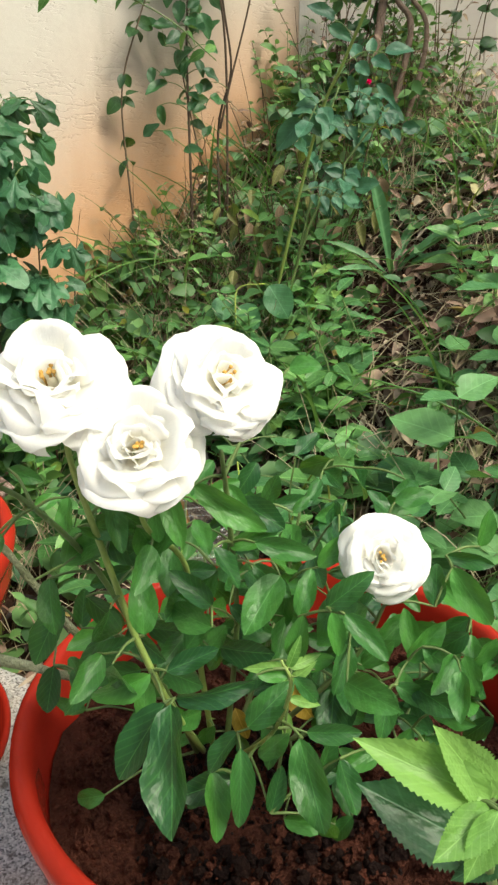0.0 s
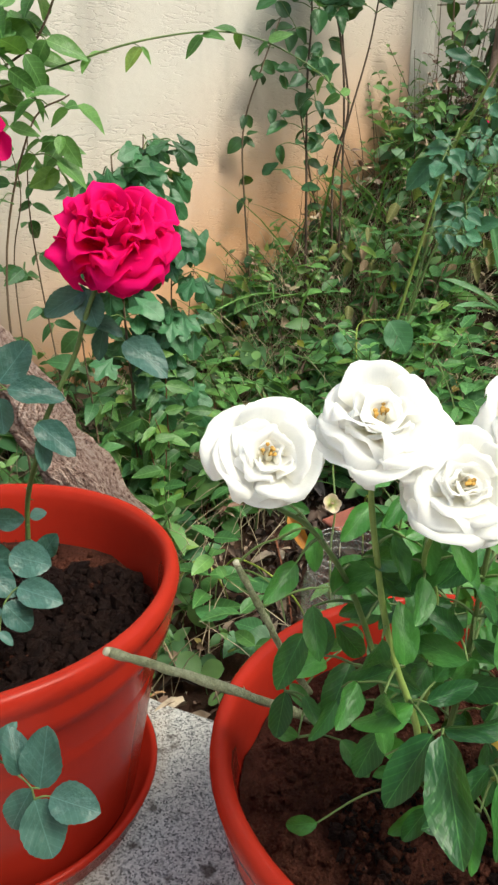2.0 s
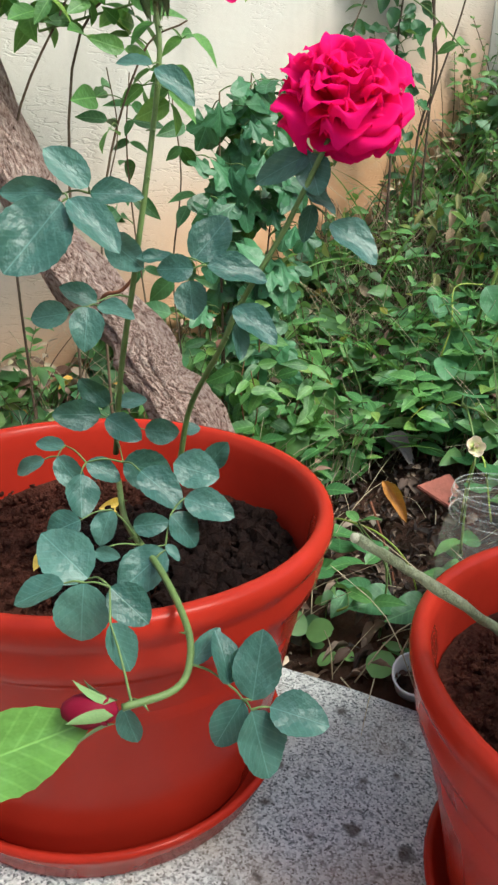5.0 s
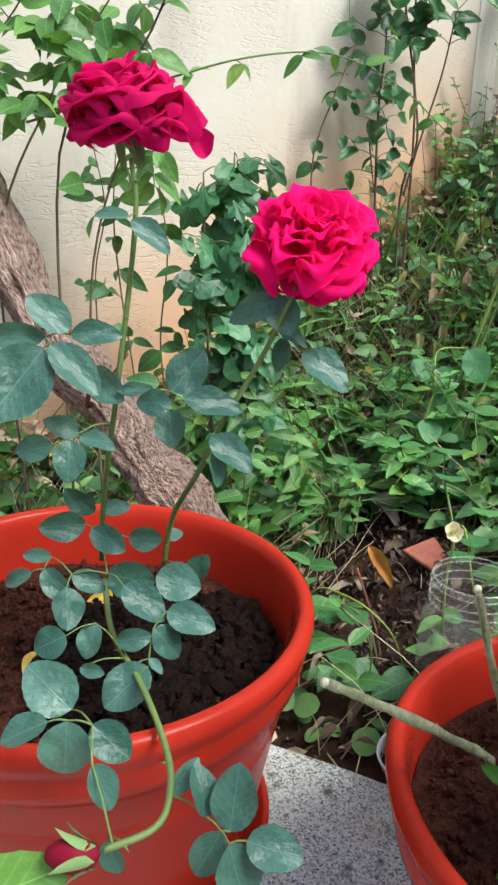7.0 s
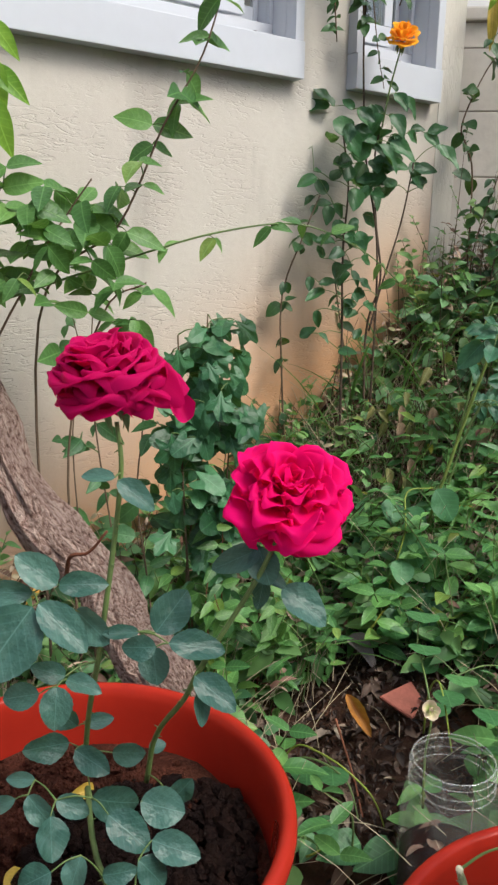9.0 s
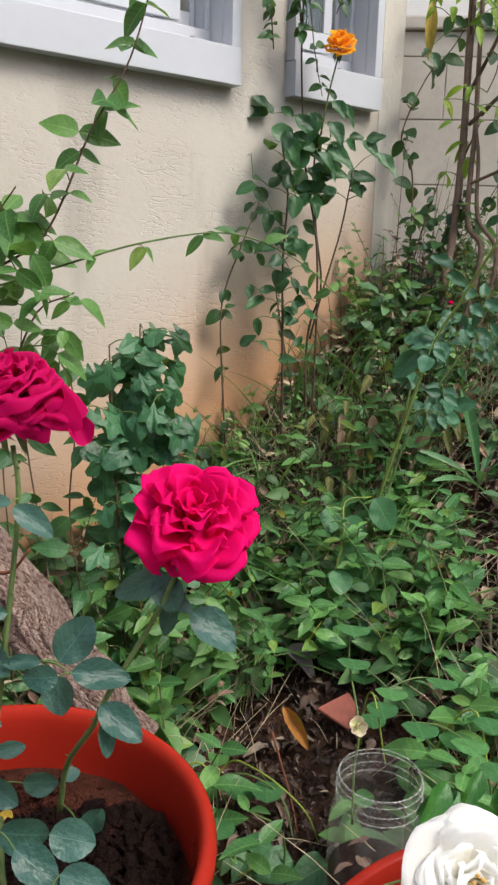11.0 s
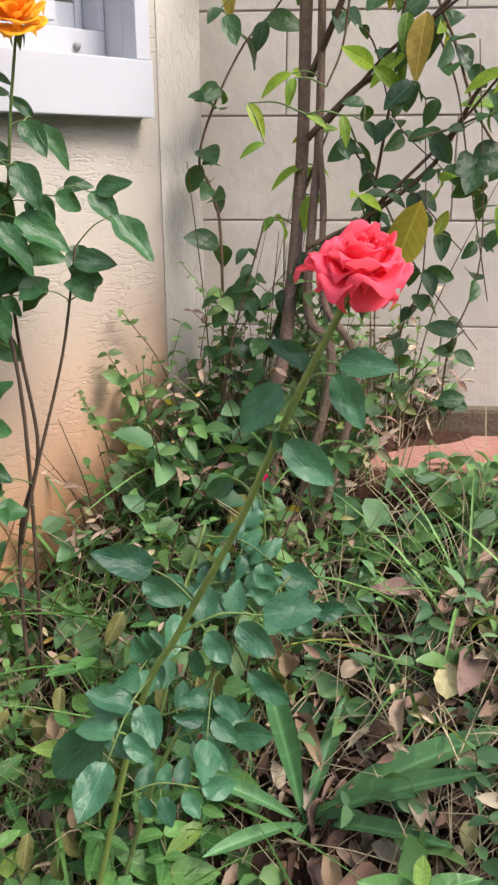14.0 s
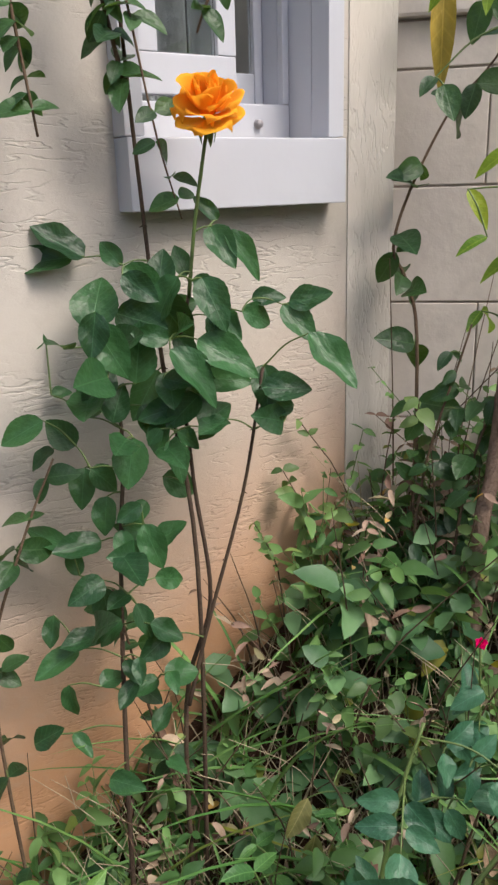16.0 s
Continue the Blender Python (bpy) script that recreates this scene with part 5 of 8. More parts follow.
def lime_leaf(bush, base, tip, width, darker=False):
    me = leaf_mesh("saw old" if darker else "saw", 0, SAW, m_rose_mid if darker else m_lime)
    part("leaf", me, bush, m=leaf_frame(base, tip, Vector((0.5, -0.4, 0.75)), width))
    BUSH[bush.name]["bases"].append(Vector(base))


lime_leaf(lime_plant, (-0.072, 0.223, 0.349), (-0.106, 0.192, 0.370), 0.37)
lime_leaf(lime_plant, (-0.074, 0.227, 0.346), (-0.087, 0.211, 0.377), 0.46)
lime_leaf(lime_plant, (-0.069, 0.219, 0.351), (-0.070, 0.193, 0.345), 0.55)
lime_leaf(lime_plant, (-0.068, 0.221, 0.352), (-0.051, 0.231, 0.339), 0.45)
lime_leaf(lime_plant, (-0.075, 0.231, 0.342), (-0.079, 0.243, 0.357), 0.45)
lime_leaf(lime_plant, (-0.066, 0.219, 0.353), (-0.062, 0.199, 0.338), 0.50)
# the two leaves underneath use the deeper green
lime_leaf(lime_plant, (-0.085, 0.242, 0.300), (-0.118, 0.209, 0.327), 0.55, True)
lime_leaf(lime_plant, (-0.074, 0.244, 0.309), (-0.082, 0.222, 0.300), 0.50, True)
stem(lime_plant, [(-0.080, 0.272, 0.210), (-0.075, 0.236, 0.299), (-0.074, 0.220, 0.349)], 0.0028, 0.0016)
join_stalks(lime_plant, 0.0009)

# ---------------------------------------------------------------- gnarled trunk
trunk_thing = thing("vine_trunk", (-0.84, 0.30, 0.0), "thick leaning vine trunk with fissured grey-brown bark", "trunk")
line = smooth_path([(-1.233, 0.135, 0.635), (-1.126, 0.157, 0.512), (-1.053, 0.167, 0.419), (-0.963, 0.190, 0.336), (-0.893, 0.223, 0.286), (-0.855, 0.231, 0.243), (-0.810, 0.252, 0.201), (-0.768, 0.278, 0.145)], 14)
bm = bmesh.new()
rings, sides, side = [], 64, None
for i, p in enumerate(line):
    d = (line[min(i + 1, len(line) - 1)] - line[max(i - 1, 0)]).normalized()
    side = side or d.orthogonal().normalized()
    side = (side - d * side.dot(d)).normalized()
    other = d.cross(side)
    r = 0.031 + 0.004 * math.sin(i * 0.33) + 0.004 * i / len(line)
    ring = []
    for k in range(sides):
        a = 2 * math.pi * k / sides
        ridge = noise.noise(Vector((math.cos(a) * 2.2, math.sin(a) * 2.2, i * 0.06))) * 0.14 + abs(noise.noise(Vector((math.cos(a) * 5.5, math.sin(a) * 5.5, i * 0.09 + 9)))) * 0.34 - 0.20 * max(0.0, noise.noise(Vector((math.cos(a) * 9, math.sin(a) * 9, i * 0.16 + 4))))
        ring.append(bm.verts.new(p + r * (0.88 + ridge) * (math.cos(a) * side + math.sin(a) * other)))
    rings.append(ring)
for a, b in zip(rings, rings[1:]):
    for k in range(sides):
        bm.faces.new((a[k], a[(k + 1) % sides], b[(k + 1) % sides], b[k]))
along = {v: (k / sides, i / len(line) * 3) for i, ring in enumerate(rings) for k, v in enumerate(ring)}
grain = bm.loops.layers.uv.new("UVMap")
for face in bm.faces:
    for loop in face.loops:
        loop[grain].uv = along[loop.vert]
part("trunk", bm, trunk_thing, material=m_bark)
part("side_twig", tube(bmesh.new(), [(-0.905, 0.185, 0.300), (-0.880, 0.180, 0.335), (-0.858, 0.192, 0.345), (-0.840, 0.205, 0.372)], 0.0028, 0.0014, 6, 6, 0.25), trunk_thing, "thin reddish twig growing from the trunk", material=m_redtwig)


# ---------------------------------------------------------------- vines on the house wall
JAS = [leaf_shape(0.46, 11, 0, 0.18, b, 0.40, 1, 0.05, 1.25) for b in (0.1, 0.3, 0.2)]


def vine(bush, points, count, size, spread, material, shapes, r0=0.002, stem_mat=None, pairs=True, wide=1.0, start=0.0):
    """A stem with leaves set in pairs along it."""
    stem(bush, points, r0, r0 * 0.5, stem_mat or m_twig, "stem", 6)
    line = smooth_path(points, 12)
    for k in range(count):
        p = line[int((start + (1 - start) * (k + R.random()) / count) * (len(line) - 2))]
        q = Vector(p) + Vector((R.uniform(-1, 1), R.uniform(-1, 1), R.uniform(-1, 1))) * spread
        for s in ((-1, 1) if pairs else (1,)):
            d = Vector((R.uniform(-0.7, 0.9), s * R.uniform(0.3, 1.0), R.uniform(-0.9, 0.35))).normalized()
            L = size * R.uniform(0.6, 1.2)
            i = R.randrange(len(shapes))
            face = Vector((0.7, -0.35, 0.7)) + Vector((R.uniform(-0.5, 0.5), R.uniform(-0.5, 0.5), R.uniform(-0.4, 0.4)))
            part("leaf", leaf_mesh(material.name, 10 + i, shapes[i], material), bush, m=leaf_frame(q, q + d * L, face, R.uniform(0.85, 1.15) * wide, R.uniform(-0.4, 0.4)))
            BUSH[bush.name]["bases"].append(q)


jasmine = start_bush("jasmine_vine", (-1.05, 0.25, 0.05), "jasmine vine with pointed green leaves climbing by the house wall", "vine", m_jas)
vine(jasmine, [(-1.00, 0.20, 0.10), (-1.084, 0.237, 0.567), (-1.033, 0.325, 0.686), (-1.0, 0.372, 0.805), (-0.973, 0.411, 0.886), (-0.962, 0.442, 0.99)], 13, 0.044, 0.020, m_jas, JAS, start=0.40, wide=1.15)
vine(jasmine, [(-1.02, 0.15, 0.10), (-1.10, 0.16, 0.45), (-1.05, 0.215, 0.625), (-1.05, 0.267, 0.700), (-1.03, 0.29, 0.74)], 34, 0.045, 0.050, m_jas, JAS, start=0.5, wide=1.15)
vine(jasmine, [(-1.04, 0.10, 0.10), (-1.12, 0.12, 0.50), (-1.10, 0.16, 0.66), (-1.08, 0.20, 0.73)], 32, 0.045, 0.050, m_jas, JAS, start=0.5, wide=1.15)
vine(jasmine, [(-1.06, 0.19, 0.60), (-1.017, 0.332, 0.649), (-0.975, 0.438, 0.682), (-0.959, 0.554, 0.694), (-0.926, 0.638, 0.663), (-0.892, 0.696, 0.611)], 9, 0.030, 0.006, m_jas, JAS, 0.0016, m_stem)
vine(jasmine, [(-1.02, 0.25, 0.10), (-1.06, 0.26, 0.40), (-1.03, 0.30, 0.58), (-0.99, 0.34, 0.62)], 17, 0.040, 0.045, m_jas, JAS, start=0.5, wide=1.15)
vine(jasmine, [(-1.00, 0.02, 0.05), (-1.10, -0.02, 0.45), (-1.08, 0.0, 0.75), (-1.06, 0.06, 0.95)], 30, 0.045, 0.05, m_jas, JAS, start=0.4, wide=1.15)
m_lime_long = leaf_material("lime_long_leaf", (0.13, 0.30, 0.03), (0.30, 0.52, 0.07), 0.42, 0.0, thin=0.5)
stem(jasmine, [(-1.10, -0.02, 0.45), (-1.15, 0.16, 0.74), (-1.15, 0.215, 0.83), (-1.16, 0.225, 0.93)], 0.0016, 0.0010, m_stem)
for base, tip in (((-1.155, 0.222, 0.880), (-1.135, 0.222, 0.815)), ((-1.153, 0.222, 0.872), (-1.120, 0.250, 0.835)), ((-1.150, 0.216, 0.835), (-1.122, 0.226, 0.770)), ((-1.150, 0.214, 0.830), (-1.135, 0.185, 0.785)), ((-1.160, 0.225, 0.925), (-1.140, 0.250, 0.885))):
    part("leaf", leaf_mesh("lime long", 0, JAS[1], m_lime_long), jasmine, "long lime-green leaf", leaf_frame(base, tip, (0.75, -0.5, 0.35), 0.95))
    BUSH[jasmine.name]["bases"].append(Vector(base))
join_stalks(jasmine, 0.0007, 0.09)

hibiscus = start_bush("shrub", (-0.98, 0.42, 0.05), "leafy shrub with broad blue-green lobed leaves against the wall", "shrub", m_rose_mid)
BROAD = [leaf_shape(0.80, 14, 0.02, 0.16, b, 0.38, 2, 0.16, 1.1) for b in (0.15, 0.3)]


def lobed_shape(lobes, depth, crinkle, seed):
    """A hand-shaped leaf from the origin along +y, one long: rings of points out to a lobed rim, puckered between its veins."""
    pick = random.Random(seed)
    verts, faces, n = [(0, 0.02, 0)], [], lobes * 8
    for ring in (0.35, 0.7, 1.0):
        for k in range(n + 1):
            a = -2.25 + 4.5 * k / n
            wave = 0.5 + 0.5 * math.cos(a / 4.5 * 2 * math.pi * (lobes - 1))
            r = (0.62 - 0.14 * abs(a) / 2.25) * (1 - depth * (1 - wave) * ring) * ring * (1 + 0.03 * (k % 2) * (ring == 1.0))
            verts.append((r * math.sin(a), 0.36 + r * math.cos(a), -0.30 * r * r - crinkle * (wave - 0.5) * r + pick.uniform(-0.012, 0.012)))
    for k in range(n):
        faces.append((0, 1 + k, 2 + k))
        for ring in range(2):
            p = 1 + ring * (n + 1) + k
            faces.append((p, p + n + 1, p + n + 2, p + 1))
    return verts, faces


HAND = [lobed_shape(5, 0.30, 0.14, 3), lobed_shape(3, 0.34, 0.18, 4)]
vine(hibiscus, [(-0.98, 0.42, 0.03), (-1.00, 0.42, 0.30), (-1.005, 0.435, 0.45), (-1.02, 0.450, 0.575)], 27, 0.052, 0.036, m_rose_mid, HAND, wide=0.92)
vine(hibiscus, [(-0.97, 0.45, 0.03), (-0.99, 0.46, 0.25), (-0.99, 0.47, 0.44)], 17, 0.050, 0.034, m_rose_mid, HAND, wide=0.92)
m_hang = leaf_material("broad_lobed_leaf", (0.022, 0.092, 0.040), (0.075, 0.215, 0.092), 0.42, 0.08, thin=0.3)
stem(hibiscus, [(-0.96, 0.40, 0.02), (-0.985, 0.395, 0.25), (-1.0, 0.395, 0.42), (-1.015, 0.40, 0.55)], 0.0020, 0.0011, m_twig)
hang = random.Random(12)
for line in BUSH[hibiscus.name]["stems"]:
    spots = [p for p in line if p.z > 0.17]
    for _ in range(26):
        p = hang.choice(spots) + Vector((hang.uniform(-0.01, 0.04), hang.uniform(-0.035, 0.035), hang.uniform(-0.02, 0.02)))
        d = Vector((hang.uniform(-0.1, 0.9), hang.uniform(-0.8, 0.7), hang.uniform(-1.2, -0.1))).normalized()
        face = Vector((0.75 + hang.uniform(-0.3, 0.3), -0.50 + hang.uniform(-0.4, 0.4), 0.45 + hang.uniform(-0.2, 0.5)))
        i = hang.randrange(2)
        part("leaf", leaf_mesh("broad lobed", i, HAND[i], m_hang), hibiscus, m=leaf_frame(p, p + d * hang.uniform(0.030, 0.056), face, hang.uniform(0.8, 1.0)))
        BUSH[hibiscus.name]["bases"].append(p)
join_stalks(hibiscus, 0.0008, 0.09)

tangle = start_bush("climber", (-0.93, 0.40, 0.0), "low tangle of light green climbing shoots behind the gnarled trunk", "climber", m_jas)
for x, y, dx, dy, h, n in ((-0.94, 0.34, -0.03, 0.02, 0.27, 12), (-0.93, 0.38, 0.01, 0.03, 0.24, 13), (-0.91, 0.42, -0.02, -0.03, 0.26, 13), (-0.92, 0.46, 0.02, 0.02, 0.25, 13), (-0.90, 0.50, 0.01, -0.02, 0.20, 12), (-0.96, 0.30, -0.03, -0.02, 0.22, 9), (-0.95, 0.43, 0.0, 0.0, 0.32, 13)):
    z = ground_z(x, y) - 0.01
    vine(tangle, [(x, y, z), (x + dx * 0.3, y + dy * 0.6, z + h * 0.4), (x + dx, y + dy, z + h * 0.75), (x + dx * 1.8, y + dy * 0.4, z + h)], n, 0.036, 0.022, m_jas, JAS, 0.0012, m_redtwig if n % 2 else m_stem, start=0.25)
join_stalks(tangle, 0.0006, 0.07)

climber = start_bush("climber", (-0.99, 0.36, 0.03), "slender climber with pointed green leaves beside the gnarled trunk", "climber", m_jas)
m_climb = leaf_material("climber_leaf", (0.030, 0.110, 0.040), (0.090, 0.230, 0.075), 0.45, 0.04)
vine(climber, [(-0.975, 0.300, ground_z(-0.975, 0.300) - 0.01)] + [(-0.991, 0.299, 0.099), (-1.030, 0.310, 0.245), (-1.076, 0.311, 0.388), (-1.101, 0.314, 0.487), (-1.115, 0.326, 0.571)], 13, 0.040, 0.016, m_climb, JAS, 0.0017)
vine(climber, [(-0.955, 0.338, ground_z(-0.955, 0.338) - 0.01)] + [(-0.967, 0.337, 0.100), (-0.999, 0.341, 0.218), (-1.040, 0.349, 0.331), (-1.059, 0.371, 0.446), (-1.095, 0.377, 0.544)], 14, 0.042, 0.018, m_climb, JAS, 0.0017)
vine(climber, [(-0.952, 0.386, ground_z(-0.952, 0.386) - 0.01)] + [(-0.964, 0.388, 0.115), (-0.987, 0.395, 0.213), (-0.999, 0.413, 0.303), (-1.017, 0.439, 0.389), (-1.049, 0.447, 0.482)], 15, 0.042, 0.020, m_climb, JAS, 0.0017)
vine(climber, [(-0.990, 0.272, ground_z(-0.990, 0.272) - 0.01)] + [(-1.019, 0.270, 0.119), (-1.070, 0.276, 0.286), (-1.103, 0.286, 0.415), (-1.121, 0.311, 0.500), (-1.142, 0.307, 0.577)], 10, 0.036, 0.014, m_climb, JAS, 0.0015)
join_stalks(climber, 0.0007, 0.06)

creeper = start_bush("creeper", (-1.20, 0.76, 0.20), "thin creeper with small dark leaves on the plaster wall", "creeper", m_creeper)
OVAL = [leaf_shape(0.62, 10, 0, 0.2, b, 0.45, 1, 0.05, 1.0) for b in (0.15, 0.3)]
vine(creeper, [(-1.19, 0.74, 0.20), (-1.205, 0.73, 0.45), (-1.215, 0.735, 0.58), (-1.20, 0.765, 0.68), (-1.20, 0.80, 0.75)], 12, 0.030, 0.006, m_creeper, OVAL)
vine(creeper, [(-1.17, 0.90, 0.30), (-1.19, 0.86, 0.50), (-1.20, 0.84, 0.62)], 10, 0.026, 0.01, m_creeper, OVAL)
join_stalks(creeper, 0.0006, 0.05)

pil_creeper = start_bush("creeper", (-1.17, 1.17, 0.45), "ivy-like creeper rising past the corner of the wall", "creeper", m_creeper)
vine(pil_creeper, [(-1.15, 1.15, 0.45), (-1.179, 1.178, 0.779), (-1.204, 1.184, 0.855), (-1.215, 1.175, 0.889), (-1.21, 1.19, 0.943), (-1.205, 1.236, 1.017), (-1.19, 1.28, 1.065), (-1.15, 1.31, 1.15)], 13, 0.040, 0.004, m_creeper, OVAL)
vine(pil_creeper, [(-1.12, 1.12, 0.45), (-1.15, 1.16, 0.65), (-1.13, 1.20, 0.82)], 22, 0.028, 0.016, m_creeper, OVAL)
vine(pil_creeper, [(-1.10, 1.14, 0.45), (-1.12, 1.20, 0.68), (-1.09, 1.24, 0.80)], 20, 0.028, 0.016, m_creeper, OVAL)
join_stalks(pil_creeper, 0.0006, 0.05)

# ---------------------------------------------------------------- yellow rose
YEL = petal_set(m_yellow_petal, 60, 0.06, 0.5)
yellow_bush = start_bush("rose_bush", (-1.13, 0.85, 0.30), "tall orange-yellow rose bush with oval green leaves against the house wall", "rose bush", m_rose_mid)
stem(yellow_bush, [(-1.12, 0.86, 0.30), (-1.152, 0.881, 0.511), (-1.154, 0.912, 0.607), (-1.175, 0.913, 0.711), (-1.185, 0.912, 0.823), (-1.180, 0.920, 0.87)], 0.0023, 0.0015, m_dark_twig, thorns=8)
stem(yellow_bush, [(-1.180, 0.920, 0.868), (-1.170, 0.924, 0.93), (-1.154, 0.928, 0.992)], 0.0017, 0.0014)
stem(yellow_bush, [(-1.13, 0.88, 0.30), (-1.154, 0.901, 0.645), (-1.194, 0.90, 0.811), (-1.21, 0.896, 0.977), (-1.20, 0.885, 1.087), (-1.19, 0.87, 1.2)], 0.0022, 0.0013, m_dark_twig, thorns=8)
stem(yellow_bush, [(-1.12, 0.80, 0.28), (-1.145, 0.817, 0.485), (-1.181, 0.842, 0.651), (-1.191, 0.857, 0.766), (-1.20, 0.846, 0.858)], 0.0025, 0.0014, m_dark_twig, thorns=8)
stem(yellow_bush, [(-1.143, 0.879, 0.517), (-1.144, 0.904, 0.593), (-1.14, 0.941, 0.707), (-1.14, 0.964, 0.811)], 0.0020, 0.0013, m_dark_twig, thorns=6)
rose_leaf(yellow_bush, (-1.233, 0.855, 0.902), (-1.252, 0.818, 0.926), 0.60)
rose_leaf(yellow_bush, (-1.238, 0.848, 0.903), (-1.270, 0.797, 0.895), 0.40)
rose_leaf(yellow_bush, (-1.255, 0.823, 0.841), (-1.266, 0.798, 0.833), 0.80)
rose_leaf(yellow_bush, (-1.196, 0.842, 0.849), (-1.208, 0.855, 0.892), 0.85)
rose_leaf(yellow_bush, (-1.205, 0.875, 0.896), (-1.223, 0.863, 0.915), 0.60)
rose_leaf(yellow_bush, (-1.184, 0.895, 0.874), (-1.193, 0.906, 0.908), 0.70)
rose_leaf(yellow_bush, (-1.184, 0.921, 0.885), (-1.193, 0.917, 0.911), 0.60)
rose_leaf(yellow_bush, (-1.166, 0.934, 0.924), (-1.138, 0.939, 0.897), 0.60)
rose_leaf(yellow_bush, (-1.158, 0.944, 0.920), (-1.133, 0.963, 0.888), 0.45)
rose_leaf(yellow_bush, (-1.173, 0.946, 0.928), (-1.179, 0.930, 0.948), 0.50)
rose_leaf(yellow_bush, (-1.161, 0.891, 0.841), (-1.173, 0.863, 0.847), 0.60)
rose_leaf(yellow_bush, (-1.150, 0.885, 0.835), (-1.117, 0.912, 0.799), 0.50)
rose_leaf(yellow_bush, (-1.149, 0.909, 0.840), (-1.113, 0.943, 0.815), 0.55)
rose_leaf(yellow_bush, (-1.176, 0.866, 0.806), (-1.181, 0.877, 0.854), 0.75)
rose_leaf(yellow_bush, (-1.239, 0.817, 0.792), (-1.234, 0.833, 0.795), 0.70)
rose_leaf(yellow_bush, (-1.209, 0.798, 0.780), (-1.221, 0.765, 0.763), 0.60)
rose_leaf(yellow_bush, (-1.208, 0.823, 0.754), (-1.221, 0.804, 0.776), 0.80)
rose_leaf(yellow_bush, (-1.227, 0.810, 0.749), (-1.227, 0.788, 0.739), 0.70)
rose_leaf(yellow_bush, (-1.210, 0.834, 0.776), (-1.207, 0.854, 0.797), 0.80)
rose_leaf(yellow_bush, (-1.187, 0.848, 0.774), (-1.187, 0.859, 0.805), 0.70)
rose_leaf(yellow_bush, (-1.165, 0.880, 0.768), (-1.168, 0.869, 0.755), 0.70)
rose_leaf(yellow_bush, (-1.159, 0.884, 0.759), (-1.138, 0.887, 0.731), 0.60)
rose_leaf(yellow_bush, (-1.209, 0.829, 0.733), (-1.195, 0.816, 0.705), 0.70)
rose_leaf(yellow_bush, (-1.193, 0.840, 0.710), (-1.184, 0.829, 0.680), 0.70)
rose_leaf(yellow_bush, (-1.198, 0.806, 0.668), (-1.226, 0.777, 0.689), 0.40)
rose_leaf(yellow_bush, (-1.171, 0.841, 0.687), (-1.153, 0.836, 0.664), 0.60)
rose_leaf(yellow_bush, (-1.162, 0.857, 0.691), (-1.144, 0.864, 0.655), 0.60)
rose_leaf(yellow_bush, (-1.198, 0.811, 0.643), (-1.212, 0.808, 0.665), 0.60)
rose_leaf(yellow_bush, (-1.177, 0.822, 0.638), (-1.162, 0.822, 0.597), 0.55)
rose_leaf(yellow_bush, (-1.158, 0.843, 0.624), (-1.144, 0.849, 0.596), 0.55)
rose_leaf(yellow_bush, (-1.174, 0.796, 0.590), (-1.178, 0.756, 0.573), 0.50)
rose_leaf(yellow_bush, (-1.201, 0.786, 0.612), (-1.194, 0.778, 0.586), 0.60)
rose_leaf(yellow_bush, (-1.180, 0.785, 0.555), (-1.172, 0.783, 0.526), 0.55)
rose_leaf(yellow_bush, (-1.159, 0.829, 0.574), (-1.137, 0.833, 0.560), 0.50)
rose_leaf(yellow_bush, (-1.183, 0.751, 0.508), (-1.166, 0.774, 0.526), 0.60)
rose_leaf(yellow_bush, (-1.168, 0.781, 0.516), (-1.147, 0.789, 0.503), 0.50)
rose_leaf(yellow_bush, (-1.151, 0.962, 0.866), (-1.134, 0.983, 0.870), 0.60)
rose_leaf(yellow_bush, (-1.136, 0.982, 0.861), (-1.110, 0.996, 0.833), 0.60)
rose_leaf(yellow_bush, (-1.133, 0.986, 0.861), (-1.112, 1.015, 0.869), 0.60)
rose_leaf(yellow_bush, (-1.111, 0.989, 0.840), (-1.080, 1.012, 0.796), 0.50)
for line, low, high, count in ((0, 0.74, 0.88, 12), (2, 0.74, 0.88, 10), (3, 0.46, 0.86, 36), (4, 0.76, 0.82, 5)):
    spots = [p for p in BUSH[yellow_bush.name]["stems"][line] if low < p.z < high]
    for _ in range(count):
        p = R.choice(spots) + Vector((R.uniform(-0.01, 0.035), R.uniform(-0.035, 0.035), R.uniform(-0.02, 0.02)))
        d = Vector((R.uniform(-0.2, 0.7), R.uniform(-1.0, 1.0), R.uniform(-0.8, 0.5))).normalized()
        rose_leaf(yellow_bush, p, p + d * R.uniform(0.024, 0.044) * (1.0 if p.z > 0.6 else 0.8), R.uniform(0.55, 0.75))
crowd = random.Random(19)
for _ in range(16):
    p = Vector((crowd.uniform(-1.20, -1.155), crowd.uniform(0.825, 0.925), crowd.uniform(0.775, 0.905)))
    d = Vector((crowd.uniform(0.0, 0.7), crowd.uniform(-0.9, 0.9), crowd.uniform(-1.0, 0.2))).normalized()
    rose_leaf(yellow_bush, p, p + d * crowd.uniform(0.034, 0.052), crowd.uniform(0.58, 0.75))
join_stalks(yellow_bush, 0.0007)
bloom(yellow_bush, (-1.151, 0.928, 1.006), (0.45, -0.25, 0.85), 0.061, [(3, 0.22, 84, 0.20, 0.02, 0), (4, 0.28, 74, 0.16, 0.05, 0), (5, 0.34, 58, 0.11, 0.08, 1), (6, 0.40, 40, 0.05, 0.10, 2), (6, 0.44, 20, 0.0, 0.10, 3), (5, 0.44, -4, -0.05, 0.09, 4)], YEL, "open orange-yellow rose", 0.4, 12)
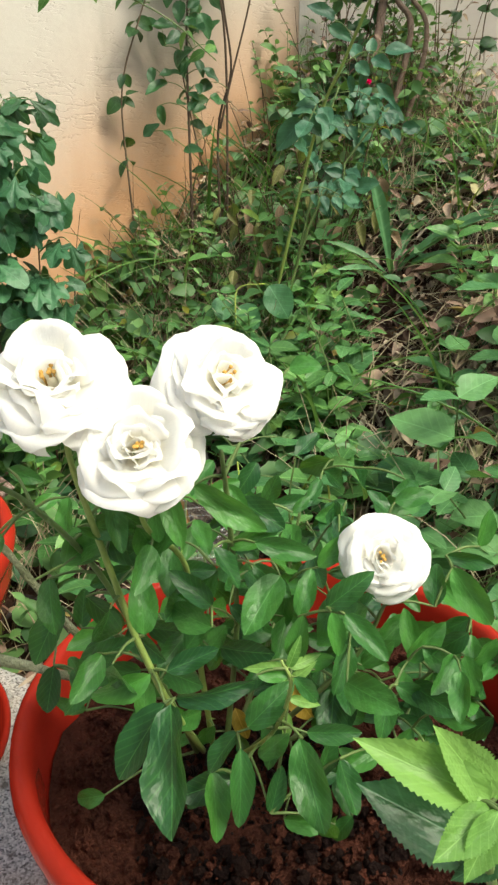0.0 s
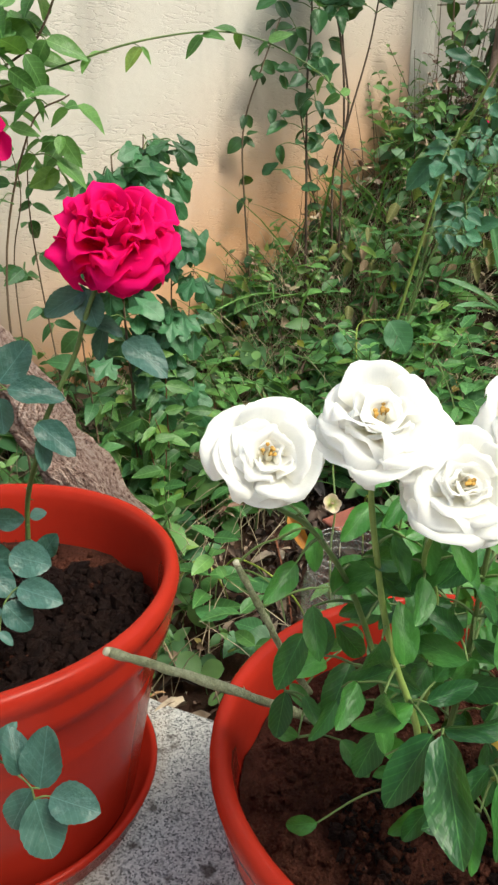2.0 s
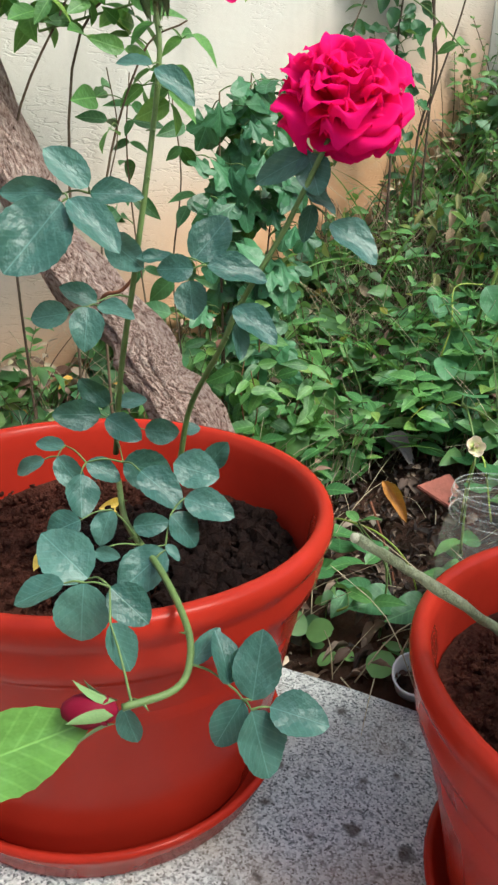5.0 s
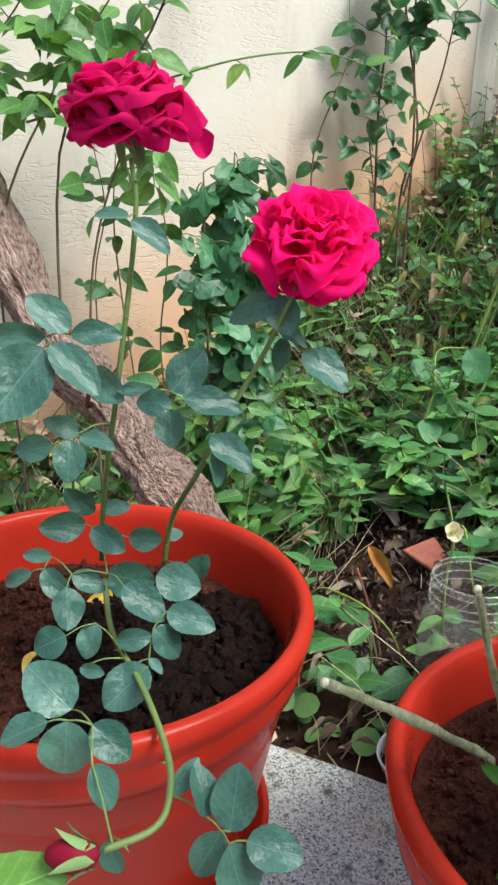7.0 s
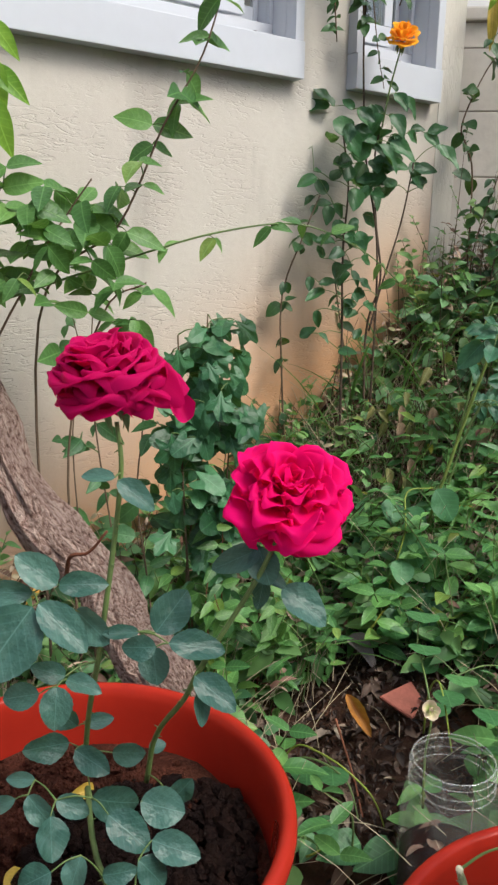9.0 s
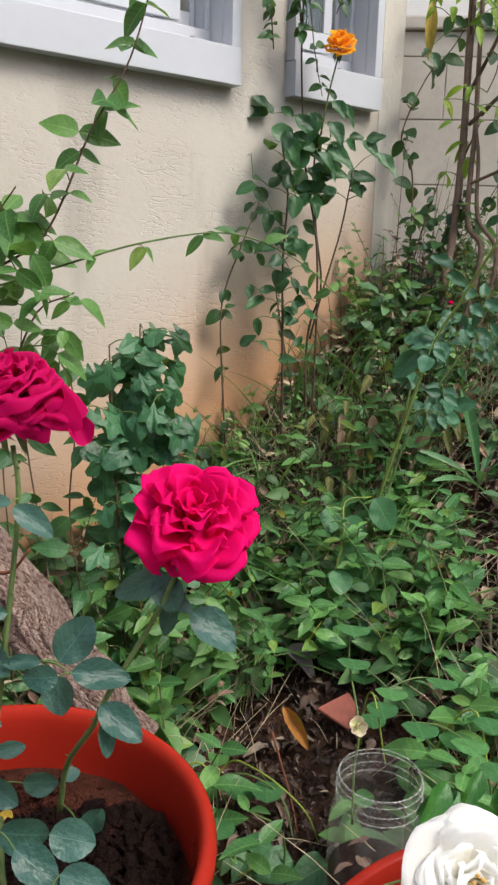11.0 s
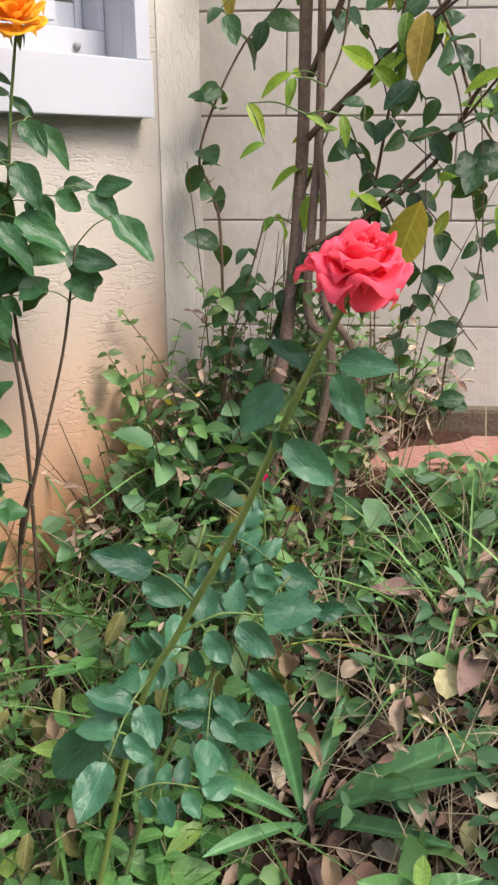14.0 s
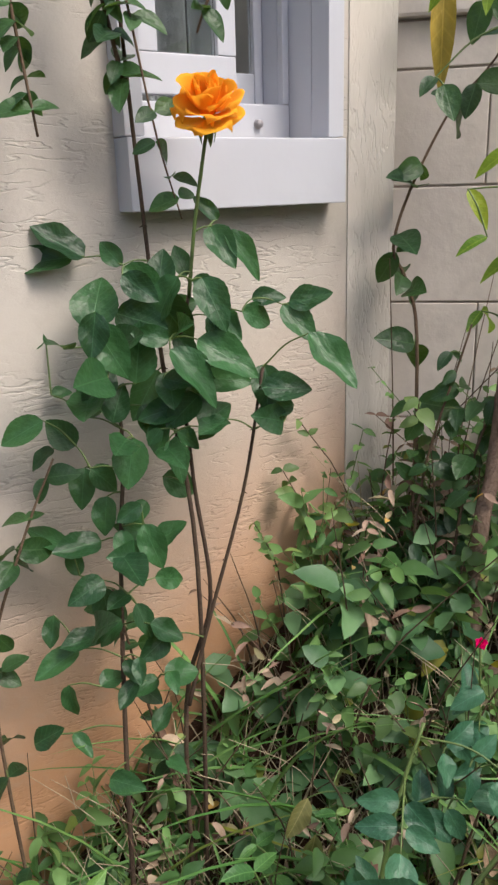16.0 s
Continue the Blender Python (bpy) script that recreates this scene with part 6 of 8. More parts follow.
vine(yellow_bush, [(-1.20, 0.885, 1.03), (-1.19, 0.86, 1.12), (-1.17, 0.83, 1.22)], 20, 0.025, 0.003, m_creeper, OVAL)
vine(yellow_bush, [(-1.20, 0.80, 1.20), (-1.19, 0.80, 1.10), (-1.185, 0.81, 0.99)], 18, 0.023, 0.002, m_creeper, OVAL)
vine(yellow_bush, [(-1.18, 0.95, 1.20), (-1.16, 0.95, 1.12), (-1.165, 0.93, 1.06)], 10, 0.026, 0.005, m_creeper, OVAL)
vine(yellow_bush, [(-1.19, 0.865, 1.20), (-1.185, 0.885, 1.08), (-1.18, 0.90, 0.99), (-1.175, 0.915, 0.93)], 8, 0.024, 0.004, m_creeper, OVAL, 0.0012)

# ---------------------------------------------------------------- coral rose
COR = petal_set(m_coral_petal, 70, 0.20, 0.50, 1.1, 0.06)
coral_bush = start_bush("rose_bush", (-0.89, 0.80, 0.22), "coral-pink rose on a long slanting green stem over the weeds", "rose bush", m_rose_blue)
stem(coral_bush, [(-0.900, 0.790, 0.240), (-0.829, 0.814, 0.522), (-0.791, 0.825, 0.605), (-0.742, 0.830, 0.690), (-0.713, 0.832, 0.747), (-0.687, 0.830, 0.792), (-0.666, 0.837, 0.836)], 0.0025, 0.0017, m_young, thorns=6)
rose_leaf(coral_bush, (-0.675, 0.839, 0.800), (-0.652, 0.854, 0.800), 0.55)
rose_leaf(coral_bush, (-0.684, 0.845, 0.792), (-0.674, 0.856, 0.765), 0.54)
rose_leaf(coral_bush, (-0.696, 0.840, 0.793), (-0.695, 0.821, 0.811), 0.50)
rose_leaf(coral_bush, (-0.701, 0.827, 0.787), (-0.713, 0.813, 0.763), 0.60)
rose_leaf(coral_bush, (-0.701, 0.830, 0.757), (-0.682, 0.848, 0.735), 0.54)
rose_leaf(coral_bush, (-0.703, 0.825, 0.763), (-0.703, 0.835, 0.750), 0.50)
rose_leaf(coral_bush, (-0.742, 0.831, 0.725), (-0.756, 0.822, 0.711), 0.55)
rose_leaf(coral_bush, (-0.793, 0.810, 0.656), (-0.803, 0.778, 0.674), 0.55)
rose_leaf(coral_bush, (-0.798, 0.805, 0.648), (-0.777, 0.829, 0.633), 0.50)
rose_leaf(coral_bush, (-0.818, 0.780, 0.540), (-0.838, 0.753, 0.501), 0.60)
rose_leaf(coral_bush, (-0.816, 0.783, 0.545), (-0.797, 0.797, 0.519), 0.60)
rose_leaf(coral_bush, (-0.802, 0.795, 0.559), (-0.815, 0.769, 0.574), 0.55)
rose_leaf(coral_bush, (-0.769, 0.851, 0.600), (-0.778, 0.845, 0.575), 0.50)
rose_leaf(coral_bush, (-0.786, 0.834, 0.592), (-0.784, 0.838, 0.571), 0.50)
rose_leaf(coral_bush, (-0.758, 0.855, 0.581), (-0.737, 0.876, 0.555), 0.40)
stem(coral_bush, [(-0.93, 0.86, 0.28), (-0.93, 0.90, 0.42), (-0.945, 0.94, 0.52), (-0.95, 0.97, 0.58)], 0.0024, 0.0014, thorns=4)
stem(coral_bush, [(-0.91, 0.83, 0.26), (-0.90, 0.88, 0.40), (-0.88, 0.95, 0.50), (-0.87, 1.0, 0.55)], 0.0024, 0.0014, thorns=4)
def compound_leaf(bush, p, d, pairs, size, rnd):
    """A rose leaf of several leaflets: pairs along one stalk and one at its end."""
    p, d = Vector(p), Vector(d).normalized()
    side = d.cross(Vector((0.72, -0.42, 0.58))).normalized()
    end = p + d * size * (0.55 + 0.62 * pairs)
    droop = Vector((0, 0, -0.12 * size * pairs))
    stem(bush, [p, p.lerp(end, 0.5) + Vector((0, 0, 0.06 * size * pairs)), end + droop], 0.0009, 0.0006)
    for k in range(pairs):
        q = p.lerp(end + droop, (0.55 + 0.62 * k) / (0.55 + 0.62 * pairs))
        for s in (-1, 1):
            out = (side * s + d * rnd.uniform(0.2, 0.7) + Vector((0, 0, rnd.uniform(-0.3, 0.15)))).normalized()
            rose_leaf(bush, q + out * 0.003, q + out * size * rnd.uniform(0.8, 1.05), rnd.uniform(0.58, 0.72))
    rose_leaf(bush, end + droop, end + droop + (d + Vector((0, 0, -0.25))).normalized() * size * 1.15, 0.64)


spray = random.Random(31)
for line, low, high, count in ((0, 0.38, 0.62, 3), (1, 0.38, 0.6, 5), (2, 0.38, 0.6, 4)):
    spots = [p for p in BUSH[coral_bush.name]["stems"][line] if low < p.z < high]
    for k in range(count):
        p = spots[int((k + 0.5) * len(spots) / count)]
        compound_leaf(coral_bush, p, (spray.uniform(0.2, 0.9), (-1) ** k * spray.uniform(0.4, 1.0), spray.uniform(-0.3, 0.5)), spray.choice((2, 2, 3)), spray.uniform(0.026, 0.034), spray)
join_stalks(coral_bush, 0.0008)
bloom(coral_bush, (-0.663, 0.838, 0.842), (0.16, -0.16, 0.92), 0.049, [(4, 0.20, 78, 0.12, 0.02, 0), (5, 0.26, 62, 0.11, 0.05, 1), (6, 0.32, 46, 0.08, 0.08, 2), (6, 0.38, 30, 0.05, 0.10, 2), (7, 0.43, 15, 0.01, 0.10, 3), (6, 0.46, 0, -0.02, 0.10, 4), (4, 0.42, -26, -0.05, 0.08, 4)], COR, "open coral-pink rose with wavy petals", 0.4, 14, wild=1.9)

# ---------------------------------------------------------------- slender tree at the block wall
tree = start_bush("tree", (-1.07, 1.17, 0.50), "slender multi-stemmed tree with yellow-green leaves before the block wall", "tree", m_tree)
stem(tree, [(-1.07, 1.16, 0.45), (-1.086, 1.18, 0.624), (-1.093, 1.203, 0.692), (-1.125, 1.254, 0.883), (-1.149, 1.28, 1.065), (-1.165, 1.30, 1.25), (-1.18, 1.32, 1.6)], 0.0085, 0.0065, m_treebark, "trunk", 10)
stem(tree, [(-1.05, 1.17, 0.45), (-1.040, 1.225, 0.665), (-1.069, 1.215, 0.726), (-1.088, 1.236, 0.823), (-1.104, 1.26, 0.913), (-1.13, 1.285, 1.10), (-1.15, 1.29, 1.6)], 0.0058, 0.0045, m_treebark, "trunk", 8)
stem(tree, [(-1.02, 1.18, 0.45), (-1.015, 1.24, 0.66), (-1.055, 1.225, 0.74), (-1.080, 1.245, 0.85), (-1.106, 1.262, 0.93), (-1.128, 1.284, 1.09)], 0.0048, 0.0030, m_treebark, "trunk", 8)
stem(tree, [(-1.113, 1.25, 0.913), (-1.07, 1.285, 0.966), (-1.032, 1.30, 0.989), (-0.96, 1.32, 1.06), (-0.90, 1.325, 1.08), (-0.85, 1.33, 1.15)], 0.0042, 0.0018, m_twig, "branch", 7)
stem(tree, [(-1.06, 1.20, 0.80), (-1.023, 1.251, 0.831), (-0.974, 1.30, 0.886), (-0.93, 1.31, 0.96), (-0.89, 1.315, 0.985), (-0.84, 1.32, 1.06)], 0.0032, 0.0014, m_twig, "branch", 7)
stem(tree, [(-1.13, 1.27, 0.98), (-1.09, 1.28, 1.06), (-1.06, 1.29, 1.15), (-1.03, 1.29, 1.3)], 0.0042, 0.002, m_twig, "branch", 7)
LONG = [leaf_shape(0.42, 8, 0, 0.2, b, 0.45, 1, 0.05, 1.1) for b in (0.2, 0.4)]
for pts, count, spread in (([(-1.10, 1.27, 0.93), (-1.03, 1.29, 1.0), (-0.95, 1.31, 1.05), (-0.85, 1.32, 1.15)], 6, 0.05), ([(-1.15, 1.28, 1.08), (-1.12, 1.25, 1.15), (-1.05, 1.27, 1.22)], 8, 0.07),
                           ([(-1.02, 1.26, 0.84), (-0.95, 1.30, 0.92), (-0.86, 1.31, 1.02)], 5, 0.05), ([(-1.12, 1.25, 0.85), (-1.10, 1.27, 0.92)], 5, 0.03),
                           ([(-0.95, 1.28, 1.10), (-0.85, 1.29, 1.12), (-0.75, 1.30, 1.10)], 9, 0.07), ([(-0.83, 1.29, 0.75), (-0.80, 1.30, 0.90), (-0.78, 1.30, 1.05)], 7, 0.05)):
    vine(tree, pts, count, 0.040, spread, m_tree, LONG, 0.0022)
vine(tree, [(-1.04, 1.27, 0.80), (-1.02, 1.28, 0.95), (-1.0, 1.28, 1.10)], 12, 0.036, 0.04, m_creeper, OVAL, 0.002)
for a, b, c in (((-1.08, 1.25, 0.72), (-1.00, 1.28, 0.86), (-0.93, 1.30, 0.80)), ((-1.05, 1.26, 0.90), (-0.98, 1.29, 0.78), (-0.90, 1.30, 0.70)), ((-1.10, 1.28, 1.05), (-1.02, 1.29, 0.93), (-0.96, 1.30, 0.88)),
                ((-0.98, 1.29, 1.02), (-0.93, 1.30, 0.88), (-0.90, 1.31, 0.75)), ((-1.0, 1.28, 0.62), (-0.97, 1.29, 0.78), (-0.99, 1.30, 0.95)), ((-0.92, 1.27, 0.62), (-0.90, 1.29, 0.80), (-0.93, 1.30, 1.0))):
    mid = (Vector(a) + Vector(b)) / 2 + Vector((R.uniform(-0.015, 0.015), 0, R.uniform(-0.02, 0.02)))
    vine(tree, [a, mid, b, c], 7, 0.030, 0.008, m_creeper, OVAL, 0.0012)
vine(tree, [(-1.19, 1.26, 1.24), (-1.185, 1.22, 1.16), (-1.18, 1.20, 1.10)], 4, 0.058, 0.01, m_tree, LONG, 0.002, wide=0.75)
part("hanging_leaf", leaf_mesh("m_y", 0, LONG[0], m_yleaf), tree, "hanging yellowed leaf", leaf_frame((-1.175, 1.19, 1.13), (-1.16, 1.175, 1.030), (0.6, -0.6, 0.2), 0.52))
part("hanging_leaf", leaf_mesh("m_y", 0, LONG[0], m_yleaf), tree, "hanging yellowed leaf", leaf_frame((-0.883, 1.165, 0.856), (-0.932, 1.186, 0.780), (0.6, -0.7, 0.2), 0.9))


def tree_leaf(bush, base, tip, width, material):
    shape = OVAL if material is m_creeper else LONG
    i = R.randrange(2)
    part("leaf", leaf_mesh("hung" + material.name, i, shape[i], material), bush, m=leaf_frame(base, tip, (0.6 + R.uniform(-0.3, 0.3), -0.6, 0.4), width, R.uniform(-0.4, 0.4)))
    BUSH[bush.name]["bases"].append(Vector(base))


stem(tree, [(-1.048, 1.354, 1.265), (-1.027, 1.333, 1.162), (-1.006, 1.317, 1.070), (-0.973, 1.323, 0.999), (-0.946, 1.326, 0.938), (-0.906, 1.342, 0.872), (-0.880, 1.338, 0.796)], 0.0022, 0.0012, m_twig, "branch", 6)
stem(tree, [(-1.075, 1.319, 1.253), (-1.068, 1.287, 1.159), (-1.061, 1.260, 1.076), (-1.052, 1.239, 1.004), (-1.055, 1.219, 0.961)], 0.0020, 0.0010, m_twig, "branch", 6)
stem(tree, [(-0.889, 1.427, 1.104), (-0.922, 1.391, 1.068), (-0.921, 1.368, 1.011), (-0.923, 1.360, 0.960), (-0.900, 1.364, 0.909), (-0.887, 1.352, 0.847)], 0.0016, 0.0008, m_twig, "branch", 6)
stem(tree, [(-0.984, 1.273, 0.909), (-0.958, 1.307, 0.921), (-0.935, 1.336, 0.933), (-0.887, 1.369, 0.925), (-0.847, 1.400, 0.932)], 0.0014, 0.0008, m_twig, "branch", 6)
tree_leaf(tree, (-1.096, 1.266, 1.217), (-1.089, 1.241, 1.164), 0.95, m_tree)
tree_leaf(tree, (-1.080, 1.275, 1.197), (-1.076, 1.252, 1.154), 0.95, m_tree)
tree_leaf(tree, (-1.031, 1.312, 1.159), (-1.026, 1.293, 1.127), 0.95, m_tree)
tree_leaf(tree, (-1.043, 1.288, 1.132), (-1.027, 1.282, 1.098), 0.95, m_tree)
tree_leaf(tree, (-1.025, 1.302, 1.118), (-1.013, 1.297, 1.084), 0.95, m_tree)
tree_leaf(tree, (-0.967, 1.383, 1.164), (-0.973, 1.359, 1.149), 0.95, m_tree)
tree_leaf(tree, (-0.950, 1.410, 1.186), (-0.938, 1.405, 1.162), 0.95, m_tree)
tree_leaf(tree, (-0.955, 1.394, 1.159), (-0.939, 1.402, 1.137), 0.95, m_tree)
tree_leaf(tree, (-0.967, 1.370, 1.132), (-0.945, 1.358, 1.090), 0.95, m_tree)
tree_leaf(tree, (-0.985, 1.339, 1.105), (-0.989, 1.325, 1.092), 0.95, m_tree)
tree_leaf(tree, (-0.914, 1.424, 1.126), (-0.901, 1.428, 1.104), 0.95, m_tree)
tree_leaf(tree, (-1.099, 1.150, 0.945), (-1.075, 1.153, 0.919), 0.95, m_tree)
tree_leaf(tree, (-1.079, 1.155, 0.906), (-1.088, 1.129, 0.899), 0.95, m_tree)
tree_leaf(tree, (-1.056, 1.191, 0.934), (-1.038, 1.207, 0.923), 0.95, m_tree)
tree_leaf(tree, (-1.031, 1.218, 0.933), (-1.015, 1.212, 0.908), 0.95, m_tree)
tree_leaf(tree, (-1.007, 1.284, 1.031), (-0.997, 1.267, 0.996), 0.95, m_tree)
tree_leaf(tree, (-1.024, 1.320, 1.160), (-1.005, 1.325, 1.141), 0.95, m_tree)
tree_leaf(tree, (-1.149, 1.166, 1.112), (-1.154, 1.151, 1.093), 0.95, m_tree)
tree_leaf(tree, (-1.087, 1.217, 1.077), (-1.069, 1.208, 1.045), 0.95, m_tree)
tree_leaf(tree, (-1.046, 1.253, 1.054), (-1.022, 1.274, 1.070), 0.95, m_tree)
tree_leaf(tree, (-0.890, 1.436, 1.091), (-0.906, 1.413, 1.104), 0.95, m_tree)
tree_leaf(tree, (-0.933, 1.361, 1.023), (-0.913, 1.376, 1.005), 0.95, m_tree)
tree_leaf(tree, (-0.887, 1.394, 0.984), (-0.856, 1.414, 0.971), 0.95, m_tree)
tree_leaf(tree, (-0.941, 1.266, 0.817), (-0.937, 1.283, 0.843), 0.95, m_tree)
tree_leaf(tree, (-1.072, 1.189, 0.969), (-1.065, 1.172, 0.946), 0.95, m_tree)
tree_leaf(tree, (-0.904, 1.317, 0.846), (-0.891, 1.312, 0.820), 0.95, m_tree)
tree_leaf(tree, (-0.871, 1.371, 0.890), (-0.858, 1.374, 0.867), 0.95, m_tree)
tree_leaf(tree, (-0.992, 1.362, 1.177), (-0.991, 1.356, 1.152), 0.95, m_tree)
tree_leaf(tree, (-1.053, 1.297, 1.217), (-1.030, 1.289, 1.155), 0.95, m_yleaf)
tree_leaf(tree, (-1.010, 1.337, 1.201), (-0.993, 1.326, 1.163), 0.95, m_yleaf)
tree_leaf(tree, (-1.038, 1.260, 1.088), (-1.029, 1.242, 1.059), 0.95, m_yleaf)
tree_leaf(tree, (-1.016, 1.275, 1.069), (-1.013, 1.260, 1.037), 0.95, m_yleaf)
tree_leaf(tree, (-0.987, 1.289, 1.029), (-0.978, 1.261, 0.968), 0.95, m_yleaf)
tree_leaf(tree, (-0.981, 1.290, 1.015), (-0.982, 1.279, 0.988), 0.95, m_yleaf)
tree_leaf(tree, (-0.957, 1.347, 1.087), (-0.956, 1.339, 1.062), 0.95, m_yleaf)
tree_leaf(tree, (-0.931, 1.362, 1.057), (-0.924, 1.345, 1.032), 0.95, m_yleaf)
tree_leaf(tree, (-0.891, 1.310, 0.830), (-0.875, 1.303, 0.800), 0.95, m_yleaf)
tree_leaf(tree, (-1.080, 1.267, 1.215), (-1.068, 1.270, 1.185), 0.95, m_yleaf)
tree_leaf(tree, (-1.132, 1.193, 1.097), (-1.129, 1.180, 1.066), 1.00, m_creeper)
tree_leaf(tree, (-1.113, 1.205, 1.078), (-1.128, 1.200, 1.101), 1.00, m_creeper)
tree_leaf(tree, (-1.097, 1.243, 1.128), (-1.079, 1.247, 1.115), 1.00, m_creeper)
tree_leaf(tree, (-1.091, 1.239, 1.103), (-1.072, 1.233, 1.075), 1.00, m_creeper)
tree_leaf(tree, (-1.078, 1.258, 1.114), (-1.055, 1.264, 1.096), 1.00, m_creeper)
tree_leaf(tree, (-1.066, 1.261, 1.088), (-1.067, 1.252, 1.068), 1.00, m_creeper)
tree_leaf(tree, (-1.035, 1.296, 1.097), (-1.031, 1.276, 1.064), 1.00, m_creeper)
tree_leaf(tree, (-1.028, 1.302, 1.091), (-1.012, 1.296, 1.060), 1.00, m_creeper)
tree_leaf(tree, (-1.006, 1.315, 1.066), (-1.014, 1.290, 1.047), 1.00, m_creeper)
tree_leaf(tree, (-1.005, 1.310, 1.051), (-1.013, 1.283, 1.026), 1.00, m_creeper)
tree_leaf(tree, (-0.991, 1.334, 1.073), (-0.978, 1.332, 1.054), 1.00, m_creeper)
tree_leaf(tree, (-0.998, 1.305, 1.020), (-0.990, 1.311, 1.006), 1.00, m_creeper)
tree_leaf(tree, (-1.139, 1.157, 1.031), (-1.120, 1.152, 1.003), 1.00, m_creeper)
tree_leaf(tree, (-1.145, 1.153, 1.037), (-1.143, 1.134, 1.026), 1.00, m_creeper)
tree_leaf(tree, (-0.941, 1.381, 1.055), (-0.924, 1.390, 1.021), 1.00, m_creeper)
tree_leaf(tree, (-0.924, 1.383, 1.015), (-0.928, 1.369, 0.985), 1.00, m_creeper)
tree_leaf(tree, (-0.973, 1.301, 0.948), (-0.982, 1.288, 0.925), 1.00, m_creeper)
tree_leaf(tree, (-0.970, 1.291, 0.915), (-0.949, 1.294, 0.887), 1.00, m_creeper)
tree_leaf(tree, (-0.973, 1.289, 0.917), (-0.989, 1.273, 0.910), 1.00, m_creeper)
tree_leaf(tree, (-0.943, 1.337, 0.957), (-0.923, 1.351, 0.927), 1.00, m_creeper)
tree_leaf(tree, (-0.912, 1.343, 0.890), (-0.916, 1.319, 0.874), 1.00, m_creeper)
tree_leaf(tree, (-0.908, 1.347, 0.890), (-0.896, 1.352, 0.870), 1.00, m_creeper)
tree_leaf(tree, (-0.922, 1.319, 0.858), (-0.923, 1.310, 0.833), 1.00, m_creeper)
tree_leaf(tree, (-0.900, 1.342, 0.859), (-0.882, 1.355, 0.846), 1.00, m_creeper)
tree_leaf(tree, (-0.903, 1.324, 0.822), (-0.906, 1.307, 0.802), 1.00, m_creeper)
tree_leaf(tree, (-0.971, 1.325, 1.001), (-0.954, 1.322, 0.976), 1.00, m_creeper)
tree_leaf(tree, (-0.959, 1.330, 0.981), (-0.940, 1.332, 0.960), 1.00, m_creeper)
tree_leaf(tree, (-0.953, 1.297, 0.885), (-0.933, 1.297, 0.865), 1.00, m_creeper)
tree_leaf(tree, (-0.905, 1.363, 0.920), (-0.886, 1.357, 0.897), 1.00, m_creeper)
tree_leaf(tree, (-0.923, 1.400, 1.054), (-0.907, 1.401, 1.026), 1.00, m_creeper)
tree_leaf(tree, (-1.034, 1.220, 0.911), (-1.019, 1.218, 0.892), 1.00, m_creeper)
tree_leaf(tree, (-1.021, 1.241, 0.927), (-1.009, 1.249, 0.912), 1.00, m_creeper)
join_stalks(tree, 0.0009, 0.12)

# withered creeper hanging in a tangle beside the tree
tangle = start_bush("withered_creeper", (-0.76, 1.30, 0.5), "withered brown creeper hanging in a tangle at the block wall", "creeper", m_brownleaf)
for k in range(9):
    x, y = -0.79 + R.uniform(-0.03, 0.07), 1.30 + R.uniform(-0.03, 0.05)
    stem(tangle, [(x, y, 0.47), (x + R.uniform(-0.03, 0.03), y, 0.60), (x + R.uniform(-0.04, 0.04), y + R.uniform(-0.02, 0.02), 0.75), (x + R.uniform(-0.03, 0.03), y, 0.90), (x + R.uniform(-0.03, 0.03), y, R.uniform(0.95, 1.12))], R.uniform(0.0007, 0.0016), 0.0006, m_twig, "stem", 5)
for k in range(46):
    p = Vector((-0.79 + R.uniform(-0.04, 0.08), 1.295 + R.uniform(-0.03, 0.04), R.uniform(0.55, 1.08)))
    part("dead_leaf", leaf_mesh("tangle", k % 2, LONG[k % 2], m_brownleaf if k % 5 else m_yleaf), tangle, m=leaf_frame(p, p + Vector((R.uniform(-0.6, 0.6), R.uniform(-0.5, 0.5), -1)).normalized() * R.uniform(0.02, 0.045), (0.6, -0.6, 0.3), R.uniform(0.6, 1.1)))
    BUSH[tangle.name]["bases"].append(p)
join_stalks(tangle, 0.0006, 0.10)

# ---------------------------------------------------------------- weeds, grass and litter on the bed
def in_bed(x, y):
    if x > -0.98 and y < 0.30 + 0.52 * (x + 0.64) and y < 0.62:
        return False
    return -1.245 < x < 0.45 and -0.1 < y and (y - 1.36) < (x + 1.25) - (0.24 if x > -1.07 else 0.04) and y < 1.75


def tuft_clearing(x, y):
    """Open strip of litter about the strap-leaved tuft and in front of it."""
    k = max(0.0, min(0.14, (x + 0.845) * 0.761 - (y - 1.0) * 0.648))
    return (x + 0.845 - 0.761 * k) ** 2 + (y - 1.0 + 0.648 * k) ** 2 < 0.0075


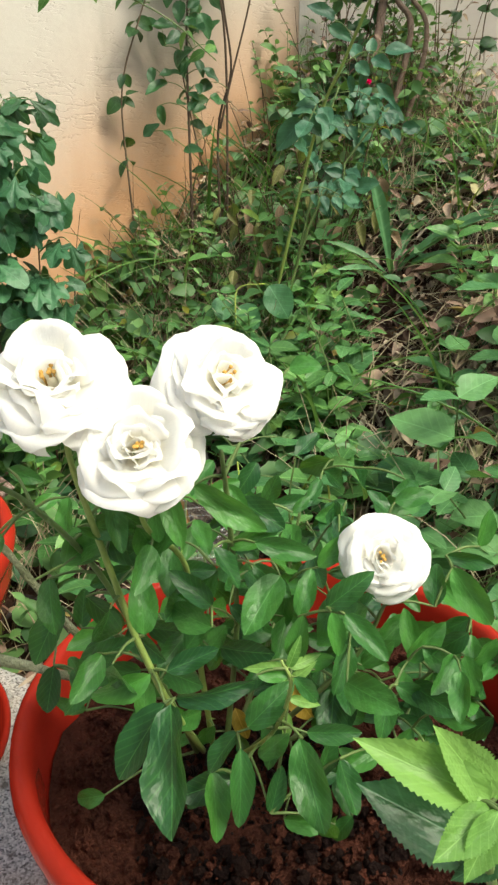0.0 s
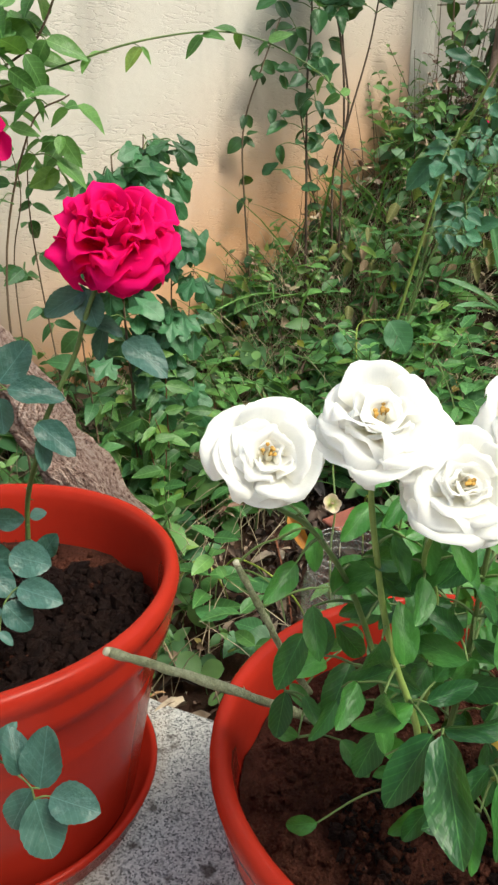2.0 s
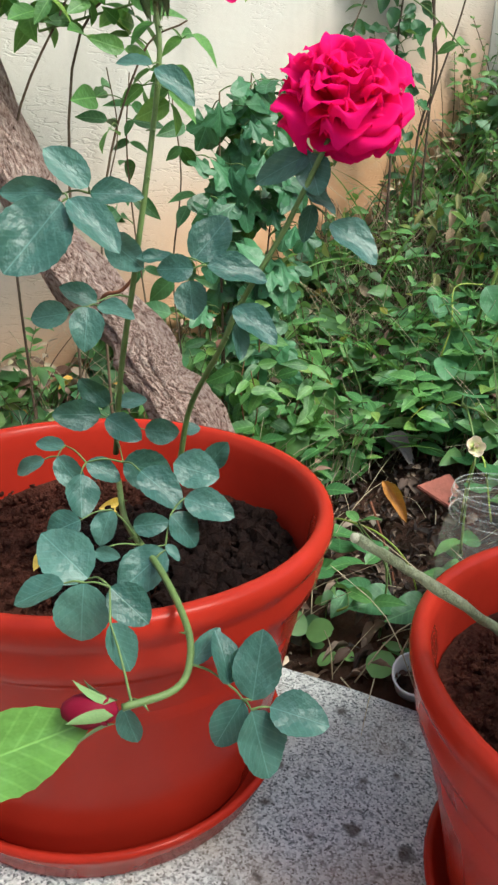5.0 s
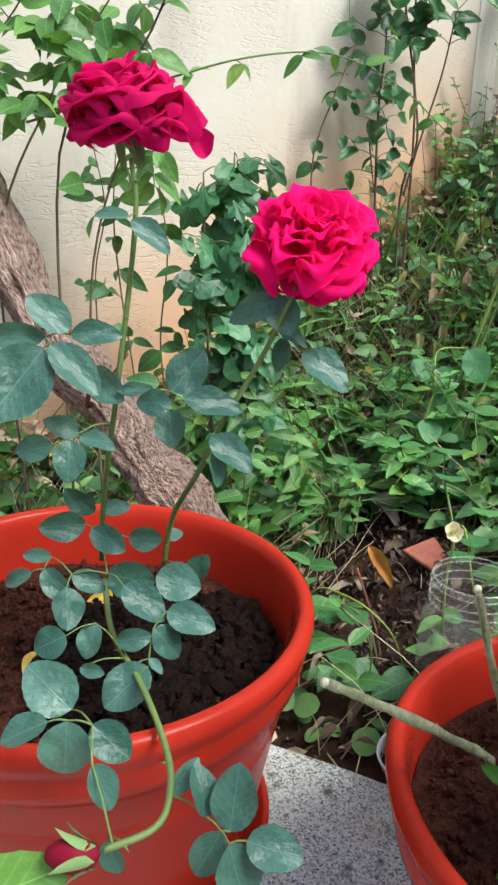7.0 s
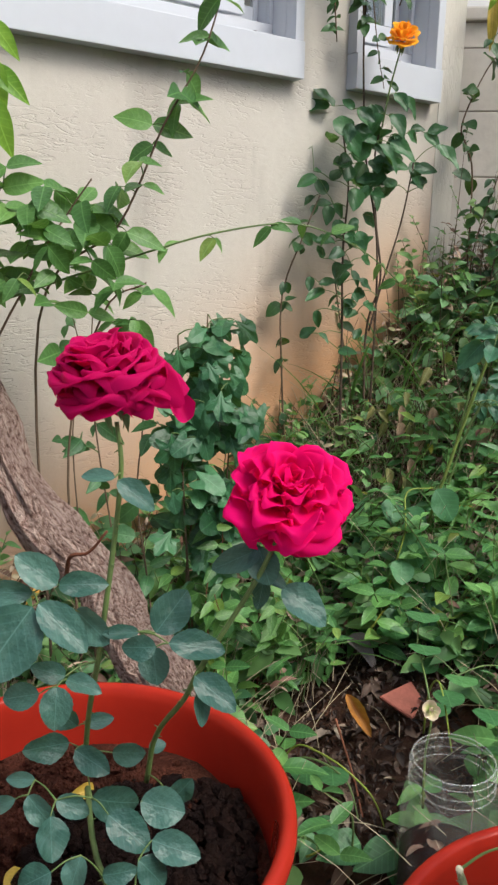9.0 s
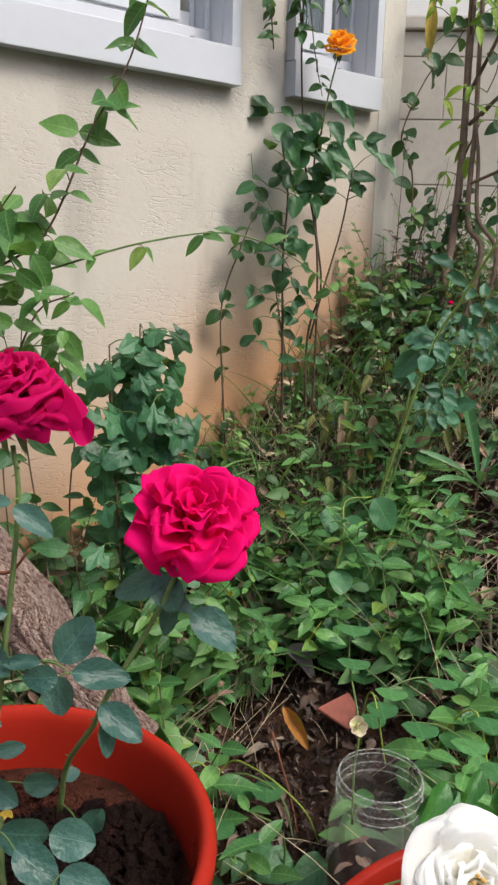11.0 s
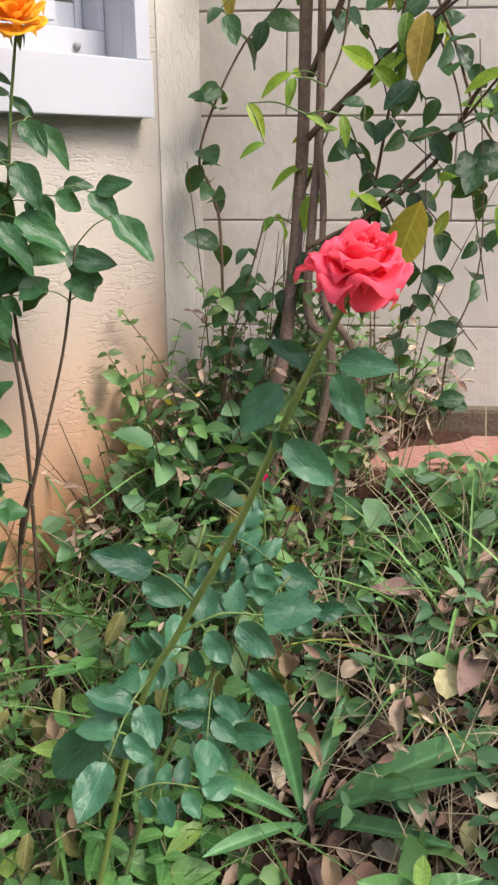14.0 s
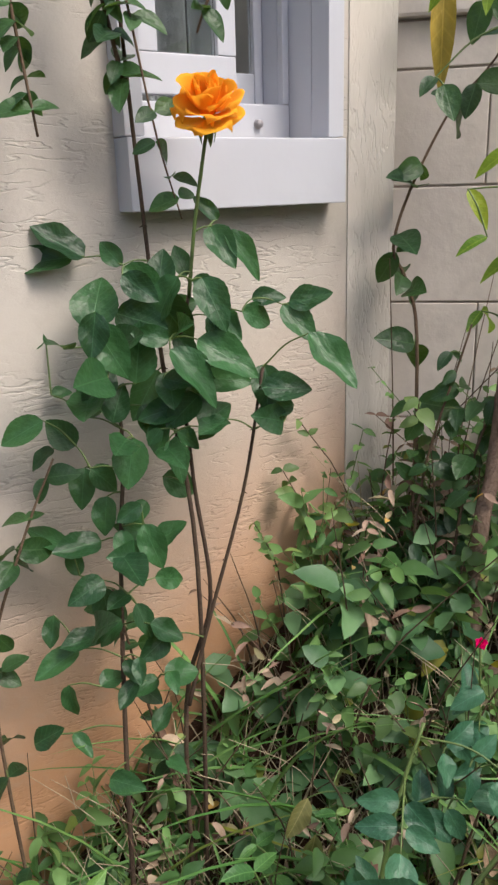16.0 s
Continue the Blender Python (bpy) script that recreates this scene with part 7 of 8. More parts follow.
def bed_place(rnd, seed, thin=0.0, region=None):
    """A place on the bed; growth is thick by the house, patchy by kind, and thin over the litter."""
    while True:
        x, y = rnd.uniform(-1.24, 0.45), rnd.uniform(-0.1, 1.7)
        if not in_bed(x, y) or (region and not region(x, y)):
            continue
        d = 0.9 * noise.noise(Vector((x * 4.2, y * 4.2, seed))) + 0.45 * min(1.0, max(-0.5, (-0.80 - x) * 2.6))
        if (x + 0.74) ** 2 + (y - 0.52) ** 2 < 0.026:
            d -= 1.0
        if tuft_clearing(x, y) or (x + 0.77) ** 2 + (y - 0.57) ** 2 < 0.006 or (x + 0.86) ** 2 + (y - 0.62) ** 2 < 0.003:
            continue
        if x > -0.95 and y > 0.82:
            d -= 0.35
        if x > -1.02 and (x + 1.25) - (y - 1.36) < 0.42 and rnd.random() < 0.94:
            continue
        if x > -0.70 and y < 0.80:
            d -= 0.35
        if -0.88 < x and 0.56 < y < 0.92:
            d -= 0.30
        if x > -0.80 and y > 0.78:
            d -= 0.75 * min(1.0, (y - 0.78) * 6) * min(1.0, (x + 0.80) * 6)
        if d > rnd.uniform(-0.6, 0.5) + thin:
            return Vector((x, y, ground_z(x, y)))


rnd = random.Random(5)
WEED = leaf_shape(0.47, 7, 0, 0.20, 0.20, 0.42, 1, 0.08, 1.12)
BROADW = leaf_shape(0.66, 6, 0.05, 0.16, 0.25, 0.40, 1, 0.12, 1.0)
ROUND = leaf_shape(0.95, 10, 0, 0.06, 0.08, 0.5, 1, 0.05, 0.62)
LOBED = leaf_shape(0.95, 9, 0.16, 0.14, 0.28, 0.36, 2, 0.12, 1.2)
green_stems, brown_stems = bmesh.new(), bmesh.new()


def grow(count, tall, leaf, shape, wide, material, label, every, tilt, seed, thin=0.0, radius=0.0008, region=None, stems=None, name="ground_cover"):
    """Sprigs that rise and lean, with leaves in pairs up their stems."""
    poses = []
    for _ in range(count):
        p = bed_place(rnd, seed, thin, region)
        deep = min(1.0, max(0.0, (-0.80 - p.x) * 3.0))
        h = rnd.uniform(0.3, 1.0) ** 1.2 * tall * (0.55 + 0.55 * deep) * (0.62 if p.x < -1.02 and p.y < 1.0 else 1.0) * (0.5 if p.x > -0.97 and p.y > 0.9 else 1.0)
        lean = Vector((rnd.uniform(-0.7, 0.8), rnd.uniform(-0.8, 0.6), 0)) * h * 0.7
        top = p + lean + Vector((0, 0, h))
        top.x = max(top.x, WX + 0.02)
        mid = p + lean * 0.3 + Vector((0, 0, h * 0.6))
        tube(green_stems if stems is None else stems, [p, mid, top], radius, radius * 0.5, 4, 3, 0, False)
        n = max(1, int(h / every))
        a = rnd.uniform(0, 6.28)
        big = rnd.uniform(0.55, 1.25) * (1.15 if p.y < 0.75 else 0.82)
        for k in range(n):
            t = 0.25 + 0.75 * (k + 1) / n
            q = p.lerp(mid, t * 2) if t < 0.5 else mid.lerp(top, t * 2 - 1)
            a += 1.57 + rnd.uniform(-0.5, 0.5)
            for half in (0, math.pi):
                if rnd.random() < 0.12:
                    continue
                up = rnd.uniform(-0.7, 0.7)
                d = Vector((math.cos(a + half) * math.cos(up), math.sin(a + half) * math.cos(up), math.sin(up)))
                size = leaf * big * rnd.uniform(0.6, 1.1) * (1.1 - 0.35 * t)
                face = Vector((0.35, -0.25, 1.0)) + Vector((rnd.uniform(-tilt, tilt), rnd.uniform(-tilt, tilt), 0))
                poses.append(leaf_frame(q, q + d * size, face, wide * rnd.uniform(0.8, 1.2)))
    return scatter(name, label, "weeds", shape, material, poses)


def near_front(x, y):
    return y < 0.95


def by_wall(x, y):
    return x < -0.98 or (x < -0.93 and 0.85 < y < 1.12)


def by_corner(x, y):
    return x < -0.99 and y > 1.04


grow(470, 0.20, 0.044, WEED, 1.0, m_weed, "tangle of upright weeds with pointed green leaves", 0.024, 1.5, 7, -0.1)
grow(300, 0.13, 0.056, BROADW, 1.0, m_weed2, "weeds with broad blue-green leaves", 0.028, 1.2, 21, -0.1)
grow(170, 0.05, 0.044, ROUND, 0.95, m_weed, "creeping pennywort with round light green leaves", 0.04, 0.35, 33, -0.2, region=near_front)
grow(85, 0.26, 0.030, WEED, 1.0, m_weed, "tall wiry weeds with small leaves by the wall", 0.026, 0.8, 41, 0.1, 0.0009, by_wall)
grow(30, 0.25, 0.030, BROADW, 0.9, m_creeper_mass, "wiry small-leaved bush in the wall corner", 0.022, 0.9, 44, -0.3, 0.0010, by_corner, brown_stems)
grow(42, 0.22, 0.034, BROADW, 0.9, m_creeper_mass, "dark small-leaved undergrowth by the wall corner", 0.026, 0.9, 52, 0.1, 0.0011, by_wall, brown_stems)
grow(360, 0.12, 0.040, WEED, 0.8, m_dry_pale, "withered brown leaves still on their stalks", 0.03, 1.0, 63, -0.05, 0.0008, None, brown_stems, "withered_weeds")
grow(120, 0.20, 0.028, WEED, 0.8, m_dry_pale, "withered tan leaves on dry stalks by the wall", 0.024, 1.0, 66, -0.3, 0.0008, by_wall, brown_stems, "withered_weeds")
grow(70, 0.08, 0.062, LOBED, 1.0, m_weed3, "young plants with large lobed light green leaves", 0.035, 0.5, 74, -0.2, 0.0013, lambda x, y: x > -0.60 and y < 1.1)


def open_bed(x, y):
    return x > -1.0 and y > 0.66


def low_growth(count, tall, leaf, shape, wide, material, label, pairs, seed, stems, region=open_bed):
    """Short sprigs scattered evenly over the litter, thinner about the tuft."""
    pick = random.Random(seed)
    poses = []
    while count > 0:
        x, y = pick.uniform(-1.0, 0.05), pick.uniform(0.55, 1.42)
        if not in_bed(x, y) or not region(x, y) or (tuft_clearing(x, y) and pick.random() < 0.85) or noise.noise(Vector((x * 8, y * 8, seed))) < pick.uniform(-0.6, 0.25):
            continue
        count -= 1
        p = Vector((x, y, ground_z(x, y)))
        h = tall * pick.uniform(0.3, 1.0)
        top = p + Vector((pick.uniform(-0.8, 0.8) * h, pick.uniform(-0.8, 0.5) * h, h))
        tube(stems, [p, p.lerp(top, 0.5) + Vector((0, 0, 0.1 * h)), top], 0.0007, 0.0004, 4, 2, 0, False)
        turn = pick.uniform(0, 6.28)
        for k in range(pairs):
            q = p.lerp(top, 0.3 + 0.7 * (k + 1) / pairs)
            turn += 1.57
            for half in (0, math.pi):
                if pick.random() < 0.2:
                    continue
                a, up = turn + half + pick.uniform(-0.4, 0.4), pick.uniform(-0.5, 0.6)
                d = Vector((math.cos(a) * math.cos(up), math.sin(a) * math.cos(up), math.sin(up)))
                poses.append(leaf_frame(q, q + d * leaf * pick.uniform(0.5, 1.15), (0.4 + pick.uniform(-0.9, 0.9), -0.3 + pick.uniform(-0.9, 0.9), 1.0), wide * pick.uniform(0.8, 1.2)))
    return scatter("ground_cover", label, "weeds", shape, material, poses)


low_growth(430, 0.075, 0.028, WEED, 0.9, m_weed2, "low grey-green weeds with small leaves over the litter", 3, 101, green_stems)
low_growth(210, 0.06, 0.040, BROADW, 0.9, m_weed, "low light green weeds over the litter", 2, 102, green_stems)
low_growth(150, 0.09, 0.026, WEED, 0.7, m_dry, "small withered leaves on dry stalks over the litter", 3, 103, brown_stems)
dry_stalks = bmesh.new()
for _ in range(1400):
    p = bed_place(rnd, 63, -0.5)
    h = rnd.uniform(0.03, 0.17)
    lean = Vector((rnd.uniform(-1, 1), rnd.uniform(-1, 1), 0)) * h * 0.8
    tube(dry_stalks, [p, p + lean * 0.4 + Vector((0, 0, h * 0.6)), p + lean + Vector((0, 0, h))], rnd.uniform(0.0005, 0.0011), 0.0003, 4, 3, 0, False)
bare = bmesh.new()
for _ in range(300):
    p = bed_place(rnd, 44, -0.5, by_wall)
    h = rnd.uniform(0.06, 0.36) * (0.6 if p.y < 1.0 else 1.0)
    lean = Vector((rnd.uniform(-0.4, 0.9), rnd.uniform(-0.8, 0.6), 0)) * h * 0.6
    top = p + lean + Vector((0, 0, h))
    top.x = max(top.x, WX + 0.02)
    tube(bare, [p, p + lean * 0.25 + Vector((rnd.uniform(-0.01, 0.01), 0, h * 0.5)), top], rnd.uniform(0.0008, 0.0017), 0.0004, 5, 4, 0.2, False)
tagged(part("bare_twigs", bare, None, material=m_twig), "bare brown twigs standing in the undergrowth", "twigs", kind="stuff")
tagged(part("dry_stalks", dry_stalks, None, material=m_straw), "dry tan stalks standing among the weeds", "dry stalks", kind="stuff")
tagged(part("weed_stalks", green_stems, None, material=m_stem), "thin green weed stalks", "weeds", kind="stuff")
tagged(part("weed_stalks", brown_stems, None, material=m_twig), "thin brown weed stalks", "weeds", kind="stuff")

BLADE = leaf_shape(0.045, 6, 0, 0.2, 0.5, 0.3, 1, 0, 1.0)
places = []
for _ in range(190):
    p = bed_place(rnd, 85, -0.7, lambda x, y: 0.62 < y < 1.25 and x < 0.0)
    for j in range(rnd.randint(3, 9)):
        a = rnd.uniform(0, 6.28)
        up = rnd.uniform(0.4, 1.45)
        d = Vector((math.cos(a) * math.cos(up), math.sin(a) * math.cos(up), math.sin(up)))
        q = p + Vector((rnd.uniform(-0.012, 0.012), rnd.uniform(-0.012, 0.012), 0))
        places.append(leaf_frame(q, q + d * rnd.choice((0.05, 0.08, 0.12, 0.16, 0.24)) * rnd.uniform(0.7, 1.2), (0, 0, 1), rnd.uniform(0.25, 0.6)))
scatter("grass", "thin grass blades among the weeds", "grass", BLADE, m_grass, places)

DRY = leaf_shape(0.42, 6, 0, 0.30, 0.35, 0.45, 1, 0.16, 0.9)
places = []
while len(places) < 7500:
    x, y = rnd.uniform(-1.2, 0.45), rnd.uniform(0.05, 1.7)
    if in_bed(x, y) and 0.8 * noise.noise(Vector((x * 3, y * 3, 2))) + 0.6 * min(1, max(-0.5, (x + 0.85) * 2)) > rnd.uniform(-0.9, 0.3):
        places.append(leaf_at((x, y, ground_z(x, y) + rnd.uniform(0.001, 0.02)), rnd.choice((0.010, 0.014, 0.018, 0.024, 0.034, 0.052)) * rnd.uniform(0.8, 1.2) * (0.7 if y > 0.8 else 1.0), rnd.uniform(0.6, 1.3), 0.6, rnd=rnd))
while len(places) < 11500:
    x, y = rnd.uniform(-0.98, -0.45), rnd.uniform(0.38, 1.22)
    if in_bed(x, y) and ((x + 0.74) ** 2 + (y - 0.52) ** 2 < 0.03 or (y > 0.80 and rnd.random() < 0.8)):
        places.append(leaf_at((x, y, ground_z(x, y) + rnd.uniform(0.001, 0.026)), rnd.choice((0.006, 0.009, 0.012, 0.016, 0.020, 0.030)) * rnd.uniform(0.7, 1.1), rnd.uniform(0.5, 1.5), 0.9, rnd=rnd))
def by_pots(m):
    p = m.translation
    return (p.x + 0.76) ** 2 + (p.y - 0.49) ** 2 < 0.045


# leaves close to the pots take the mulch colour darkened for shade
mulch = [m @ Matrix.Diagonal((0.8, 0.62, 0.62, 1)) for m in places if by_pots(m)]
places = [m for m in places if not by_pots(m)]
scatter("leaf_mulch", "wet rotting leaves on the soil between the pots, darkened for the shade there", "leaf mulch", leaf_shape(0.34, 6, 0.06, 0.7, 0.55, 0.5, 1, 0.35, 0.9), m_shaded_mulch, mulch)
scatter("leaf_litter", "brown and tan fallen leaves on the soil", "leaf litter", DRY, m_dry, places[0::2])
loose = []
while len(loose) < 1050:
    x, y = rnd.uniform(-1.05, -0.45), rnd.uniform(0.60, 1.25)
    if in_bed(x, y) and not tuft_clearing(x, y) and (x + 0.76) ** 2 + (y - 0.49) ** 2 > 0.05 and noise.noise(Vector((x * 6, y * 6, 9))) > rnd.uniform(-0.5, 0.35):
        loose.append(leaf_at((x, y, ground_z(x, y) + rnd.uniform(0.010, 0.055)), rnd.uniform(0.014, 0.036), rnd.uniform(0.8, 1.5), 0.9, rnd=rnd))
scatter("leaf_litter", "loose tan and pinkish dry leaves caught among the weeds", "leaf litter", leaf_shape(0.46, 7, 0.03, 0.5, 0.45, 0.45, 2, 0.35, 0.9), m_dry_pale, loose)
scatter("leaf_litter", "curled dark and tan fallen leaves on the soil", "leaf litter", leaf_shape(0.30, 7, 0.05, 0.9, 0.7, 0.5, 1, 0.35, 0.9), m_dry, places[1::2])

bm = bmesh.new()
for _ in range(2600):
    while True:
        x, y = rnd.uniform(-1.2, 0.45), rnd.uniform(0.05, 1.6)
        if in_bed(x, y) and ((x + 0.76) ** 2 + (y - 0.49) ** 2 > 0.05 or rnd.random() < 0.08):
            break
    a, L = rnd.uniform(0, 6.28), rnd.uniform(0.015, 0.10)
    p = Vector((x, y, ground_z(x, y) + rnd.uniform(0.002, 0.02)))
    e = p + Vector((math.cos(a) * L, math.sin(a) * L, 0))
    e.z = ground_z(e.x, e.y) + rnd.uniform(0.002, 0.03)
    tube(bm, [p, (p + e) / 2 + Vector((0, 0, rnd.uniform(0, 0.012))), e], rnd.uniform(0.0003, 0.0010), 0.0003, 4, 3, 0, False)
for _ in range(1400):
    while True:
        x, y = rnd.uniform(-1.08, -0.40), rnd.uniform(0.56, 1.22)
        if in_bed(x, y) and not tuft_clearing(x, y) and (x + 0.76) ** 2 + (y - 0.49) ** 2 > 0.05 and noise.noise(Vector((x * 6, y * 6, 9))) > rnd.uniform(-0.5, 0.3):
            break
    a, L = rnd.uniform(0, 6.28), rnd.uniform(0.03, 0.15)
    p = Vector((x, y, ground_z(x, y) + rnd.uniform(0.004, 0.045)))
    e = p + Vector((math.cos(a) * L, math.sin(a) * L, 0))
    e.z = ground_z(e.x, e.y) + rnd.uniform(0.004, 0.06)
    tube(bm, [p, (p + e) / 2 + Vector((0, 0, rnd.uniform(0, 0.02))), e], rnd.uniform(0.0005, 0.0013), 0.0004, 4, 3, 0, False)
tagged(part("straw", bm, None, material=m_straw), "dry straw and fine twigs lying on the soil", "straw", kind="stuff")

# ---------------------------------------------------------------- single things on the bed
rosette = thing("grass_tuft", (-0.845, 1.000, 0.28), "tuft of broad strap-shaped light green leaves", "grass tuft")
STRAP = leaf_shape(0.17, 16, 0, 0.30, 0.30, 0.62, 2, 0.08, 0.9)
UPRIGHT = leaf_shape(0.15, 16, 0, 0.30, 0.14, 0.66, 2, 0.08, 0.9)
m_strap = leaf_material("strap_leaf", (0.085, 0.23, 0.095), (0.17, 0.37, 0.155), 0.42, thin=0.35)
strap, upright = mesh_from("blade", *STRAP, m_strap), mesh_from("blade", *UPRIGHT, m_strap)
foot = Vector((-0.845, 1.000, ground_z(-0.845, 1.000)))
across, toward_eye = Vector((0.648, 0.761, 0)), Vector((0.761, -0.648, 0))
for me, r, f, z, w in ((strap, 0.135, 0.03, 0.150, 0.75), (strap, 0.10, 0.06, 0.135, 0.7), (strap, 0.085, 0.08, 0.090, 0.7), (upright, -0.03, 0.0, 0.165, 0.9), (upright, 0.02, 0.03, 0.06, 0.8),
                       (strap, -0.085, 0.01, 0.08, 0.8), (strap, -0.075, 0.06, 0.05, 0.8), (upright, -0.01, 0.05, 0.05, 1.1), (strap, 0.04, -0.06, 0.10, 0.8)):
    d = across * r + toward_eye * f + Vector((0, 0, z))
    part("blade", me, rosette, m=leaf_frame(foot, foot + d, Vector((0.3, -0.25, 1)), w))

shard = thing("pot_shard", (-0.770, 0.598, 0.045), "broken piece of red terracotta lying on the litter", "pot shard")
bm = bmesh.new()
f = bm.faces.new([bm.verts.new(q) for q in ((-0.03, -0.022, 0), (0.032, -0.018, 0), (0.026, 0.020, 0), (-0.004, 0.034, 0))])
up = bmesh.ops.extrude_face_region(bm, geom=[f])
bmesh.ops.translate(bm, verts=[v for v in up["geom"] if isinstance(v, bmesh.types.BMVert)], vec=(0, 0, 0.008))
bmesh.ops.recalc_face_normals(bm, faces=bm.faces)
bmesh.ops.bevel(bm, geom=list(bm.edges), offset=0.0015, segments=2, affect="EDGES")
bm.transform(Matrix.Translation((-0.764, 0.602, 0.066)) @ Euler((0.50, 0.42, 0.4)).to_matrix().to_4x4() @ Matrix.Diagonal((0.85, 0.85, 1.0, 1)))
part("shard", bm, shard, material=m_terra, smooth=False)

jar = thing("plastic_jar", (-0.521, 0.400, -0.012), "dusty clear plastic jar part filled with soil and leaves", "jar")
bm = bmesh.new()
lathe(bm, [(0.001, 0.002), (0.042, 0.002), (0.046, 0.012), (0.0462, 0.160), (0.0435, 0.180), (0.0385, 0.188), (0.0398, 0.193), (0.0382, 0.197), (0.0398, 0.202), (0.0382, 0.206), (0.0398, 0.212), (0.0385, 0.217), (0.0372, 0.2175)], (-0.521, 0.400, -0.012), 40)
part("jar_wall", bm, jar, material=m_jar)
# moulded neck rings, whitened to stand for the highlights on the rim
for z, r in ((0.193, 0.0402), (0.202, 0.0402), (0.212, 0.0402), (0.2178, 0.0385)):
    bm = bmesh.new()
    lathe(bm, [(r + 0.0006 * math.cos(a * 1.0472), z + 0.0006 * math.sin(a * 1.0472)) for a in range(7)], (-0.521, 0.400, -0.012), 40)
    part("neck_ring", bm, jar, "moulded ring round the neck, whitened for its highlights", material=m_rim_highlight)
bm = bmesh.new()
lathe(bm, [(0.001, 0.0075), (0.0430, 0.0155), (0.0438, 0.110), (0.028, 0.118), (0.001, 0.112)], (-0.521, 0.400, -0.012), 24)
part("soil_fill", bm, jar, "dark soil inside the jar", material=m_clod)
dry_big = mesh_from("dead_leaf", *DRY, m_dry)
for k in range(6):
    part("dead_leaf", dry_big, jar, m=leaf_at((-0.521 + R.uniform(-0.022, 0.010), 0.400 + R.uniform(-0.022, 0.010), 0.106 + 0.003 * k), 0.020, 1.2, 0.6))

tray = thing("clear_tray", (-0.53, 0.56, 0.0), "clear plastic tray half hidden in the weeds", "tray")
bm = bmesh.new()
lathe(bm, [(0.001, 0.004), (0.070, 0.004), (0.080, 0.050), (0.086, 0.052), (0.086, 0.055), (0.078, 0.054), (0.068, 0.008), (0.001, 0.008)], (-0.50, 0.575, 0.02), 40)
part("tray_wall", bm, tray, material=m_jar)

cup = thing("plastic_cup", (-0.556, 0.369, -0.05), "small white plastic cup at the slab's edge", "cup")
bm = bmesh.new()
lathe(bm, [(0.001, 0.0), (0.017, 0.0), (0.0215, 0.055), (0.0228, 0.056), (0.0228, 0.059), (0.0205, 0.058), (0.016, 0.003), (0.001, 0.003)], (0, 0, 0), 32)
bm.transform(Matrix.Translation((-0.566, 0.375, -0.040)) @ Euler((0.42, 0.38, 0)).to_matrix().to_4x4())
part("cup_wall", bm, cup, material=m_cup)

grey_leaf = thing("fallen_leaf", (-0.85, 0.62, 0.07), "curled lilac-grey dry leaf propped on the litter", "fallen leaf", "large fallen leaves")
m_greyleaf = plain("grey_dead_leaf", (0.26, 0.225, 0.220), 0.7, 0.4, 40, 0.5, 0.003, 0.25, (0.15, 0.120, 0.115))
part("blade", leaf_mesh("grey dead", 0, leaf_shape(0.55, 10, 0.02, 0.55, 0.30, 0.45, 2, 0.22, 0.9), m_greyleaf), grey_leaf, m=leaf_frame((-0.893, 0.618, 0.098), (-0.832, 0.622, 0.084), (0.35, -0.25, 1.0), 0.8))


def fallen(place, size, label, material, yaw, tilt=(0.3, 0.2), wide=1.0, name="fallen_leaf", lift=0.018):
    """One large fallen leaf lying on the soil."""
    x, y = place
    ob = thing(name, (x, y, ground_z(x, y)), label, "fallen leaf", "large fallen leaves")
    m = Matrix.Translation((x, y, ground_z(x, y) + lift + 0.006)) @ Euler((tilt[0], tilt[1], yaw)).to_matrix().to_4x4() @ Matrix.Diagonal((size * wide, size, size, 1))
    part("blade", leaf_mesh("fallen" + material.name, 0, leaf_shape(0.42, 16, 0.01, 0.42, 0.40, 0.45, 4, 0.45, 0.9), material), ob, m=m)
    return ob


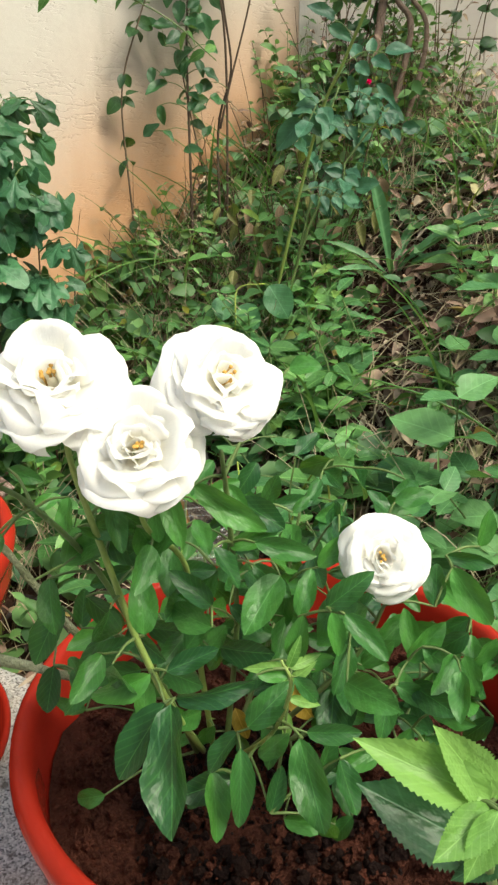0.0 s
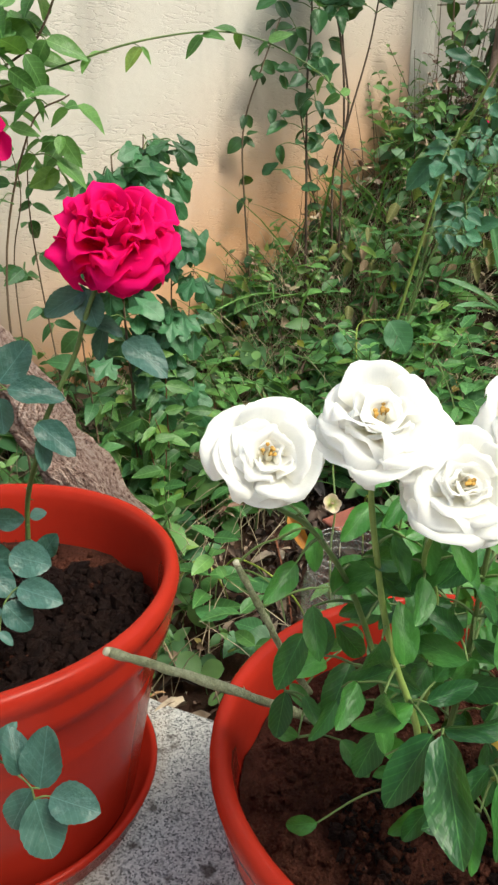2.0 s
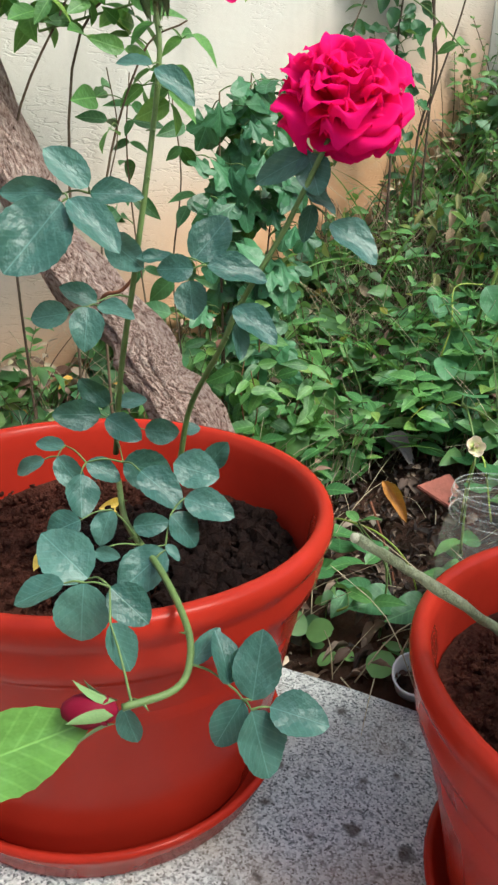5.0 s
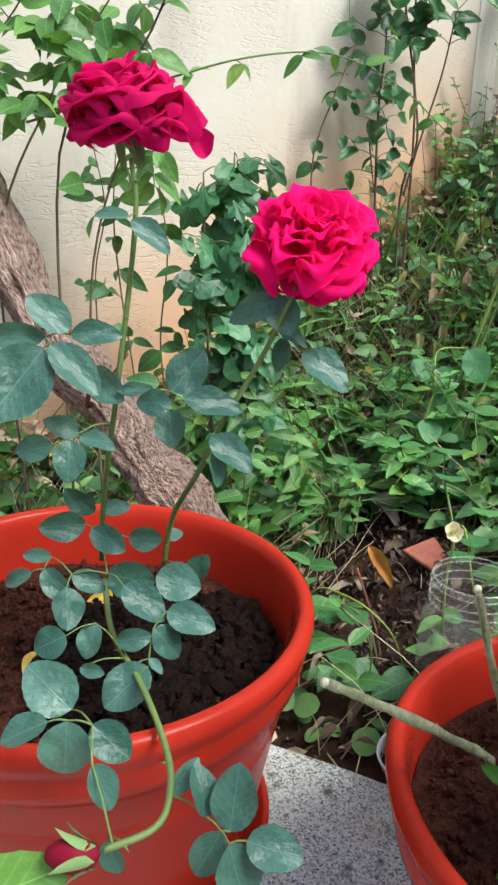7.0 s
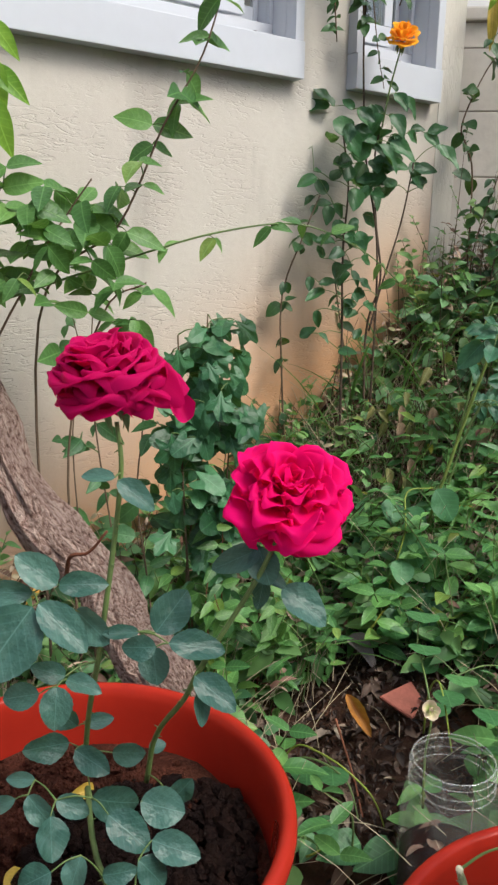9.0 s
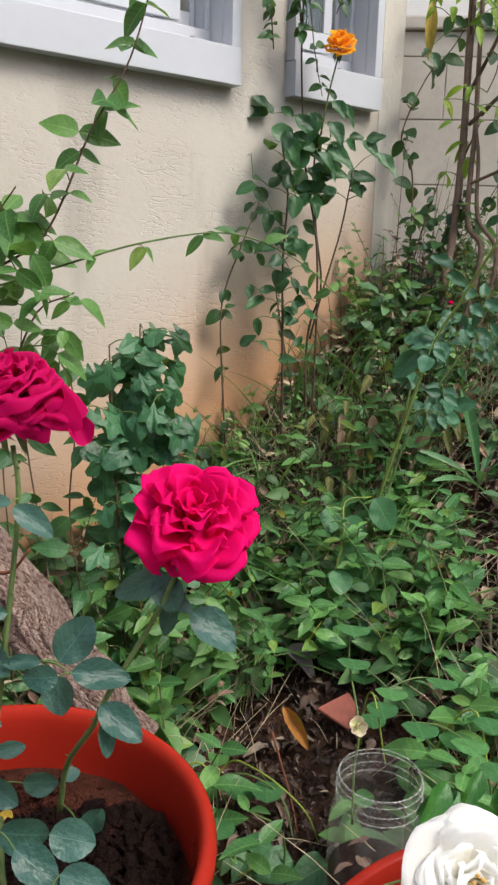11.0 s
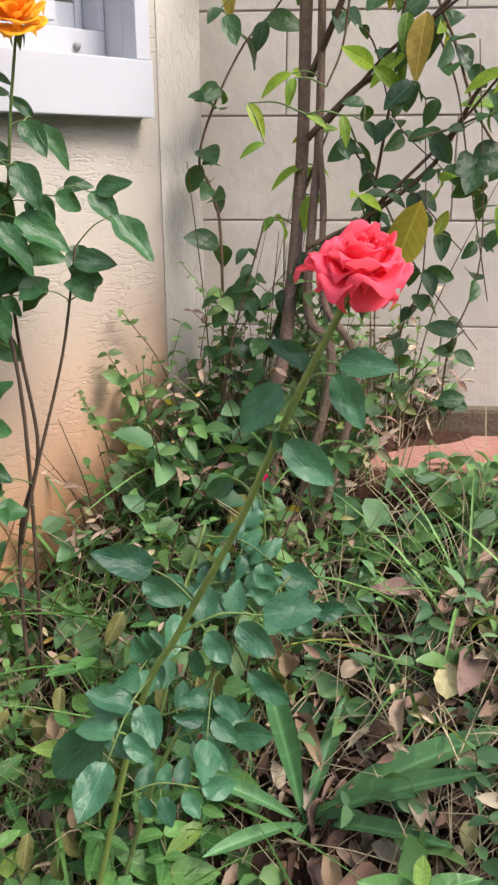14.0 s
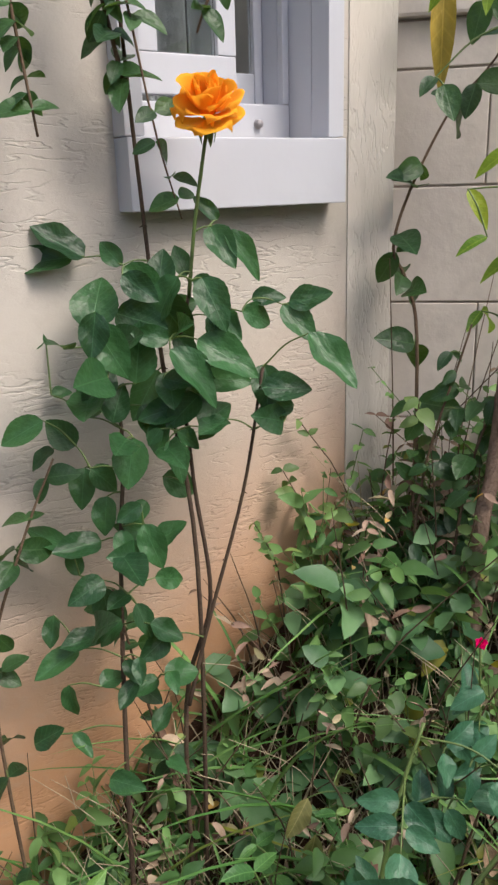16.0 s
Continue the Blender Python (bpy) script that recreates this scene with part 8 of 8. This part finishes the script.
orange_leaf = thing("fallen_leaf", (-0.77, 0.53, 0.03), "curled orange-brown dry leaf propped on the litter", "fallen leaf", "large fallen leaves")
part("blade", leaf_mesh("orange dead", 0, leaf_shape(0.50, 10, 0.03, 0.45, 0.25, 0.5, 2, 0.25, 0.9), m_yleaf2), orange_leaf, m=leaf_frame((-0.800, 0.532, 0.082), (-0.748, 0.530, 0.050), (0.55, -0.55, 0.75), 0.62))
for place, size, material, words, yaw, tilt, wide in (
        ((-0.846, 1.234), 0.075, m_pinkleaf, "large curled pinkish dry leaf standing on the litter", 0.4, (0.9, 0.2), 1.2),
        ((-0.870, 1.191), 0.060, m_pinkleaf, "large curled pinkish dry leaf standing on the litter", 2.2, (0.6, -0.3), 1.2),
        ((-0.819, 1.182), 0.080, m_pinkleaf, "large curled pinkish dry leaf lying on the litter", 1.3, (0.35, 0.3), 1.3),
        ((-0.818, 1.154), 0.085, m_brownleaf, "long curled brown dry leaf lying on the litter", 5.2, (0.2, 0.2), 0.9),
        ((-0.791, 1.172), 0.070, m_pinkleaf, "large curled pinkish dry leaf lying on the litter", 3.6, (0.3, -0.3), 1.2),
        ((-0.839, 1.072), 0.070, m_brownleaf, "red-brown dry leaf propped on the litter", 5.4, (0.5, 0.1), 0.8),
        ((-0.909, 1.056), 0.075, m_tanleaf, "long pale tan dry leaf lying on the litter", 4.2, (0.1, 0.3), 0.7),
        ((-0.797, 0.985), 0.065, m_tanleaf, "pale tan dry leaf lying on the litter", 4.0, (0.15, 0.2), 0.8),
        ((-0.776, 0.958), 0.060, m_pinkleaf, "curled pinkish dry leaf lying on the litter", 1.0, (0.4, 0.2), 1.3),
        ((-0.690, 1.010), 0.085, m_tanleaf, "long curled tan dry leaf lying on the litter", 5.0, (0.25, 0.35), 0.9),
        ((-0.725, 1.000), 0.075, m_brownleaf, "red-brown dry leaf propped on the litter", 2.6, (0.5, 0.2), 0.9),
        ((-0.702, 0.930), 0.070, m_brownleaf, "curled brown dry leaf lying on the litter", 4.3, (0.2, 0.2), 1.2),
        ((-0.575, 1.008), 0.070, m_pinkleaf, "curled pinkish dry leaf lying on the litter", 1.2, (0.3, 0.2), 1.1),
        ((-0.560, 0.930), 0.085, m_brownleaf, "curled brown dry leaf lying on the litter", 2.5, (0.3, 0.2), 1.0),
        ((-0.640, 1.080), 0.065, m_tanleaf, "pale tan dry leaf lying on the litter", 1.9, (0.3, 0.2), 1.0),
        ((-0.620, 0.860), 0.070, m_tanleaf, "pale tan dry leaf lying on the litter", 0.3, (0.2, 0.2), 0.9),
        ((-0.480, 0.980), 0.080, m_tanleaf, "long pale tan dry leaf lying on the litter", 4.6, (0.2, 0.2), 0.7),
        ((-0.880, 0.830), 0.050, m_tanleaf, "pale tan dry leaf caught among the weeds", 0.8, (0.4, 0.3), 1.0)):
    fallen(place, size * 0.82, words, material, yaw, tilt, wide)
for x, y, z in ((-0.900, 0.866, 0.255), (-0.760, 0.700, 0.130)):
    ob = thing("fallen_leaf", (x, y, z), "small bright yellow leaf caught among the weeds", "fallen leaf", "large fallen leaves")
    part("blade", leaf_mesh("yellow fallen", 0, leaf_shape(0.7, 9, 0, 0.2, 0.2, 0.5, 2, 0.1, 0.7), m_yleaf), ob, m=leaf_frame((x, y, z), (x + 0.014, y + 0.014, z + 0.006), (0.5, -0.5, 0.8), 1.0))

# twiggy shrub and planter at the far side
shrub = start_bush("twiggy_shrub", (-0.61, 1.03, 0.30), "thin twiggy shrub with sparse yellow-green leaves", "shrub", m_tree)
for dx, dy, h, n in ((0.0, 0.0, 0.62, 12), (0.025, 0.03, 0.70, 12), (-0.02, 0.05, 0.60, 10), (0.05, 0.02, 0.55, 10)):
    x, y = -0.625 + dx, 1.02 + dy
    z = ground_z(x, y)
    vine(shrub, [(x, y, z), (x + 0.01, y + 0.01, z + h * 0.35), (x - 0.01 + dx, y + 0.03, z + h * 0.7), (x + 0.03 + dx, y + 0.05, z + h)], n, 0.040, 0.012, m_tree, JAS, 0.0026)
join_stalks(shrub, 0.0007, 0.08)

planter = thing("bowl_planter", (-0.66, 1.30, 0.46), "brown bowl planter with a white rim and leafy plant", "planter")
bm = bmesh.new()
lathe(bm, [(0.001, 0.0), (0.06, 0.0), (0.10, 0.05), (0.105, 0.052), (0.10, 0.048), (0.001, 0.045)], (-0.66, 1.30, 0.455), 40)
part("bowl", bm, planter, material=m_twig)
bm = bmesh.new()
lathe(bm, [(0.099, 0.046), (0.107, 0.050), (0.107, 0.058), (0.099, 0.058), (0.099, 0.046)], (-0.66, 1.30, 0.455), 40)
part("rim", bm, planter, "white rim", material=m_cup)
for k in range(34):
    a, q = R.uniform(0, 6.28), R.uniform(0, 0.08)
    p = Vector((-0.66 + q * math.cos(a), 1.30 + q * math.sin(a), 0.505 + R.uniform(0, 0.04)))
    part("leaf", leaf_mesh("planter", k % 2, BROAD[k % 2], m_rose_mid), planter, m=leaf_frame(p, p + Vector((R.uniform(-1, 1), R.uniform(-1, 0.4), R.uniform(0, 0.7))).normalized() * 0.05, (0.3, -0.4, 0.9), 0.9))

black_cap = thing("black_tub", (-0.70, 1.115, 0.375), "small black plastic tub lying in the litter", "tub")
bm = bmesh.new()
lathe(bm, [(0.001, 0.0), (0.014, 0.0), (0.016, 0.034), (0.0145, 0.034), (0.001, 0.030)], (0, 0, 0), 20)
bm.transform(Matrix.Translation((-0.70, 1.115, 0.380)) @ Euler((1.5, 0.3, 0.9)).to_matrix().to_4x4() @ Matrix.Scale(0.75, 4))
part("tub_wall", bm, black_cap, material=m_black)
bm = bmesh.new()
lathe(bm, [(0.001, 0.035), (0.0164, 0.035), (0.0164, 0.038), (0.001, 0.039)], (0, 0, 0), 20)
bm.transform(Matrix.Translation((-0.70, 1.115, 0.380)) @ Euler((1.5, 0.3, 0.9)).to_matrix().to_4x4() @ Matrix.Scale(0.75, 4))
part("lid", bm, black_cap, material=m_black)

# twining shoot with a pale flower by the jar
shoot = start_bush("bean_shoot", (-0.60, 0.47, 0.02), "twining green shoot with a pale withered flower", "vine", m_weed_part)
stem(shoot, [(-0.56, 0.41, 0.12), (-0.565, 0.413, 0.18), (-0.566, 0.418, 0.222), (-0.61, 0.45, 0.25), (-0.66, 0.50, 0.23)], 0.0013, 0.0009)
stem(shoot, [(-0.80, 0.40, 0.02), (-0.75, 0.42, 0.06), (-0.70, 0.44, 0.05), (-0.66, 0.43, 0.01)], 0.0016, 0.0010)
PALE = petal_set(m_pale, 90)
bloom(shoot, (-0.562, 0.410, 0.232), (0.75, -0.5, 0.45), 0.022, [(3, 0.35, 60, 0.1, 0.04, 0), (5, 0.45, 15, 0, 0.06, 1)], PALE, "pale pinkish withered flower", 0.2, 44, None, False, 0.05)
for x, y, z, size in ((-0.62, 0.46, 0.26, 0.045), (-0.66, 0.50, 0.27, 0.05), (-0.60, 0.50, 0.22, 0.045), (-0.56, 0.50, 0.20, 0.05), (-0.58, 0.56, 0.22, 0.045), (-0.52, 0.53, 0.19, 0.05), (-0.76, 0.43, 0.04, 0.06), (-0.73, 0.37, 0.035, 0.055)):
    me = leaf_mesh("pennywort", 0, ROUND, m_weed_part)
    part("leaf", me, shoot, m=leaf_frame((x, y, z), (x + size * 0.6, y - size * 0.5, z + 0.01), (0.5, -0.35, 0.8), 1.0))
    BUSH[shoot.name]["bases"].append(Vector((x, y, z)))
join_stalks(shoot, 0.0008, 0.12)

# young broad-leaved plants over the foot of the bed
SPADE = [leaf_shape(0.72, 9, 0.03, 0.10, b, 0.36, 2, 0.10, 1.0) for b in (0.1, 0.25)]
TONGUE = [leaf_shape(0.46, 9, 0.0, 0.14, b, 0.42, 2, 0.06, 1.12) for b in (0.15, 0.35)]
m_broad = leaf_material("broad_weed_leaf", (0.060, 0.185, 0.065), (0.160, 0.360, 0.125), 0.48, 0.06, thin=0.34)
m_tongue = leaf_material("pointed_weed_leaf", (0.046, 0.152, 0.046), (0.165, 0.360, 0.095), 0.40, 0.05, yellow=0.4, thin=0.34)
m_shoot = leaf_material("fresh_shoot_leaf", (0.080, 0.220, 0.060), (0.170, 0.380, 0.110), 0.38, 0.03)
pick = random.Random(77)


def leafy_weed(x, y, tall, size, shapes, material, label, pairs):
    """A young plant: one stalk with leaves in crossed pairs."""
    z = ground_z(x, y)
    p = start_bush("leafy_weed", (x, y, z), label, "weed", material)
    p["group"] = "broad-leaved weeds"
    top = Vector((x + pick.uniform(-0.3, 0.5) * tall, y + pick.uniform(-0.5, 0.2) * tall, z + tall))
    part("stalk", tube(bmesh.new(), [(x, y, z - 0.004), (x, y, z + tall * 0.5), top], 0.0016, 0.0009, 5, 4, 0, False), p, material=m_stem)
    turn = pick.uniform(0, 3)
    for k in range(pairs):
        t = (k + 1) / pairs
        q = Vector((x, y, z)).lerp(top, t)
        turn += 1.57 + pick.uniform(-0.3, 0.3)
        for half in (0, math.pi):
            a, up = turn + half + pick.uniform(-0.3, 0.3), pick.uniform(-0.15, 0.6)
            d = Vector((math.cos(a) * math.cos(up), math.sin(a) * math.cos(up), math.sin(up)))
            L = size * pick.uniform(0.65, 1.1) * (1.0 - 0.3 * (k == pairs - 1))
            i = pick.randrange(len(shapes))
            part("leaf", leaf_mesh("weed" + material.name, i, shapes[i], material), p,
                 m=leaf_frame(q, q + d * L, (0.35 + pick.uniform(-0.4, 0.4), -0.25 + pick.uniform(-0.4, 0.4), 1.0), pick.uniform(0.85, 1.15)))


spots = []
while len(spots) < 64:
    x, y = pick.uniform(-0.86, 0.10), pick.uniform(0.36, 0.98)
    if not in_bed(x, y) or (x + 0.521) ** 2 + (y - 0.40) ** 2 < 0.0045 or (x + 0.74) ** 2 + (y - 0.52) ** 2 < 0.022 or (x > -0.74 and y > 0.80 and pick.random() < 0.55) or tuft_clearing(x, y) or any((x - a) ** 2 + (y - b) ** 2 < 0.0022 for a, b in spots):
        continue
    spots.append((x, y))
    if x > -0.56:
        leafy_weed(x, y, pick.uniform(0.06, 0.17), pick.uniform(0.052, 0.082), SPADE, m_broad, "young weed with broad soft green leaves on the bed", pick.randint(2, 3))
    else:
        leafy_weed(x, y, pick.uniform(0.07, 0.17), pick.uniform(0.040, 0.060), TONGUE, m_tongue, "upright weed with paired pointed leaves on the bed", pick.randint(3, 5))

for x, y, tall, size in ((-0.545, 0.575, 0.16, 0.050), (-0.495, 0.535, 0.15, 0.048), (-0.555, 0.645, 0.13, 0.046)):
    leafy_weed(x, y, tall, size, TONGUE, m_shoot, "fresh bright green shoot with crowded tongue-shaped leaves", 6)
for x, y, tall, size in ((-0.53, 0.735, 0.10, 0.066), (-0.44, 0.68, 0.11, 0.070), (-0.48, 0.86, 0.09, 0.060), (-0.37, 0.76, 0.12, 0.070), (-0.46, 0.62, 0.12, 0.066)):
    leafy_weed(x, y, tall, size, SPADE, m_broad, "young weed with broad soft green leaves on the bed", 2)

spots = []
while len(spots) < 74:
    x, y = pick.uniform(-1.04, -0.70), pick.uniform(0.52, 1.0)
    if tuft_clearing(x, y) or (x + 0.85) ** 2 + (y - 0.62) ** 2 < 0.002 or any((x - a) ** 2 + (y - b) ** 2 < 0.0011 for a, b in spots) or (x + 0.74) ** 2 + (y - 0.52) ** 2 < 0.024:
        continue
    spots.append((x, y))
    if len(spots) % 4:
        leafy_weed(x, y, pick.uniform(0.09, 0.20), pick.uniform(0.030, 0.050), TONGUE, m_tongue, "upright weed with paired pointed leaves on the bed", pick.randint(4, 6))
    else:
        leafy_weed(x, y, pick.uniform(0.06, 0.12), pick.uniform(0.040, 0.055), SPADE, m_broad, "young weed with broad soft green leaves on the bed", 3)

wither = random.Random(8)
m_olive = leaf_material("yellowing_olive_leaf", (0.13, 0.14, 0.045), (0.34, 0.31, 0.12), 0.6, 0.15, thin=0.3)
DROOP = leaf_shape(0.46, 9, 0, 0.4, 0.3, 0.45, 2, 0.25, 1.0)
for x, y, h, n in ((-1.02, 0.90, 0.20, 9), (-1.05, 0.98, 0.20, 9), (-0.99, 0.96, 0.17, 8), (-1.07, 0.86, 0.18, 8), (-0.95, 1.02, 0.15, 7), (-1.0, 0.82, 0.16, 7)):
    z = ground_z(x, y)
    shoot_dry = start_bush("withered_shoot", (x, y, z), "half-withered weed with drooping olive and tan leaves", "weed", m_olive)
    top = (x + wither.uniform(0.0, 0.05), y - wither.uniform(0.0, 0.05), z + h)
    stem(shoot_dry, [(x, y, z - 0.005), (x + 0.01, y - 0.005, z + h * 0.55), top], 0.0015, 0.0008, m_twig)
    for k in range(n):
        p = Vector((x, y, z)).lerp(Vector(top), wither.uniform(0.35, 1.0)) + Vector((wither.uniform(-0.02, 0.03), wither.uniform(-0.03, 0.03), 0))
        d = Vector((wither.uniform(-0.3, 0.7), wither.uniform(-0.6, 0.4), wither.uniform(-1.3, -0.5))).normalized()
        part("leaf", leaf_mesh("droop" + str(k % 3 == 0), 0, DROOP, m_tanleaf if k % 3 == 0 else m_olive), shoot_dry, m=leaf_frame(p, p + d * wither.uniform(0.024, 0.042), (0.75, -0.45, 0.4), wither.uniform(0.8, 1.1)))
        BUSH[shoot_dry.name]["bases"].append(p)
    join_stalks(shoot_dry, 0.0006, 0.06)

# stick, and yellowed leaves that fell into the pots
stick = thing("stick", (-0.92, 0.50, 0.0), "bare brown stick leaning in the weeds", "stick")
twiner = start_bush("twining_vine", (-0.76, 0.42, 0.0), "thin twining green vine with round and heart-shaped leaves over the litter", "vine", m_weed_part)
for pts in ([(-0.80, 0.405, 0.01), (-0.775, 0.423, 0.060), (-0.735, 0.425, 0.075), (-0.685, 0.425, 0.080), (-0.655, 0.440, 0.055), (-0.644, 0.454, 0.010)], [(-0.84, 0.36, 0.0), (-0.80, 0.39, 0.06), (-0.77, 0.41, 0.02), (-0.75, 0.40, 0.0)],
            [(-0.66, 0.345, 0.02), (-0.640, 0.375, 0.035), (-0.612, 0.395, 0.030), (-0.585, 0.41, 0.02)], [(-0.72, 0.60, 0.03), (-0.70, 0.58, 0.12), (-0.66, 0.55, 0.16), (-0.62, 0.53, 0.10)], [(-0.60, 0.56, 0.02), (-0.58, 0.58, 0.14), (-0.54, 0.58, 0.19), (-0.50, 0.56, 0.12)]):
    stem(twiner, pts, 0.0014, 0.0010, m_tendril)
for x, y, z, size in ((-0.728, 0.443, 0.052, 0.052), (-0.66, 0.56, 0.15, 0.05), (-0.69, 0.58, 0.11, 0.045), (-0.57, 0.58, 0.15, 0.05), (-0.53, 0.58, 0.19, 0.045), (-0.51, 0.57, 0.15, 0.05), (-0.84, 0.66, 0.13, 0.06), (-0.80, 0.69, 0.14, 0.06), (-0.78, 0.66, 0.10, 0.05)):
    part("leaf", leaf_mesh("pennywort", 0, ROUND, m_weed_part), twiner, m=leaf_frame((x, y, z), (x + size * 0.6, y - size * 0.5, z + 0.005), (0.45, -0.35, 0.85), 1.0))
    BUSH[twiner.name]["bases"].append(Vector((x, y, z)))
bean = start_bush("bean_vine", (-0.88, 0.70, 0.10), "bean vine with broad rounded leaflets trailing over the weeds", "vine", m_weed_part)
m_bean = leaf_material("bean_leaf", (0.045, 0.150, 0.062), (0.095, 0.250, 0.105), 0.5, 0.04, thin=0.3)
stem(bean, [(-0.90, 0.70, 0.09), (-0.875, 0.69, 0.19), (-0.865, 0.70, 0.26), (-0.885, 0.72, 0.31), (-0.87, 0.76, 0.315)], 0.0014, 0.0009, m_tendril)
stem(bean, [(-0.88, 0.69, 0.09), (-0.85, 0.675, 0.15), (-0.83, 0.68, 0.16), (-0.80, 0.70, 0.15)], 0.0014, 0.0009, m_tendril)
for x, y, z, size, dx, dy, dz in ((-0.905, 0.707, 0.297, 0.040, 0.6, -0.4, -0.5), (-0.886, 0.722, 0.284, 0.044, 0.5, 0.5, -0.7), (-0.875, 0.712, 0.250, 0.060, 0.4, 0.3, -0.9), (-0.858, 0.679, 0.152, 0.050, 0.6, -0.3, -0.6), (-0.846, 0.684, 0.135, 0.056, 0.5, 0.4, -0.7),
                                  (-0.868, 0.765, 0.312, 0.055, 0.5, 0.3, -0.8), (-0.80, 0.70, 0.155, 0.046, 0.7, 0.1, -0.5), (-0.865, 0.695, 0.215, 0.042, 0.6, -0.5, -0.4), (-0.815, 0.69, 0.16, 0.040, 0.4, 0.6, 0.1)):
    p, d = Vector((x, y, z)), Vector((dx, dy, dz)).normalized()
    part("leaf", leaf_mesh("bean", 0, leaf_shape(0.85, 12, 0, 0.10, 0.15, 0.46, 2, 0.08, 0.75), m_bean), bean, m=leaf_frame(p, p + d * size, (0.75, -0.45, 0.55), 1.0))
    BUSH[bean.name]["bases"].append(p)
join_stalks(bean, 0.0008, 0.08)
HEART = leaf_shape(0.70, 12, 0, 0.12, 0.15, 0.32, 2, 0.06, 1.15)
for base, tip in (((-0.625, 0.392, 0.040), (-0.632, 0.338, 0.045)), ((-0.598, 0.418, 0.040), (-0.606, 0.366, 0.034)), ((-0.590, 0.410, 0.035), (-0.565, 0.398, 0.012)), ((-0.660, 0.392, 0.030), (-0.690, 0.372, 0.035)), ((-0.675, 0.372, 0.025), (-0.662, 0.340, 0.015))):
    part("leaf", leaf_mesh("heart", 0, HEART, m_weed_part), twiner, "pointed heart-shaped leaf", leaf_frame(base, tip, (0.5, -0.3, 0.85), 1.0))
    BUSH[twiner.name]["bases"].append(Vector(base))
join_stalks(twiner, 0.0008, 0.10)
red_twig = thing("twig", (-0.73, 0.47, 0.0), "dead reddish-brown twig lying across the litter", "twig")
part("twig_wood", tube(bmesh.new(), [(-0.785, 0.500, 0.064), (-0.755, 0.487, 0.050), (-0.715, 0.470, 0.028), (-0.678, 0.450, 0.008)], 0.0018, 0.0012, 6, 5, 0.3), red_twig, material=m_redtwig)
part("stick_wood", tube(bmesh.new(), [(-0.90, 0.46, -0.005), (-0.925, 0.52, 0.03), (-0.955, 0.60, 0.075), (-0.975, 0.66, 0.12)], 0.0032, 0.0020, 7, 6, 0.3), stick, material=m_twig)
GOLD = leaf_shape(0.5, 9, 0, 0.3, 0.3, 0.45, 2, 0.15, 0.9)
for a, b, face, owner_label in (((-0.711, 0.122, 0.176), (-0.700, 0.098, 0.186), (0.7, -0.4, 0.6), "yellowed leaf fallen on the soil of the red rose's pot"), ((-0.655, 0.03, 0.178), (-0.64, 0.012, 0.182), (0.2, -0.2, 1), "yellowed leaf fallen on the soil of the red rose's pot"),
                               ((-0.262, 0.292, 0.235), (-0.242, 0.300, 0.212), (0.7, -0.5, 0.5), "yellowed rose leaf caught among the white rose's stems"), ((-0.275, 0.262, 0.222), (-0.262, 0.262, 0.205), (0.7, -0.5, 0.5), "yellowed rose leaf caught among the white rose's stems")):
    ob = thing("yellowed_leaf", a, owner_label, "fallen leaf", "yellowed leaves in the pots")
    part("blade", leaf_mesh("gold", 0, GOLD, m_yleaf), ob, m=leaf_frame(a, b, face, 1.0))
small_red = start_bush("rose_bush", (-0.99, 1.07, 0.40), "low thin rose shoot with one small red bloom", "rose bush", m_rose_blue)
stem(small_red, [(-0.99, 1.07, 0.38), (-0.985, 1.075, 0.48), (-0.99, 1.075, 0.582)], 0.0016, 0.0010)
bloom(small_red, (-0.99, 1.075, 0.586), (0.5, -0.5, 0.7), 0.013, [(3, 0.3, 78, 0.1, 0.03, 0), (5, 0.42, 50, 0.05, 0.06, 2), (5, 0.45, 25, 0.0, 0.06, 3)], RED, "small red bloom", 0.2, 51)
for k in range(10):
    p = Vector((-0.988 + R.uniform(-0.02, 0.02), 1.073 + R.uniform(-0.02, 0.02), R.uniform(0.44, 0.56)))
    rose_leaf(small_red, p, p + Vector((R.uniform(-0.4, 0.8), R.uniform(-1, 0.6), R.uniform(-0.5, 0.4))).normalized() * 0.03, 0.6)
join_stalks(small_red)
